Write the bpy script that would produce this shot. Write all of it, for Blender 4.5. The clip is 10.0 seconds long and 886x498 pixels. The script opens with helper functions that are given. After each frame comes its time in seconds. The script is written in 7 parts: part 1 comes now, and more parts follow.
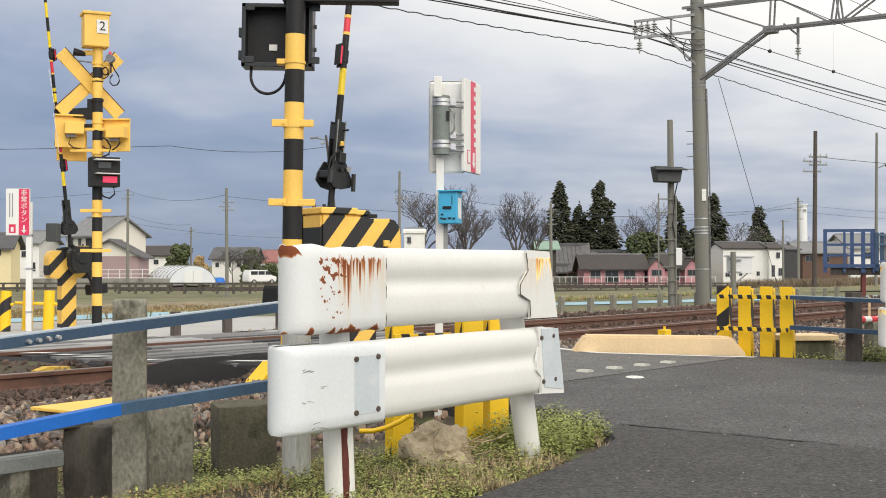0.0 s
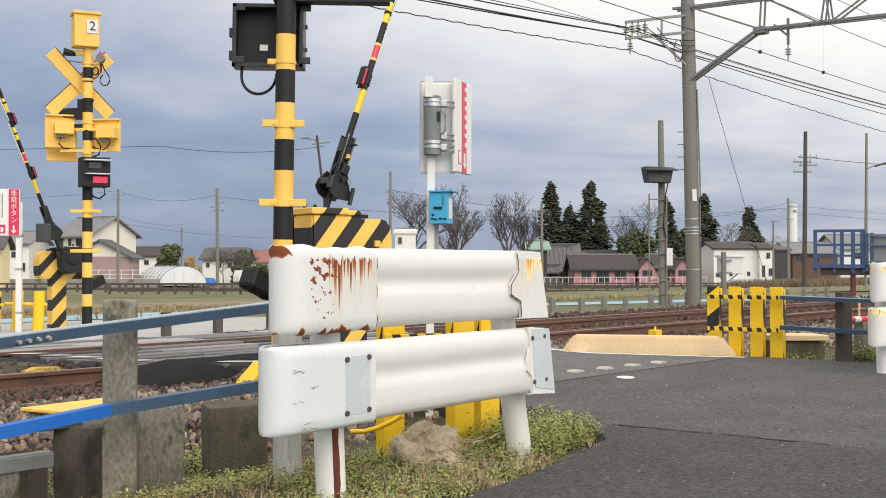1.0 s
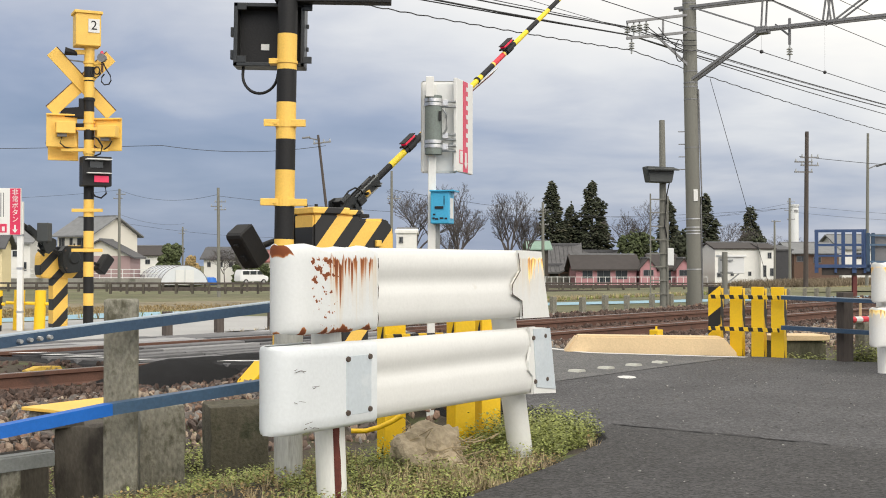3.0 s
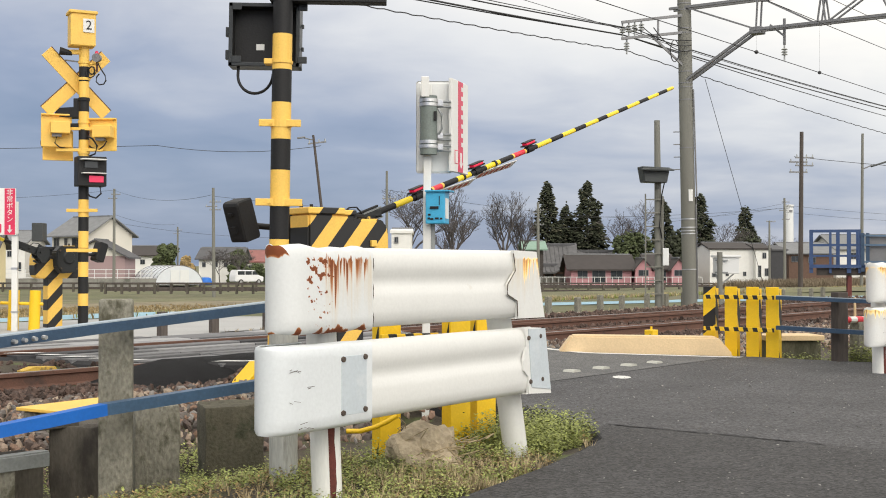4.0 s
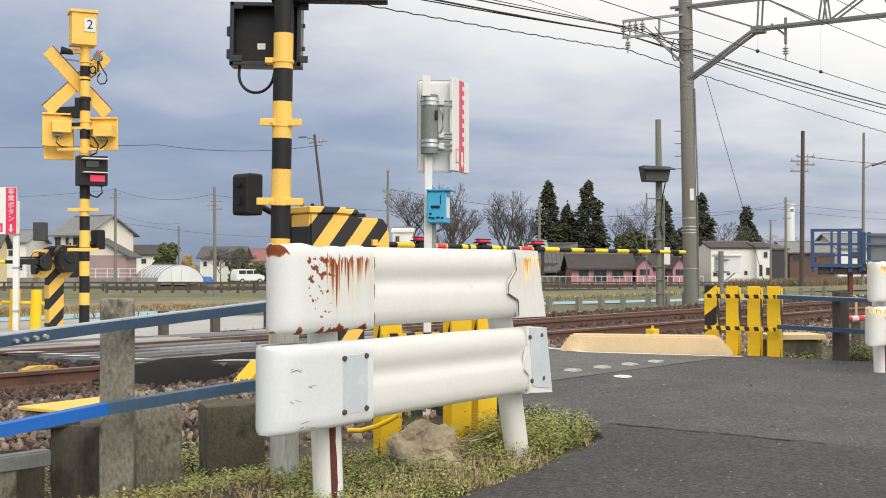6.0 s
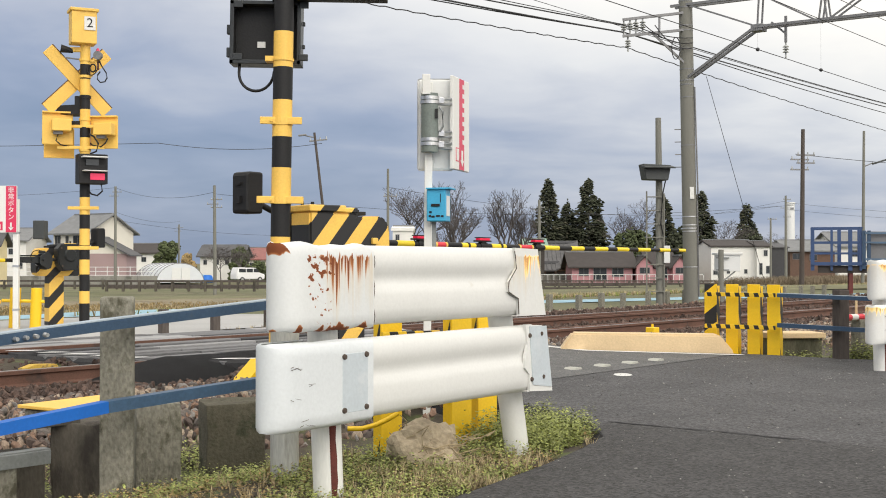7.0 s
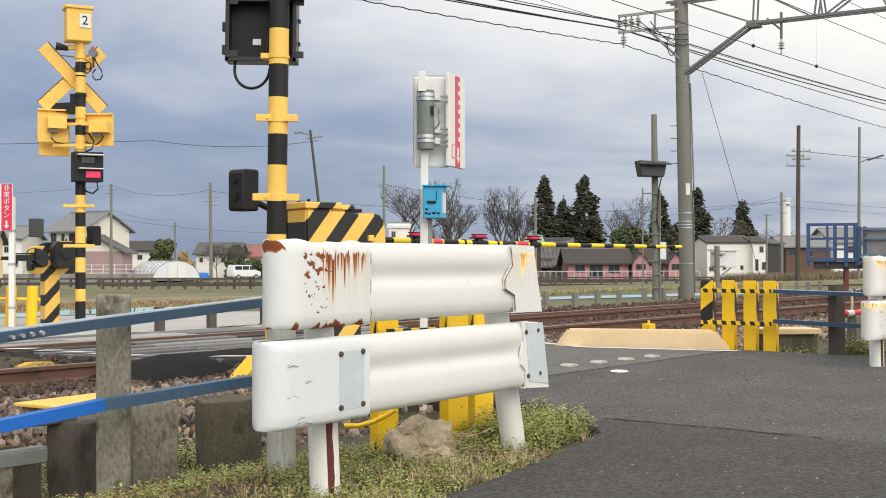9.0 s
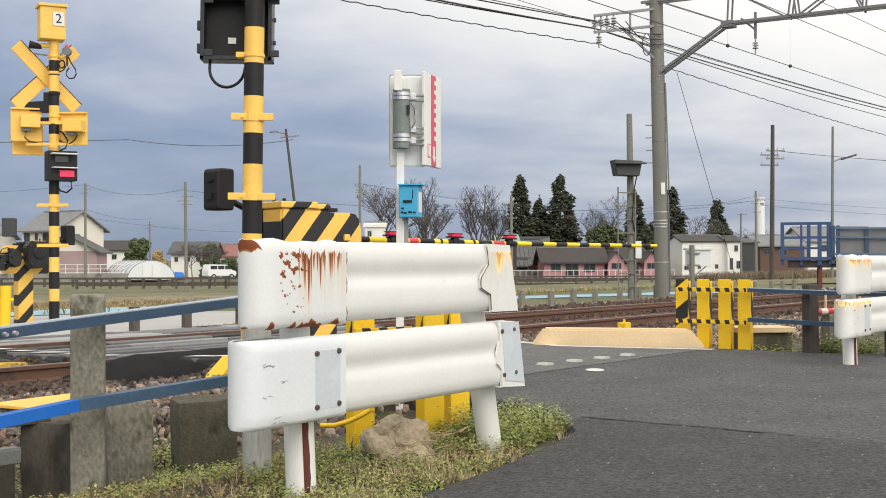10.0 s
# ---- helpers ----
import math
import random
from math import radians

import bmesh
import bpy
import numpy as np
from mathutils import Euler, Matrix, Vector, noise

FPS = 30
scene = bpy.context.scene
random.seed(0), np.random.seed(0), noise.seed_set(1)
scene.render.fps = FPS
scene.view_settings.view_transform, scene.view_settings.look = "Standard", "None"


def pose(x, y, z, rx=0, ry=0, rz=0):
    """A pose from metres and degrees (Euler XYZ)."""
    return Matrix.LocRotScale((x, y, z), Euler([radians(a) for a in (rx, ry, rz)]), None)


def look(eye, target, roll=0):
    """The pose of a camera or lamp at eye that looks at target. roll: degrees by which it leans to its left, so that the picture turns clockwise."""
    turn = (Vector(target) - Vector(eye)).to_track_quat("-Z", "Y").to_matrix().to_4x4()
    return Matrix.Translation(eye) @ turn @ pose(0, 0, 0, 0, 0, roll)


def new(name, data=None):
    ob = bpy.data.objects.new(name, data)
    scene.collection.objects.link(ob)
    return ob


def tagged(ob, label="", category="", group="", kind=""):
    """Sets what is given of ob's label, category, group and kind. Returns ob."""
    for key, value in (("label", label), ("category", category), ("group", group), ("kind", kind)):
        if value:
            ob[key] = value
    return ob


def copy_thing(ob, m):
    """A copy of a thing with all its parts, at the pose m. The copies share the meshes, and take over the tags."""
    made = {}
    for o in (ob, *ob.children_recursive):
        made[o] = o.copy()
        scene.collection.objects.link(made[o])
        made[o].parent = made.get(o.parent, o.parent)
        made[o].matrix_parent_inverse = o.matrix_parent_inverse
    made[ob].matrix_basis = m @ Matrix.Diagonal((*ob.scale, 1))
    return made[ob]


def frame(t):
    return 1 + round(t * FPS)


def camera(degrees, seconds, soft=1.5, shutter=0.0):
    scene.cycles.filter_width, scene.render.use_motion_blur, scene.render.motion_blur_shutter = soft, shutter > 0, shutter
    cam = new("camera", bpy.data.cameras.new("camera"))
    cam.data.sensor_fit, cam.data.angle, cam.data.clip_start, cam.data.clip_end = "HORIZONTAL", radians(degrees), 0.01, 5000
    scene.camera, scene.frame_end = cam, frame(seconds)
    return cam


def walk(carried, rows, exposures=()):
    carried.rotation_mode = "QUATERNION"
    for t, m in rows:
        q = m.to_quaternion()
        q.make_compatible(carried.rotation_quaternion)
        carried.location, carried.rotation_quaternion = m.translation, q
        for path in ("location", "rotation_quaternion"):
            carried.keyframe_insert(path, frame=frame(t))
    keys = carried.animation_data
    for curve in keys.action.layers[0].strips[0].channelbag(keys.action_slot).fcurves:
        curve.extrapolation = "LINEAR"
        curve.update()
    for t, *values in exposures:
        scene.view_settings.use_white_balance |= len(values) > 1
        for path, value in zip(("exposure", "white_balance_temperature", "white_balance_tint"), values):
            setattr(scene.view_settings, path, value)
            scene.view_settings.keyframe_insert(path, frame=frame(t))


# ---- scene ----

# camera on a tripod beside the road; x right, y ahead, z up
PATH = [(0.0, 0.0, 0.0, 0.0), (0.5, -0.263, 0.014, 0.006), (1.0, -0.427, 0.016, -0.015), (1.5, -0.482, 0.009, 0.028),
        (2.0, -0.432, 0.0, 0.07), (2.1, -0.35, -0.01, 0.06), (2.3, -0.13, -0.015, 0.05), (2.5, -0.063, -0.019, 0.049),
        (2.7, -0.18, -0.01, 0.047), (3.8, -0.57, 0.005, 0.041), (4.0, -0.6, 0.005, 0.041), (4.5, -0.804, 0.008, 0.013),
        (5.0, -0.949, 0.012, -0.005), (5.2, -0.9, 0.01, 0.01), (5.5, -0.678, 0.0, 0.03), (5.7, -0.59, -0.01, 0.03),
        (6.8, -0.52, -0.1, 0.035), (7.0, -0.545, -0.11, 0.035), (7.5, -0.656, -0.149, 0.007), (8.0, -0.645, -0.188, -0.04),
        (8.5, -0.641, -0.222, -0.053), (9.0, -0.723, -0.253, -0.108), (9.2, -0.84, -0.265, -0.13), (9.5, -1.093, -0.278, -0.164),
        (9.7, -1.45, -0.285, -0.17), (10.0, -1.85, -0.292, -0.177)]
TILT = 0.77
cam = camera(40.0, 10.0, soft=1.0)
walk(cam, [(t, pose(0, 0, 1.0, 90 + TILT + up, -lean, yaw)) for t, yaw, up, lean in PATH])

# ---- light: broken overcast, veiled sun high on the right behind the camera ----
SUN_EL, SUN_AZ = 38.0, 160.0
world = bpy.data.worlds.new("sky")
scene.world = world
world.use_nodes = True
wn, wl = world.node_tree.nodes, world.node_tree.links
wn.clear()


def wnode(kind, **kw):
    n = wn.new(kind)
    for k, v in kw.items():
        n.inputs[k].default_value = v
    return n


sky = wn.new("ShaderNodeTexSky")
sky.sky_type, sky.sun_disc = "NISHITA", False
sky.sun_elevation, sky.sun_rotation = radians(SUN_EL), radians(SUN_AZ)
tc = wn.new("ShaderNodeTexCoord")
sep = wn.new("ShaderNodeSeparateXYZ")
wl.new(tc.outputs["Generated"], sep.inputs[0])


def wmath(op, a, b=None, clamp=False):
    n = wn.new("ShaderNodeMath")
    n.operation, n.use_clamp = op, clamp
    for i, v in enumerate((a, b)):
        if v is None:
            continue
        if isinstance(v, (int, float)):
            n.inputs[i].default_value = v
        else:
            wl.new(v, n.inputs[i])
    return n.outputs[0]


up_z = wmath("MAXIMUM", sep.outputs["Z"], 0.0)
deep = wmath("ADD", up_z, 0.16)
flat = wn.new("ShaderNodeCombineXYZ")
wl.new(wmath("DIVIDE", sep.outputs["X"], deep), flat.inputs[0])
wl.new(wmath("DIVIDE", sep.outputs["Y"], deep), flat.inputs[1])
big = wnode("ShaderNodeTexNoise", Scale=0.62, Detail=5.0, Roughness=0.5, Distortion=0.4)
fine = wnode("ShaderNodeTexNoise", Scale=2.4, Detail=6.0, Roughness=0.52, Distortion=0.3)
wl.new(flat.outputs[0], big.inputs["Vector"])
wl.new(flat.outputs[0], fine.inputs["Vector"])
tex = wmath("ADD", wmath("MULTIPLY", big.outputs["Fac"], 0.72), wmath("MULTIPLY", fine.outputs["Fac"], 0.28))
# a dark bank low down, bright cloud higher up and towards the right
bank = wmath("MULTIPLY", wmath("MULTIPLY", up_z, up_z), 6.6)
break_ = wmath("MULTIPLY", wmath("MULTIPLY", up_z, wmath("MAXIMUM", wmath("ADD", sep.outputs["X"], 0.13), 0.0)), 4.5)
rise = wmath("ADD", bank, break_)
side = wmath("MULTIPLY", sep.outputs["X"], 0.25)
# wide bright cloud round the veiled sun
toward = wn.new("ShaderNodeVectorMath")
toward.operation = "DOT_PRODUCT"
wl.new(tc.outputs["Generated"], toward.inputs[0])
toward.inputs[1].default_value = (math.sin(radians(SUN_AZ)) * math.cos(radians(SUN_EL)), math.cos(radians(SUN_AZ)) * math.cos(radians(SUN_EL)), math.sin(radians(SUN_EL)))
glow = wmath("POWER", wmath("MAXIMUM", toward.outputs["Value"], 0.0), 2.0)
level = wmath("ADD", wmath("ADD", tex, rise), side)
ramp = wn.new("ShaderNodeValToRGB")
wl.new(wmath("MULTIPLY", level, 0.8), ramp.inputs[0])
els = ramp.color_ramp.elements
els[0].position, els[0].color = 0.33, (0.24, 0.31, 0.465, 1)
els[1].position, els[1].color = 0.95, (1.2, 1.15, 1.06, 1)
for at, c in ((0.46, (0.35, 0.41, 0.56)), (0.57, (0.57, 0.60, 0.69)), (0.70, (0.86, 0.86, 0.87))):
    e = els.new(at)
    e.color = (*c, 1)
skydim = wn.new("ShaderNodeVectorMath")
skydim.operation = "SCALE"
skydim.inputs["Scale"].default_value = 0.1
wl.new(sky.outputs[0], skydim.inputs[0])
blend = wn.new("ShaderNodeMix")
blend.data_type = "RGBA"
blend.inputs[0].default_value = 0.88
wl.new(skydim.outputs[0], blend.inputs[6])
wl.new(ramp.outputs[0], blend.inputs[7])
bg = wn.new("ShaderNodeBackground")
wl.new(wmath("ADD", wmath("MULTIPLY", glow, 1.35), 1.0), bg.inputs["Strength"])
wl.new(blend.outputs[2], bg.inputs[0])
wl.new(bg.outputs[0], wn.new("ShaderNodeOutputWorld").inputs[0])

sun = new("sun", bpy.data.lights.new("sun", "SUN"))
sun.data.energy, sun.data.angle, sun.data.color = 0.9, radians(40), (1.0, 0.91, 0.78)
sun_way = Vector((math.sin(radians(SUN_AZ)) * math.cos(radians(SUN_EL)), math.cos(radians(SUN_AZ)) * math.cos(radians(SUN_EL)), math.sin(radians(SUN_EL))))
sun.matrix_world = look(sun_way * 50, (0, 0, 0))
scene.view_settings.exposure = 0.0

# ---- materials ----


def mat(name, col, rough=0.6, metal=0.0, var=0.18, scale=3.0, fine=70.0, bump=0.12, dirt=None, dirt_amount=0.0, dirt_scale=2.0, per_object=0.0, stretch=(1, 1, 1), island=0.0, speck=0.0):
    """A painted or raw surface: two scales of noise in the colour, fine relief, and patches of dirt or rust."""
    m = bpy.data.materials.new(name)
    m.use_nodes = True
    nt = m.node_tree
    n, l = nt.nodes, nt.links
    b = n["Principled BSDF"]
    b.inputs["Roughness"].default_value, b.inputs["Metallic"].default_value = rough, metal
    co = n.new("ShaderNodeTexCoord")
    mp = n.new("ShaderNodeMapping")
    mp.inputs["Scale"].default_value = stretch
    l.new(co.outputs["Object"], mp.inputs[0])
    a, f = n.new("ShaderNodeTexNoise"), n.new("ShaderNodeTexNoise")
    for q, s, d in ((a, scale, 5), (f, fine, 3)):
        q.inputs["Scale"].default_value, q.inputs["Detail"].default_value = s, d
        l.new(mp.outputs[0], q.inputs["Vector"])
    add = n.new("ShaderNodeMath")
    add.operation = "ADD"
    l.new(a.outputs["Fac"], add.inputs[0]), l.new(f.outputs["Fac"], add.inputs[1])
    mr = n.new("ShaderNodeMapRange")
    mr.inputs["From Min"].default_value, mr.inputs["From Max"].default_value = 0.6, 1.4
    mr.inputs["To Min"].default_value, mr.inputs["To Max"].default_value = 1 - var, 1 + var
    l.new(add.outputs[0], mr.inputs[0])
    val = mr.outputs[0]
    if per_object:
        oi = n.new("ShaderNodeObjectInfo")
        pr = n.new("ShaderNodeMapRange")
        pr.inputs["To Min"].default_value, pr.inputs["To Max"].default_value = 1 - per_object, 1 + per_object
        l.new(oi.outputs["Random"], pr.inputs[0])
        mu = n.new("ShaderNodeMath")
        mu.operation = "MULTIPLY"
        l.new(val, mu.inputs[0]), l.new(pr.outputs[0], mu.inputs[1])
        val = mu.outputs[0]
    if island:
        ge = n.new("ShaderNodeNewGeometry")
        ir = n.new("ShaderNodeMapRange")
        ir.inputs["To Min"].default_value, ir.inputs["To Max"].default_value = 1 - island, 1 + island
        l.new(ge.outputs["Random Per Island"], ir.inputs[0])
        mi = n.new("ShaderNodeMath")
        mi.operation = "MULTIPLY"
        l.new(val, mi.inputs[0]), l.new(ir.outputs[0], mi.inputs[1])
        val = mi.outputs[0]
    if speck:
        vo = n.new("ShaderNodeTexVoronoi")
        vo.inputs["Scale"].default_value = 75.0
        l.new(co.outputs["Object"], vo.inputs["Vector"])
        sx = n.new("ShaderNodeSeparateXYZ")
        l.new(vo.outputs["Color"], sx.inputs[0])
        sr = n.new("ShaderNodeMapRange")
        sr.inputs["To Min"].default_value, sr.inputs["To Max"].default_value = 1 - speck, 1 + speck
        l.new(sx.outputs[0], sr.inputs[0])
        ms = n.new("ShaderNodeMath")
        ms.operation = "MULTIPLY"
        l.new(val, ms.inputs[0]), l.new(sr.outputs[0], ms.inputs[1])
        val = ms.outputs[0]
    sc = n.new("ShaderNodeVectorMath")
    sc.operation = "SCALE"
    sc.inputs[0].default_value = col
    l.new(val, sc.inputs["Scale"])
    out = sc.outputs[0]
    if dirt:
        dn = n.new("ShaderNodeTexNoise")
        dn.inputs["Scale"].default_value, dn.inputs["Detail"].default_value = dirt_scale, 8
        dn.inputs["Roughness"].default_value = 0.65
        l.new(mp.outputs[0], dn.inputs["Vector"])
        dr = n.new("ShaderNodeMapRange")
        edge = 0.72 - 0.4 * dirt_amount
        dr.inputs["From Min"].default_value, dr.inputs["From Max"].default_value = edge, edge + 0.12
        l.new(dn.outputs["Fac"], dr.inputs[0])
        mx = n.new("ShaderNodeMix")
        mx.data_type = "RGBA"
        mx.inputs[7].default_value = (*dirt, 1)
        l.new(dr.outputs[0], mx.inputs[0]), l.new(out, mx.inputs[6])
        out = mx.outputs[2]
    l.new(out, b.inputs["Base Color"])
    if bump:
        bp = n.new("ShaderNodeBump")
        bp.inputs["Strength"].default_value, bp.inputs["Distance"].default_value = bump, 0.01
        l.new(add.outputs[0], bp.inputs["Height"])
        l.new(bp.outputs[0], b.inputs["Normal"])
    return m


def striped(name, ca, cb, period, axis, share=0.5, offset=0.0, rough=0.5):
    """Paint in two colours, in straight stripes across the direction axis."""
    m = mat(name, ca, rough, var=0.12, scale=5, bump=0.05)
    nt = m.node_tree
    n, l = nt.nodes, nt.links
    b = n["Principled BSDF"]
    src = b.inputs["Base Color"].links[0].from_socket
    co = n.new("ShaderNodeTexCoord")
    dot = n.new("ShaderNodeVectorMath")
    dot.operation = "DOT_PRODUCT"
    dot.inputs[1].default_value = axis
    l.new(co.outputs["Object"], dot.inputs[0])
    ma = n.new("ShaderNodeMath")
    ma.operation = "MULTIPLY_ADD"
    ma.inputs[1].default_value, ma.inputs[2].default_value = 1 / period, offset + 100
    l.new(dot.outputs["Value"], ma.inputs[0])
    fr = n.new("ShaderNodeMath")
    fr.operation = "FRACT"
    l.new(ma.outputs[0], fr.inputs[0])
    th = n.new("ShaderNodeMath")
    th.operation = "LESS_THAN"
    th.inputs[1].default_value = share
    l.new(fr.outputs[0], th.inputs[0])
    mx = n.new("ShaderNodeMix")
    mx.data_type = "RGBA"
    mx.inputs[7].default_value = (*cb, 1)
    l.new(th.outputs[0], mx.inputs[0]), l.new(src, mx.inputs[6])
    l.new(mx.outputs[2], b.inputs["Base Color"])
    return m


YEL, BLK = (0.82, 0.515, 0.1), (0.014, 0.014, 0.015)
M = {}
M["yellow"] = mat("yellow_paint", YEL, 0.5, var=0.12, scale=4, dirt=(0.45, 0.25, 0.06), dirt_amount=0.12, dirt_scale=5)
M["black"] = mat("black_paint", (0.014, 0.014, 0.015), 0.55, var=0.3, scale=4, dirt=(0.06, 0.055, 0.05), dirt_amount=0.06, dirt_scale=6)
M["black"].node_tree.nodes["Principled BSDF"].inputs["Specular IOR Level"].default_value = 0.3
M["fence_yellow"] = mat("fence_yellow_paint", (0.82, 0.52, 0.012), 0.45, var=0.08, dirt=(0.5, 0.32, 0.04), dirt_amount=0.06, dirt_scale=4)
M["white"] = mat("white_paint", (0.70, 0.70, 0.675), 0.4, var=0.05, scale=3, bump=0.04, dirt=(0.55, 0.52, 0.45), dirt_amount=0.06, dirt_scale=4)
M["sleeve_white"] = mat("cool_white_paint", (0.655, 0.685, 0.70), 0.42, var=0.06, scale=3, bump=0.05, dirt=(0.56, 0.58, 0.58), dirt_amount=0.1, dirt_scale=5)
M["faded_plate"] = mat("faded_plate_paint", (0.50, 0.55, 0.585), 0.5, var=0.09, scale=6, bump=0.04, dirt=(0.575, 0.61, 0.635), dirt_amount=0.35, dirt_scale=7)
M["stained_post"] = mat("stained_galvanised_post", (0.42, 0.42, 0.395), 0.6, 0.1, var=0.25, scale=5, dirt=(0.2, 0.19, 0.16), dirt_amount=0.3, dirt_scale=5, stretch=(2, 2, 0.3))
M["zinc"] = mat("galvanised_steel", (0.27, 0.285, 0.285), 0.5, 0.5, var=0.2, scale=8, dirt=(0.2, 0.19, 0.17), dirt_amount=0.15, dirt_scale=6)
M["concrete"] = mat("weathered_concrete", (0.22, 0.21, 0.17), 0.9, var=0.5, scale=9, fine=60, bump=0.9, dirt=(0.08, 0.075, 0.05), dirt_amount=0.5, dirt_scale=9, stretch=(1, 1, 0.6))
M["pole_concrete"] = mat("pole_concrete", (0.18, 0.178, 0.155), 0.85, var=0.12, scale=1.5, bump=0.15, stretch=(1, 1, 0.3))
M["blue"] = mat("blue_steel_paint", (0.034, 0.068, 0.122), 0.45, var=0.22, scale=3, dirt=(0.06, 0.08, 0.1), dirt_amount=0.3, dirt_scale=3)
M["bright_blue"] = mat("bright_blue_paint", (0.008, 0.125, 0.5), 0.55, var=0.1, scale=4)
M["rust"] = mat("rail_rust", (0.12, 0.06, 0.042), 0.8, 0.1, var=0.3, scale=4, bump=0.2, dirt=(0.05, 0.035, 0.03), dirt_amount=0.4, dirt_scale=3)
M["rail_head"] = mat("worn_rail_head", (0.35, 0.33, 0.32), 0.35, 0.8, var=0.2)
M["asphalt"] = mat("asphalt", (0.064, 0.063, 0.066), 0.9, var=0.4, scale=1.3, fine=55, bump=0.6, dirt=(0.04, 0.039, 0.041), dirt_amount=0.3, dirt_scale=0.7, speck=0.6)
M["new_asphalt"] = mat("newer_dark_asphalt", (0.04, 0.039, 0.04), 0.9, var=0.4, scale=1.6, fine=55, bump=0.7, dirt=(0.03, 0.029, 0.03), dirt_amount=0.3, dirt_scale=0.8, speck=0.7)
M["stone"] = mat("ballast_stone", (0.135, 0.1, 0.085), 0.9, var=0.3, scale=9, fine=60, bump=0.4)
M["wall_white"] = mat("white_render", (0.72, 0.71, 0.68), 0.8, var=0.06)
M["roof"] = mat("dark_roof_tiles", (0.075, 0.075, 0.08), 0.7, var=0.25, scale=1.2)
M["pink"] = mat("pink_render", (0.44, 0.22, 0.24), 0.8, var=0.12)
M["glass_dark"] = mat("dark_window_glass", (0.03, 0.035, 0.04), 0.15, var=0.1, bump=0)
M["grass"] = mat("dry_field_grass", (0.105, 0.108, 0.05), 0.95, var=0.55, scale=0.35, fine=8, bump=0.4, dirt=(0.17, 0.145, 0.09), dirt_amount=0.5, dirt_scale=0.3)
M["earth"] = mat("verge_earth", (0.055, 0.045, 0.032), 0.95, var=0.4, scale=4, fine=50, bump=0.6, dirt=(0.09, 0.11, 0.035), dirt_amount=0.45, dirt_scale=3)

M["tar"] = mat("tar_black_edge", (0.018, 0.018, 0.02), 0.85, var=0.4, scale=5, fine=90, bump=0.5)
M["line_paint"] = mat("worn_road_paint", (0.62, 0.62, 0.6), 0.8, var=0.15, scale=6, fine=80, bump=0.2, dirt=(0.2, 0.2, 0.2), dirt_amount=0.35, dirt_scale=7)
M["pale_concrete"] = mat("pale_concrete_paving", (0.36, 0.36, 0.355), 0.85, var=0.15, scale=0.8, fine=40, bump=0.2, dirt=(0.26, 0.26, 0.25), dirt_amount=0.3, dirt_scale=0.7)
M["stud"] = mat("grey_stud", (0.4, 0.4, 0.36), 0.7)
M["deck_a"] = mat("deck_panel_grey", (0.13, 0.13, 0.135), 0.8, var=0.25, scale=2, fine=60, bump=0.3, stretch=(0.3, 1, 1), per_object=0.2)
M["deck_b"] = mat("deck_panel_pale", (0.27, 0.27, 0.275), 0.8, var=0.2, scale=2, fine=60, bump=0.3, stretch=(0.3, 1, 1), per_object=0.2)
M["deck_c"] = mat("deck_panel_dark", (0.04, 0.04, 0.044), 0.85, var=0.3, scale=2, fine=60, bump=0.3, stretch=(0.3, 1, 1), per_object=0.2)
M["bolt"] = mat("rusty_bolt", (0.1, 0.075, 0.06), 0.6, 0.4)
M["gunmetal"] = mat("gunmetal_casting", (0.03, 0.033, 0.035), 0.4, 0.4, var=0.3, dirt=(0.1, 0.09, 0.08), dirt_amount=0.15, dirt_scale=20)
M["arm_yellow"] = mat("gate_arm_yellow", (0.78, 0.58, 0.02), 0.4, var=0.06)
M["arm_red"] = mat("gate_arm_red", (0.62, 0.03, 0.05), 0.4, var=0.1)


def glowing(name, col, strength):
    m = mat(name, col, 0.3, var=0.05, bump=0)
    b = m.node_tree.nodes["Principled BSDF"]
    b.inputs["Emission Color"].default_value = (*col, 1)
    b.inputs["Emission Strength"].default_value = strength
    return m


M["lamp_red"] = glowing("red_lamp_lens", (0.6, 0.012, 0.05), 0.45)
M["mossy_box"] = mat("damp_mossy_concrete", (0.12, 0.115, 0.075), 0.9, var=0.45, scale=5, fine=50, bump=0.4, dirt=(0.05, 0.05, 0.03), dirt_amount=0.5, dirt_scale=3, stretch=(1, 1, 0.4))
M["temple_tile"] = mat("weathered_temple_tiles", (0.1, 0.098, 0.1), 0.8, var=0.35, scale=1.5)
M["sleeve_green"] = mat("greenish_pipe_lagging", (0.17, 0.2, 0.185), 0.6, 0.2, var=0.2, scale=9)


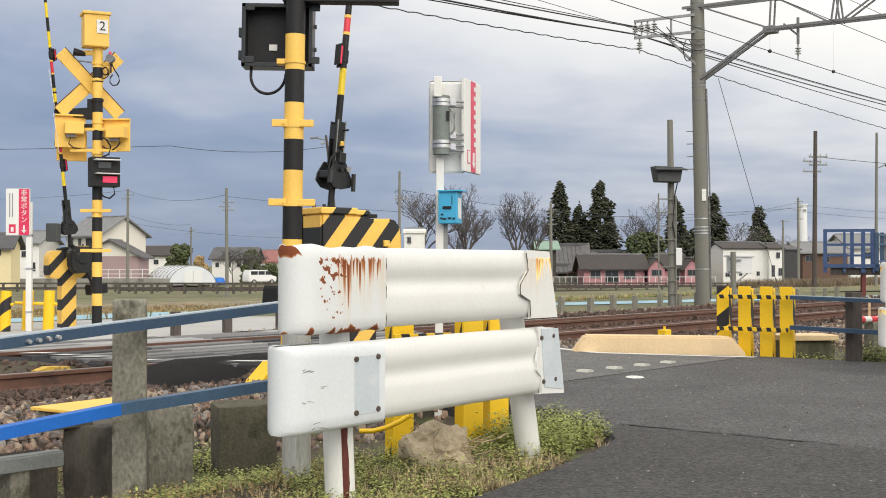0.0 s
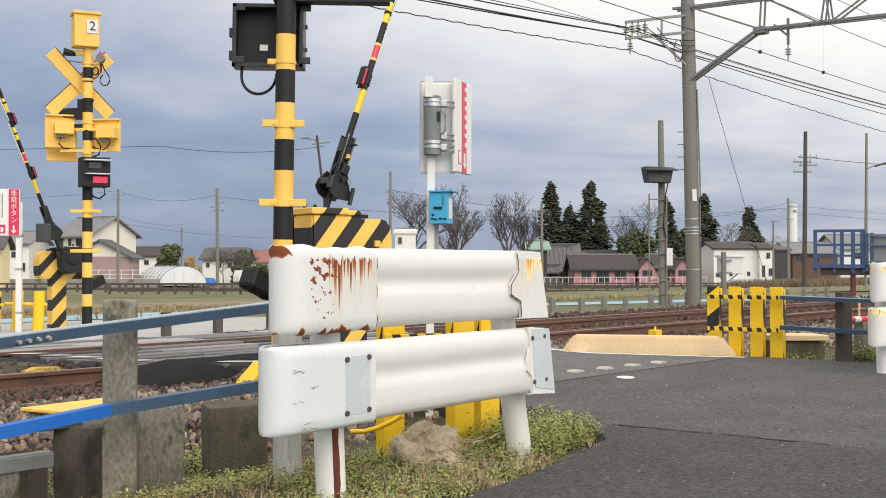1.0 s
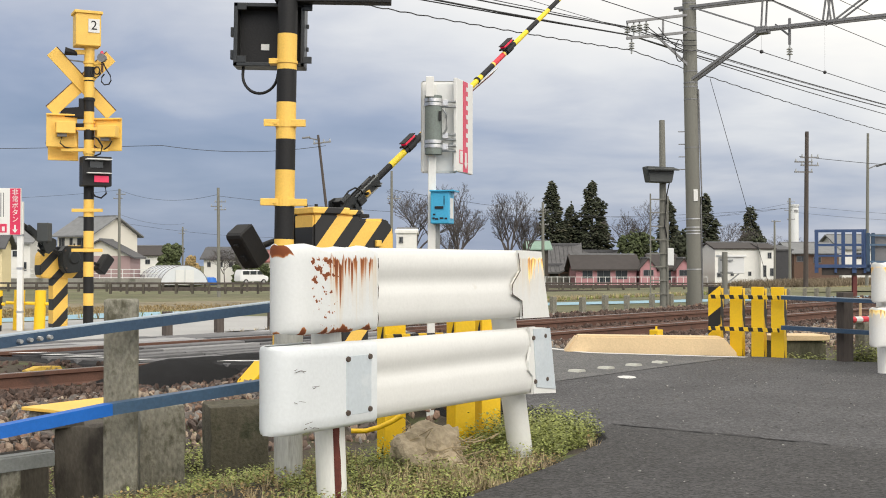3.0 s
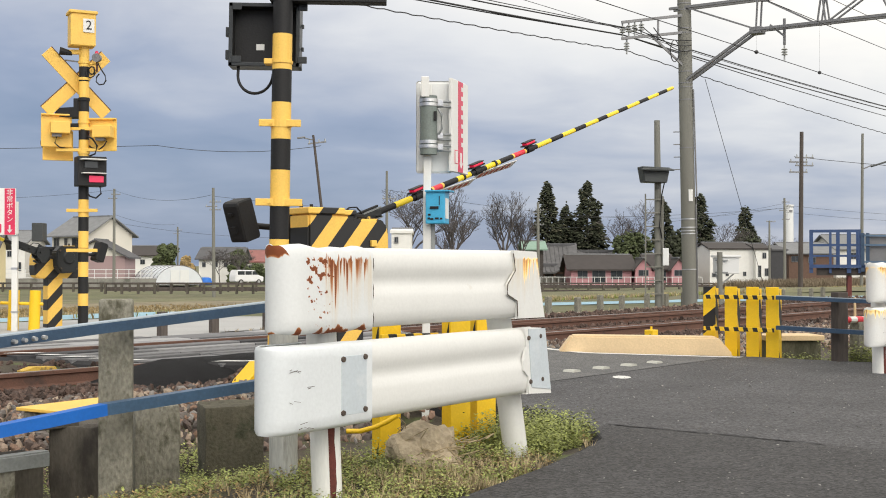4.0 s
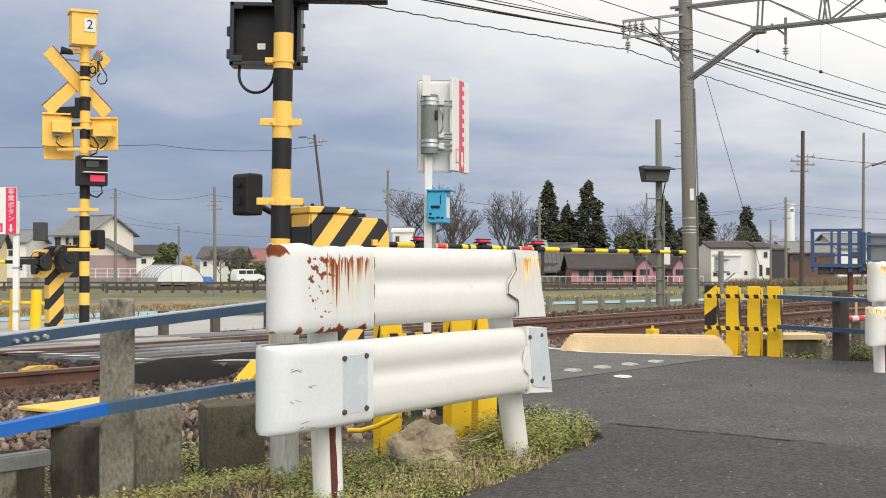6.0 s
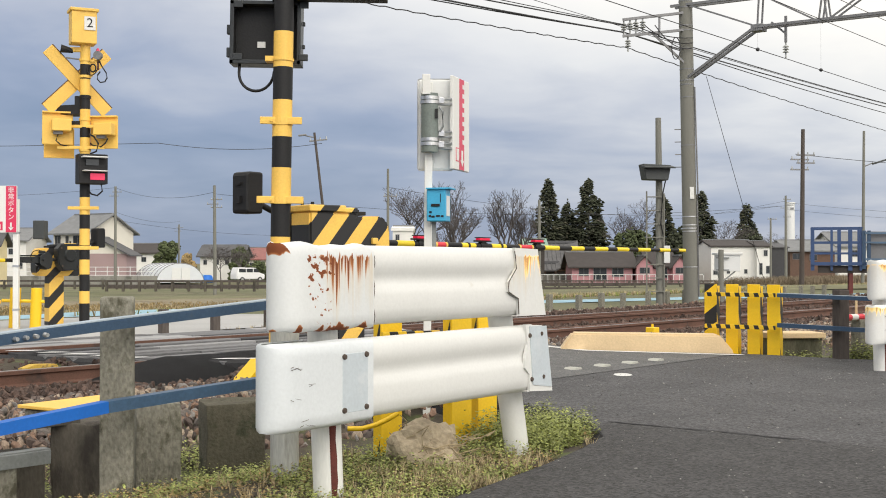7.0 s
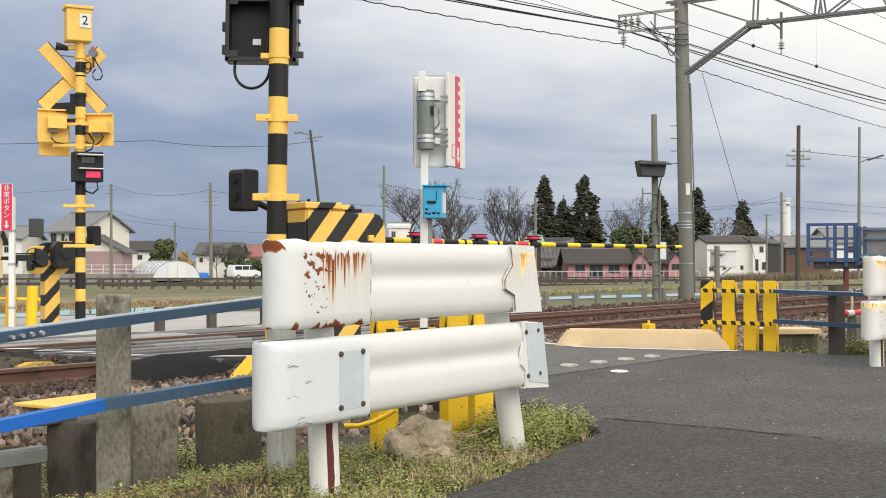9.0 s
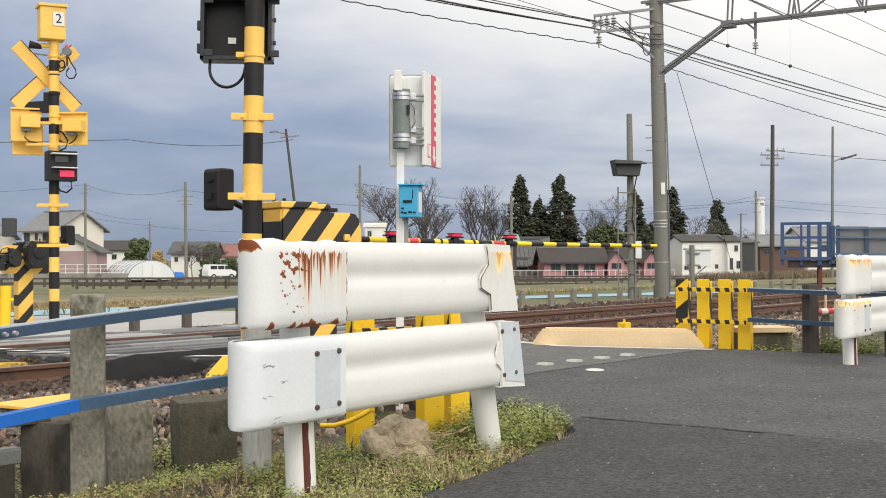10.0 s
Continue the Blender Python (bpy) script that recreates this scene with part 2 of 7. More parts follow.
def streaks(m, top, longest, col, sharp, x_scale=26.0, blot=False, x_lo=None, x_hi=None):
    """Rust that runs down in streaks from the upper edge of a sheet, in the sheet's own space."""
    n, l = m.node_tree.nodes, m.node_tree.links
    b = n["Principled BSDF"]
    src = b.inputs["Base Color"].links[0].from_socket

    def op(kind, a, c=None, clamp=False):
        q = n.new("ShaderNodeMath")
        q.operation, q.use_clamp = kind, clamp
        for i, v in enumerate((a, c)):
            if v is None:
                continue
            if isinstance(v, (int, float)):
                q.inputs[i].default_value = v
            else:
                l.new(v, q.inputs[i])
        return q.outputs[0]
    co = n.new("ShaderNodeTexCoord")
    sp = n.new("ShaderNodeSeparateXYZ")
    l.new(co.outputs["Object"], sp.inputs[0])

    def noise_at(sx, sz, off, detail=2.0):
        cb = n.new("ShaderNodeCombineXYZ")
        l.new(op("MULTIPLY", sp.outputs["X"], sx), cb.inputs[0])
        l.new(op("MULTIPLY", sp.outputs["Z"], sz), cb.inputs[2])
        cb.inputs[1].default_value = off
        t = n.new("ShaderNodeTexNoise")
        t.inputs["Scale"].default_value, t.inputs["Detail"].default_value = 1.0, detail
        l.new(cb.outputs[0], t.inputs["Vector"])
        return t.outputs["Fac"]
    X = sp.outputs["X"]
    depth = op("SUBTRACT", top, sp.outputs["Z"])
    run = noise_at(x_scale, 1.6, 3.0, 1.5)
    start = op("MULTIPLY", op("SUBTRACT", noise_at(38, 2, 17.0, 3.0), 0.32), 0.19 if blot else 0.06)
    below = op("SUBTRACT", depth, start)
    length = op("MULTIPLY", noise_at(15, 0.0, 7.0, 3.0), longest * 2.0)
    # wide where a streak starts, thin where it ends
    line = op("MULTIPLY", op("SUBTRACT", run, op("ADD", 0.37, op("MULTIPLY", op("DIVIDE", below, op("MAXIMUM", length, 0.02)), 0.26))), sharp, True)
    left = op("MULTIPLY", op("SUBTRACT", op("MULTIPLY", length, 1.1), below), 30.0, True)
    begun = op("MULTIPLY", below, 120.0, True)
    gate = op("MULTIPLY", op("SUBTRACT", noise_at(5.5, 0.5, 11.0, 1.0), 0.3), 12.0, True)
    if blot:
        gate = op("MULTIPLY", op("SUBTRACT", X, op("ADD", 0.265, op("MULTIPLY", noise_at(9, 30, 51.0, 3.0), 0.06))), 60.0, True)
    mask = op("MULTIPLY", op("MULTIPLY", op("MULTIPLY", line, left), gate), begun)
    if blot:
        # chipped flakes in a loose column, below the corner
        chip = op("MULTIPLY", op("SUBTRACT", noise_at(30, 38, 23.0, 5.0), op("ADD", 0.485, op("MULTIPLY", depth, 0.5))), 28.0, True)
        zone = op("MULTIPLY", op("GREATER_THAN", X, op("ADD", 0.17, op("MULTIPLY", noise_at(30, 30, 61.0, 3.0), 0.06))), op("LESS_THAN", X, op("ADD", 0.27, op("MULTIPLY", noise_at(26, 26, 67.0, 3.0), 0.15))))
        deep = op("MULTIPLY", op("SUBTRACT", depth, 0.03), 90.0, True)
        mask = op("MAXIMUM", mask, op("MULTIPLY", op("MULTIPLY", chip, zone), deep))
        corner = op("MULTIPLY", op("SUBTRACT", op("ADD", -0.006, op("MULTIPLY", noise_at(40, 9, 31.0, 4.0), 0.075)), depth), 90.0, True)
        mask = op("MAXIMUM", mask, op("MULTIPLY", corner, op("LESS_THAN", X, op("ADD", 0.108, op("MULTIPLY", depth, 0.5)))))
        foot = op("MULTIPLY", op("SUBTRACT", op("MULTIPLY", op("SUBTRACT", noise_at(11, 4, 43.0, 4.0), 0.47), 0.3), op("SUBTRACT", sp.outputs["Z"], 0.722)), 90.0, True)
        mask = op("MAXIMUM", mask, foot)
    if x_lo is not None:
        mask = op("MULTIPLY", mask, op("GREATER_THAN", sp.outputs["X"], x_lo))
    if x_hi is not None:
        mask = op("MULTIPLY", mask, op("LESS_THAN", sp.outputs["X"], x_hi))
    # dark core, orange fringe
    cr = n.new("ShaderNodeValToRGB")
    e = cr.color_ramp.elements
    e[0].position, e[0].color = 0.0, (col[0] * 2.9, col[1] * 4.2, col[2] * 3.0, 1)
    e[1].position, e[1].color = 0.95, (*col, 1)
    l.new(mask, cr.inputs[0])
    # faint yellow wash below the streaks
    wash = op("MULTIPLY", op("MULTIPLY", op("SUBTRACT", op("MULTIPLY", length, 1.9), depth), 5.0, True), op("MULTIPLY", op("SUBTRACT", run, 0.3), 3.5, True))
    mw = n.new("ShaderNodeMix")
    mw.data_type = "RGBA"
    mw.inputs[7].default_value = (0.62, 0.5, 0.33, 1)
    l.new(op("MULTIPLY", op("MULTIPLY", op("MULTIPLY", wash, begun), 0.6), gate), mw.inputs[0]), l.new(src, mw.inputs[6])
    mx = n.new("ShaderNodeMix")
    mx.data_type = "RGBA"
    l.new(op("MULTIPLY", mask, 2.4, True), mx.inputs[0]), l.new(mw.outputs[2], mx.inputs[6]), l.new(cr.outputs[0], mx.inputs[7])
    l.new(mx.outputs[2], b.inputs["Base Color"])
    rg = n.new("ShaderNodeMapRange")
    rg.inputs["To Min"].default_value, rg.inputs["To Max"].default_value = 0.4, 0.9
    l.new(mask, rg.inputs[0]), l.new(rg.outputs[0], b.inputs["Roughness"])
    return m


M["wood_post"] = mat("dark_timber", (0.075, 0.062, 0.055), 0.9, var=0.35, scale=4, fine=40, bump=0.4, stretch=(1, 1, 0.2))
M["pale_yellow"] = mat("faded_yellow_concrete", (0.66, 0.5, 0.3), 0.8, var=0.12, scale=3, fine=60, bump=0.3, dirt=(0.32, 0.22, 0.09), dirt_amount=0.18, dirt_scale=5)
M["sign_red"] = mat("sign_magenta_red", (0.60, 0.03, 0.09), 0.4, var=0.08)
M["sign_blue"] = mat("cyan_box_paint", (0.05, 0.37, 0.62), 0.45, var=0.12, dirt=(0.03, 0.12, 0.2), dirt_amount=0.12, dirt_scale=14)
M["opal"] = mat("opal_plastic", (0.66, 0.67, 0.66), 0.35, var=0.05, bump=0.03)
M["tape"] = mat("steel_band", (0.55, 0.55, 0.55), 0.3, 0.8, var=0.2)
M["wire"] = mat("black_cable", (0.03, 0.03, 0.032), 0.6, var=0.1, bump=0)
M["steel_grey"] = mat("painted_grey_steel", (0.2, 0.2, 0.205), 0.5, 0.3, var=0.15)
M["porcelain"] = mat("grey_porcelain", (0.35, 0.36, 0.35), 0.3, var=0.1)
M["lamp_dark"] = mat("floodlight_housing", (0.05, 0.055, 0.055), 0.5, 0.2, var=0.2)
M["cream"] = mat("cream_render", (0.66, 0.63, 0.56), 0.8, var=0.06, scale=0.5)
M["mauve"] = mat("mauve_render", (0.33, 0.235, 0.235), 0.8, var=0.08, scale=0.5)
M["pale_yellow_wall"] = mat("pale_yellow_render", (0.7, 0.6, 0.36), 0.8, var=0.06)
M["slate"] = mat("grey_roof_tiles", (0.17, 0.175, 0.18), 0.7, var=0.25, scale=1.5)
M["brown_roof"] = mat("brown_roof_tiles", (0.045, 0.038, 0.036), 0.8, var=0.25, scale=1.5)
M["red_roof"] = mat("red_roof_tiles", (0.24, 0.1, 0.09), 0.8, var=0.2, scale=1.5)
M["dark_wall"] = mat("charcoal_cladding", (0.04, 0.04, 0.045), 0.7, var=0.2)
M["timber_wall"] = mat("brown_timber_wall", (0.12, 0.07, 0.05), 0.8, var=0.2)
M["old_timber"] = mat("old_dark_timber", (0.05, 0.042, 0.038), 0.85, var=0.3)
M["poly"] = mat("greenhouse_film", (0.62, 0.65, 0.68), 0.35, var=0.08, scale=1)
M["stonewall"] = mat("grey_masonry", (0.24, 0.235, 0.21), 0.9, var=0.25, scale=1.5, dirt=(0.12, 0.12, 0.1), dirt_amount=0.4, dirt_scale=0.6)
M["bark"] = mat("grey_bark", (0.1, 0.088, 0.085), 0.95, var=0.25, scale=2)
M["cedar"] = mat("cedar_foliage", (0.036, 0.042, 0.022), 0.9, island=0.5, var=0.45, scale=0.8, fine=5, bump=0.6)
M["cedar_pale"] = mat("cedar_foliage_pale", (0.085, 0.08, 0.05), 0.9, island=0.5, var=0.4, scale=0.8, fine=5, bump=0.6)
M["bush"] = mat("evergreen_foliage", (0.06, 0.075, 0.03), 0.9, island=0.5, var=0.45, scale=0.9, fine=5, bump=0.6)
M["weed"] = mat("weed_leaf", (0.24, 0.27, 0.075), 0.7, island=0.45, var=0.35, scale=6, fine=40, bump=0.1)
M["weed_red"] = mat("reddish_weed", (0.24, 0.17, 0.07), 0.8, island=0.5, var=0.35, scale=6, fine=40, bump=0.1)
M["straw"] = mat("dry_straw", (0.36, 0.29, 0.17), 0.9, island=0.4, var=0.3, scale=9, fine=40, bump=0.1)
M["spring_grass"] = mat("spring_field_grass", (0.135, 0.13, 0.065), 0.95, var=0.5, scale=0.8, fine=6, bump=0.4)
M["brush"] = mat("dry_brushwood", (0.19, 0.15, 0.1), 0.95, island=0.4, var=0.3, scale=0.6, fine=5, bump=0.1)
M["straw_field"] = mat("dry_straw_field", (0.19, 0.16, 0.1), 0.95, var=0.5, scale=0.8, fine=6, bump=0.4)
# blue paled to carry the sky's reflection on upper rail flanges
M["skylit_blue"] = mat("skylit_blue_paint", (0.33, 0.39, 0.45), 0.6, var=0.2, scale=4)
M["rust_flake"] = mat("bare_rust", (0.12, 0.03, 0.022), 0.85, var=0.35, scale=12)
M["dark_concrete"] = mat("dark_stained_concrete", (0.085, 0.075, 0.06), 0.9, var=0.35, scale=5, fine=80, bump=0.5, dirt=(0.035, 0.03, 0.025), dirt_amount=0.5, dirt_scale=3, stretch=(1, 1, 0.4))
M["mossy_concrete"] = mat("mossy_concrete", (0.085, 0.078, 0.055), 0.95, var=0.4, scale=6, fine=60, bump=0.7, dirt=(0.03, 0.035, 0.018), dirt_amount=0.5, dirt_scale=5)
M["old_asphalt"] = mat("old_pale_asphalt", (0.105, 0.105, 0.105), 0.92, var=0.3, scale=2.5, fine=60, bump=0.6, dirt=(0.06, 0.06, 0.06), dirt_amount=0.3, dirt_scale=1.5, speck=0.4)
M["mid_blue"] = mat("worn_mid_blue_paint", (0.05, 0.1, 0.175), 0.5, var=0.25, scale=3, dirt=(0.09, 0.11, 0.13), dirt_amount=0.25, dirt_scale=5)
M["steel_blue"] = mat("faded_steel_blue_paint", (0.09, 0.15, 0.23), 0.5, var=0.2)
M["navy"] = mat("navy_steel_paint", (0.035, 0.07, 0.17), 0.5, var=0.2)
M["oxide"] = mat("red_oxide_steel", (0.14, 0.035, 0.03), 0.7, var=0.25)
M["sky_blue"] = mat("pale_blue_sheet", (0.24, 0.38, 0.46), 0.7, var=0.15)
M["car_white"] = mat("white_car_paint", (0.75, 0.75, 0.76), 0.25, var=0.03, bump=0)
M["tyre"] = mat("tyre_rubber", (0.02, 0.02, 0.02), 0.85)
M["rock"] = mat("earthy_boulder", (0.4, 0.33, 0.23), 0.95, var=0.35, scale=7, fine=40, bump=0.8, dirt=(0.17, 0.13, 0.08), dirt_amount=0.4, dirt_scale=8)

def island_hues(m, cols):
    """Gives each loose piece of a mesh one of a few base colours."""
    n, l = m.node_tree.nodes, m.node_tree.links
    sc = [k for k in n if k.bl_idname == "ShaderNodeVectorMath" and k.operation == "SCALE"][0]
    ge = n.new("ShaderNodeNewGeometry")
    cr = n.new("ShaderNodeValToRGB")
    cr.color_ramp.interpolation = "CONSTANT"
    e = cr.color_ramp.elements
    e[0].color, e[1].color, e[1].position = (*cols[0], 1), (*cols[1], 1), 1 / len(cols)
    for k, c in enumerate(cols[2:], 2):
        e.new(k / len(cols)).color = (*c, 1)
    l.new(ge.outputs["Random Per Island"], cr.inputs[0])
    l.new(cr.outputs[0], sc.inputs[0])


island_hues(M["stone"], [(0.14, 0.1, 0.08), (0.25, 0.19, 0.145), (0.06, 0.048, 0.042), (0.22, 0.205, 0.19), (0.19, 0.12, 0.085), (0.13, 0.115, 0.105), (0.31, 0.25, 0.19), (0.1, 0.075, 0.065)])
M["worn_yellow"] = mat("worn_yellow_paint", (0.55, 0.36, 0.06), 0.8, var=0.3, scale=9, fine=50, bump=0.3, dirt=(0.1, 0.08, 0.06), dirt_amount=0.45, dirt_scale=12)
M["grit"] = mat("pale_grit", (0.2, 0.195, 0.185), 0.9, var=0.2, island=0.5)
M["rusty_stone"] = mat("rusty_ballast_stone", (0.075, 0.048, 0.038), 0.9, var=0.3, scale=9, fine=60, bump=0.4, island=0.5)
RUST = (0.19, 0.05, 0.015)
M["rusty_white"] = streaks(mat("rust_streaked_white_paint", (0.665, 0.68, 0.675), 0.4, var=0.05, bump=0.06), 1.066, 0.15, RUST, 5.5, x_scale=85, blot=True, x_lo=-0.1, x_hi=0.60)
M["streaked_white"] = streaks(mat("orange_streaked_white_paint", (0.70, 0.70, 0.675), 0.4, var=0.05, bump=0.04), 1.05, 0.11, (0.6, 0.29, 0.11), 6.0, x_scale=120, x_lo=1.9)
M["streaked_post"] = mat("post_white_paint", (0.76, 0.76, 0.73), 0.45, var=0.08, dirt=(0.15, 0.04, 0.025), dirt_amount=0.2, dirt_scale=2.2, stretch=(2.5, 1, 0.35))

# ---- mesh helpers ----


def part(name, bm, material, parent, label="", at=None, smooth=False):
    """Links a bmesh as one mesh object under a thing or part, in the parent's space."""
    if smooth:
        for e in bm.edges:
            e.smooth = len(e.link_faces) == 2 and e.calc_face_angle(0) < 0.75
    me = bpy.data.meshes.new(name)
    bm.to_mesh(me)
    bm.free()
    me.materials.append(M[material] if isinstance(material, str) else material)
    if smooth:
        me.polygons.foreach_set("use_smooth", [True] * len(me.polygons))
    ob = new(name, me)
    ob.parent = parent
    if at is not None:
        ob.matrix_basis = at
    if label:
        ob["label"] = label
    return ob


def thing(name, m, label, category, group="", kind=""):
    ob = new(name)
    ob.empty_display_size = 0.1
    ob.matrix_basis = m
    return tagged(ob, label, category, group, kind)


def box(bm, cx, cy, cz, sx, sy, sz, bevel=0.0, m=None):
    mm = Matrix.Translation((cx, cy, cz)) @ Matrix.Diagonal((sx, sy, sz, 1))
    vs = bmesh.ops.create_cube(bm, size=1.0, matrix=(m @ mm) if m else mm)["verts"]
    if bevel:
        es = list({e for v in vs for e in v.link_edges})
        bmesh.ops.bevel(bm, geom=es, offset=bevel, segments=2, affect="EDGES", profile=0.5)
    return bm


def rod(bm, a, b, r, r2=None, seg=14, caps=True):
    a, b = Vector(a), Vector(b)
    d = b - a
    m = Matrix.Translation((a + b) / 2) @ d.to_track_quat("Z", "Y").to_matrix().to_4x4()
    bmesh.ops.create_cone(bm, cap_ends=caps, segments=seg, radius1=r, radius2=r if r2 is None else r2, depth=d.length, matrix=m)
    return bm


def tube(bm, pts, r, seg=6):
    """A bent rod through pts."""
    rings = []
    for i, p in enumerate(pts):
        d = (Vector(pts[min(i + 1, len(pts) - 1)]) - Vector(pts[max(i - 1, 0)])).normalized()
        q = d.to_track_quat("Z", "Y")
        rings.append([bm.verts.new(Vector(p) + q @ Vector((r * math.cos(k * math.tau / seg), r * math.sin(k * math.tau / seg), 0))) for k in range(seg)])
    for A, B in zip(rings, rings[1:]):
        for k in range(seg):
            bm.faces.new((A[k], A[(k + 1) % seg], B[(k + 1) % seg], B[k]))
    return bm


def sag(a, b, drop, n=10):
    a, b = Vector(a), Vector(b)
    return [a.lerp(b, i / n) - Vector((0, 0, drop * 4 * (i / n) * (1 - i / n))) for i in range(n + 1)]


def extrude(bm, outline, y0, y1, m=None):
    """A prism: the outline in x, z, from y0 to y1."""
    m = m or Matrix()
    A = [bm.verts.new(m @ Vector((x, y0, z))) for x, z in outline]
    B = [bm.verts.new(m @ Vector((x, y1, z))) for x, z in outline]
    k = len(outline)
    bm.faces.new(A[::-1]), bm.faces.new(B)
    for i in range(k):
        bm.faces.new((A[i], A[(i + 1) % k], B[(i + 1) % k], B[i]))
    bmesh.ops.recalc_face_normals(bm, faces=bm.faces[:])
    return bm


def nb():
    return bmesh.new()


# ---- plan: p runs along the track, q across it away from the camera, measured from the near rail ----
TURN = 50.8
DX, DY = 0.632, 0.775
Q0 = 9.69


def at(p, q, z=0.0, rz=0.0):
    """A pose in the track's frame: local x along the track, local y across it."""
    return pose(DX * p - DY * (q + Q0), DY * p + DX * (q + Q0), z, 0, 0, TURN + rz)


def xy(p, q):
    return DX * p - DY * (q + Q0), DY * p + DX * (q + Q0)


def step(a, b, x):
    t = min(1, max(0, (x - a) / (b - a)))
    return t * t * (3 - 2 * t)


def height(p, q):
    """Height of the ground: road and verge level, a ditch beside the ballast, the banked track, lower fields beyond."""
    edge = ROAD_LEFT(q) if q > -5.2 else 6.9
    on_road = step(edge - 0.75, edge - 0.1, p) * (1 - step(12.8, 13.6, p))
    z = 0.07 * step(-5, -1.2, q) - 0.02
    ditch = -0.22 * step(-5.4, -4.5, q) * (1 - step(-3.7, -2.8, q)) - 0.12 * step(-3.6, -2.6, q) * (1 - step(-0.2, 0.2, q))
    z += ditch * (1 - on_road)
    z += 0.09 * step(-0.3, 1.4, q) - 0.14 * step(1.8, 3.8, q)
    z -= 0.07 * step(-0.5, -0.1, q) * (1 - step(0.9, 1.3, q)) * (1 - on_road)
    z -= 0.6 * step(9, 20, q) + 0.9 * step(20, 70, q)
    return z

# ---- ground, road, track ----


def spaced(a, b, fine_a, fine_b, d):
    s = list(np.arange(fine_a, fine_b + 1e-6, d))
    k, x = d, fine_b
    while x < b:
        k *= 1.35
        x += k
        s.append(min(x, b))
    k, x = d, fine_a
    while x > a:
        k *= 1.35
        x -= k
        s.insert(0, max(x, a))
    return s


def build_ground():
    ps, qs = spaced(-1500, 2200, -8, 30, 0.4), spaced(-60, 2600, -12, 24, 0.3)
    vs = [(*xy(p, q), (min(height(p, q), height(p - 0.45, q)) - 0.03 if -4.6 < q < 0.1 and p < 10 else height(p, q) - 0.02) + 0.02 * noise.noise((p * 0.9, q * 0.9, 0))) for q in qs for p in ps]
    w = len(ps)
    fs = [(j * w + i, j * w + i + 1, (j + 1) * w + i + 1, (j + 1) * w + i) for j in range(len(qs) - 1) for i in range(w - 1)]
    me = bpy.data.meshes.new("ground")
    me.from_pydata(vs, [], fs)
    me.materials.append(M["earth"])
    me.materials.append(M["grass"])
    for k, poly in enumerate(me.polygons):
        poly.use_smooth = True
        poly.material_index = 1 if qs[k // (w - 1)] > 4.2 else 0
    tagged(new("ground", me), "flat rural ground, weedy verge and dry winter fields", "ground", kind="structure")


def sheet(name, edge_lo, edge_hi, q0, q1, dq, lift, material, label, category, cols=14):
    """A paved strip laid over the ground between two edges given as functions of q."""
    qs = list(np.arange(q0, q1 + 1e-6, dq))
    vs, fs = [], []
    for q in qs:
        a, b = edge_lo(q), edge_hi(q)
        for i in range(cols + 1):
            p = a + (b - a) * i / cols
            vs.append((*xy(p, q), height(p, q) + lift))
    w = cols + 1
    for j in range(len(qs) - 1):
        for i in range(cols):
            fs.append((j * w + i, j * w + i + 1, (j + 1) * w + i + 1, (j + 1) * w + i))
    me = bpy.data.meshes.new(name)
    me.from_pydata(vs, [], fs)
    me.materials.append(M[material])
    for poly in me.polygons:
        poly.use_smooth = True
    return tagged(new(name, me), label, category, kind="structure")


def lerp_table(tab):
    def f(x):
        return float(np.interp(x, [a for a, _ in tab], [b for _, b in tab]))
    return f


ROAD_LEFT = lerp_table([(-30, -40), (-8, -40), (-7.2, 0), (-6.43, 4.3), (-6.25, 5.3), (-6.0, 6.1), (-5.6, 6.6), (-4, 7.6), (-2, 8.0), (-0.9, 8.1), (0.2, 7.0), (0.9, 6.3), (2, 5.6), (4.2, 5.0)])
ROAD_RIGHT = lerp_table([(-30, 80), (-6.35, 80), (-6.2, 13), (-5.3, 12.75), (-4.1, 12.6), (-2.6, 11.6), (-1.7, 11.8), (0, 12.0), (4.2, 12.0)])


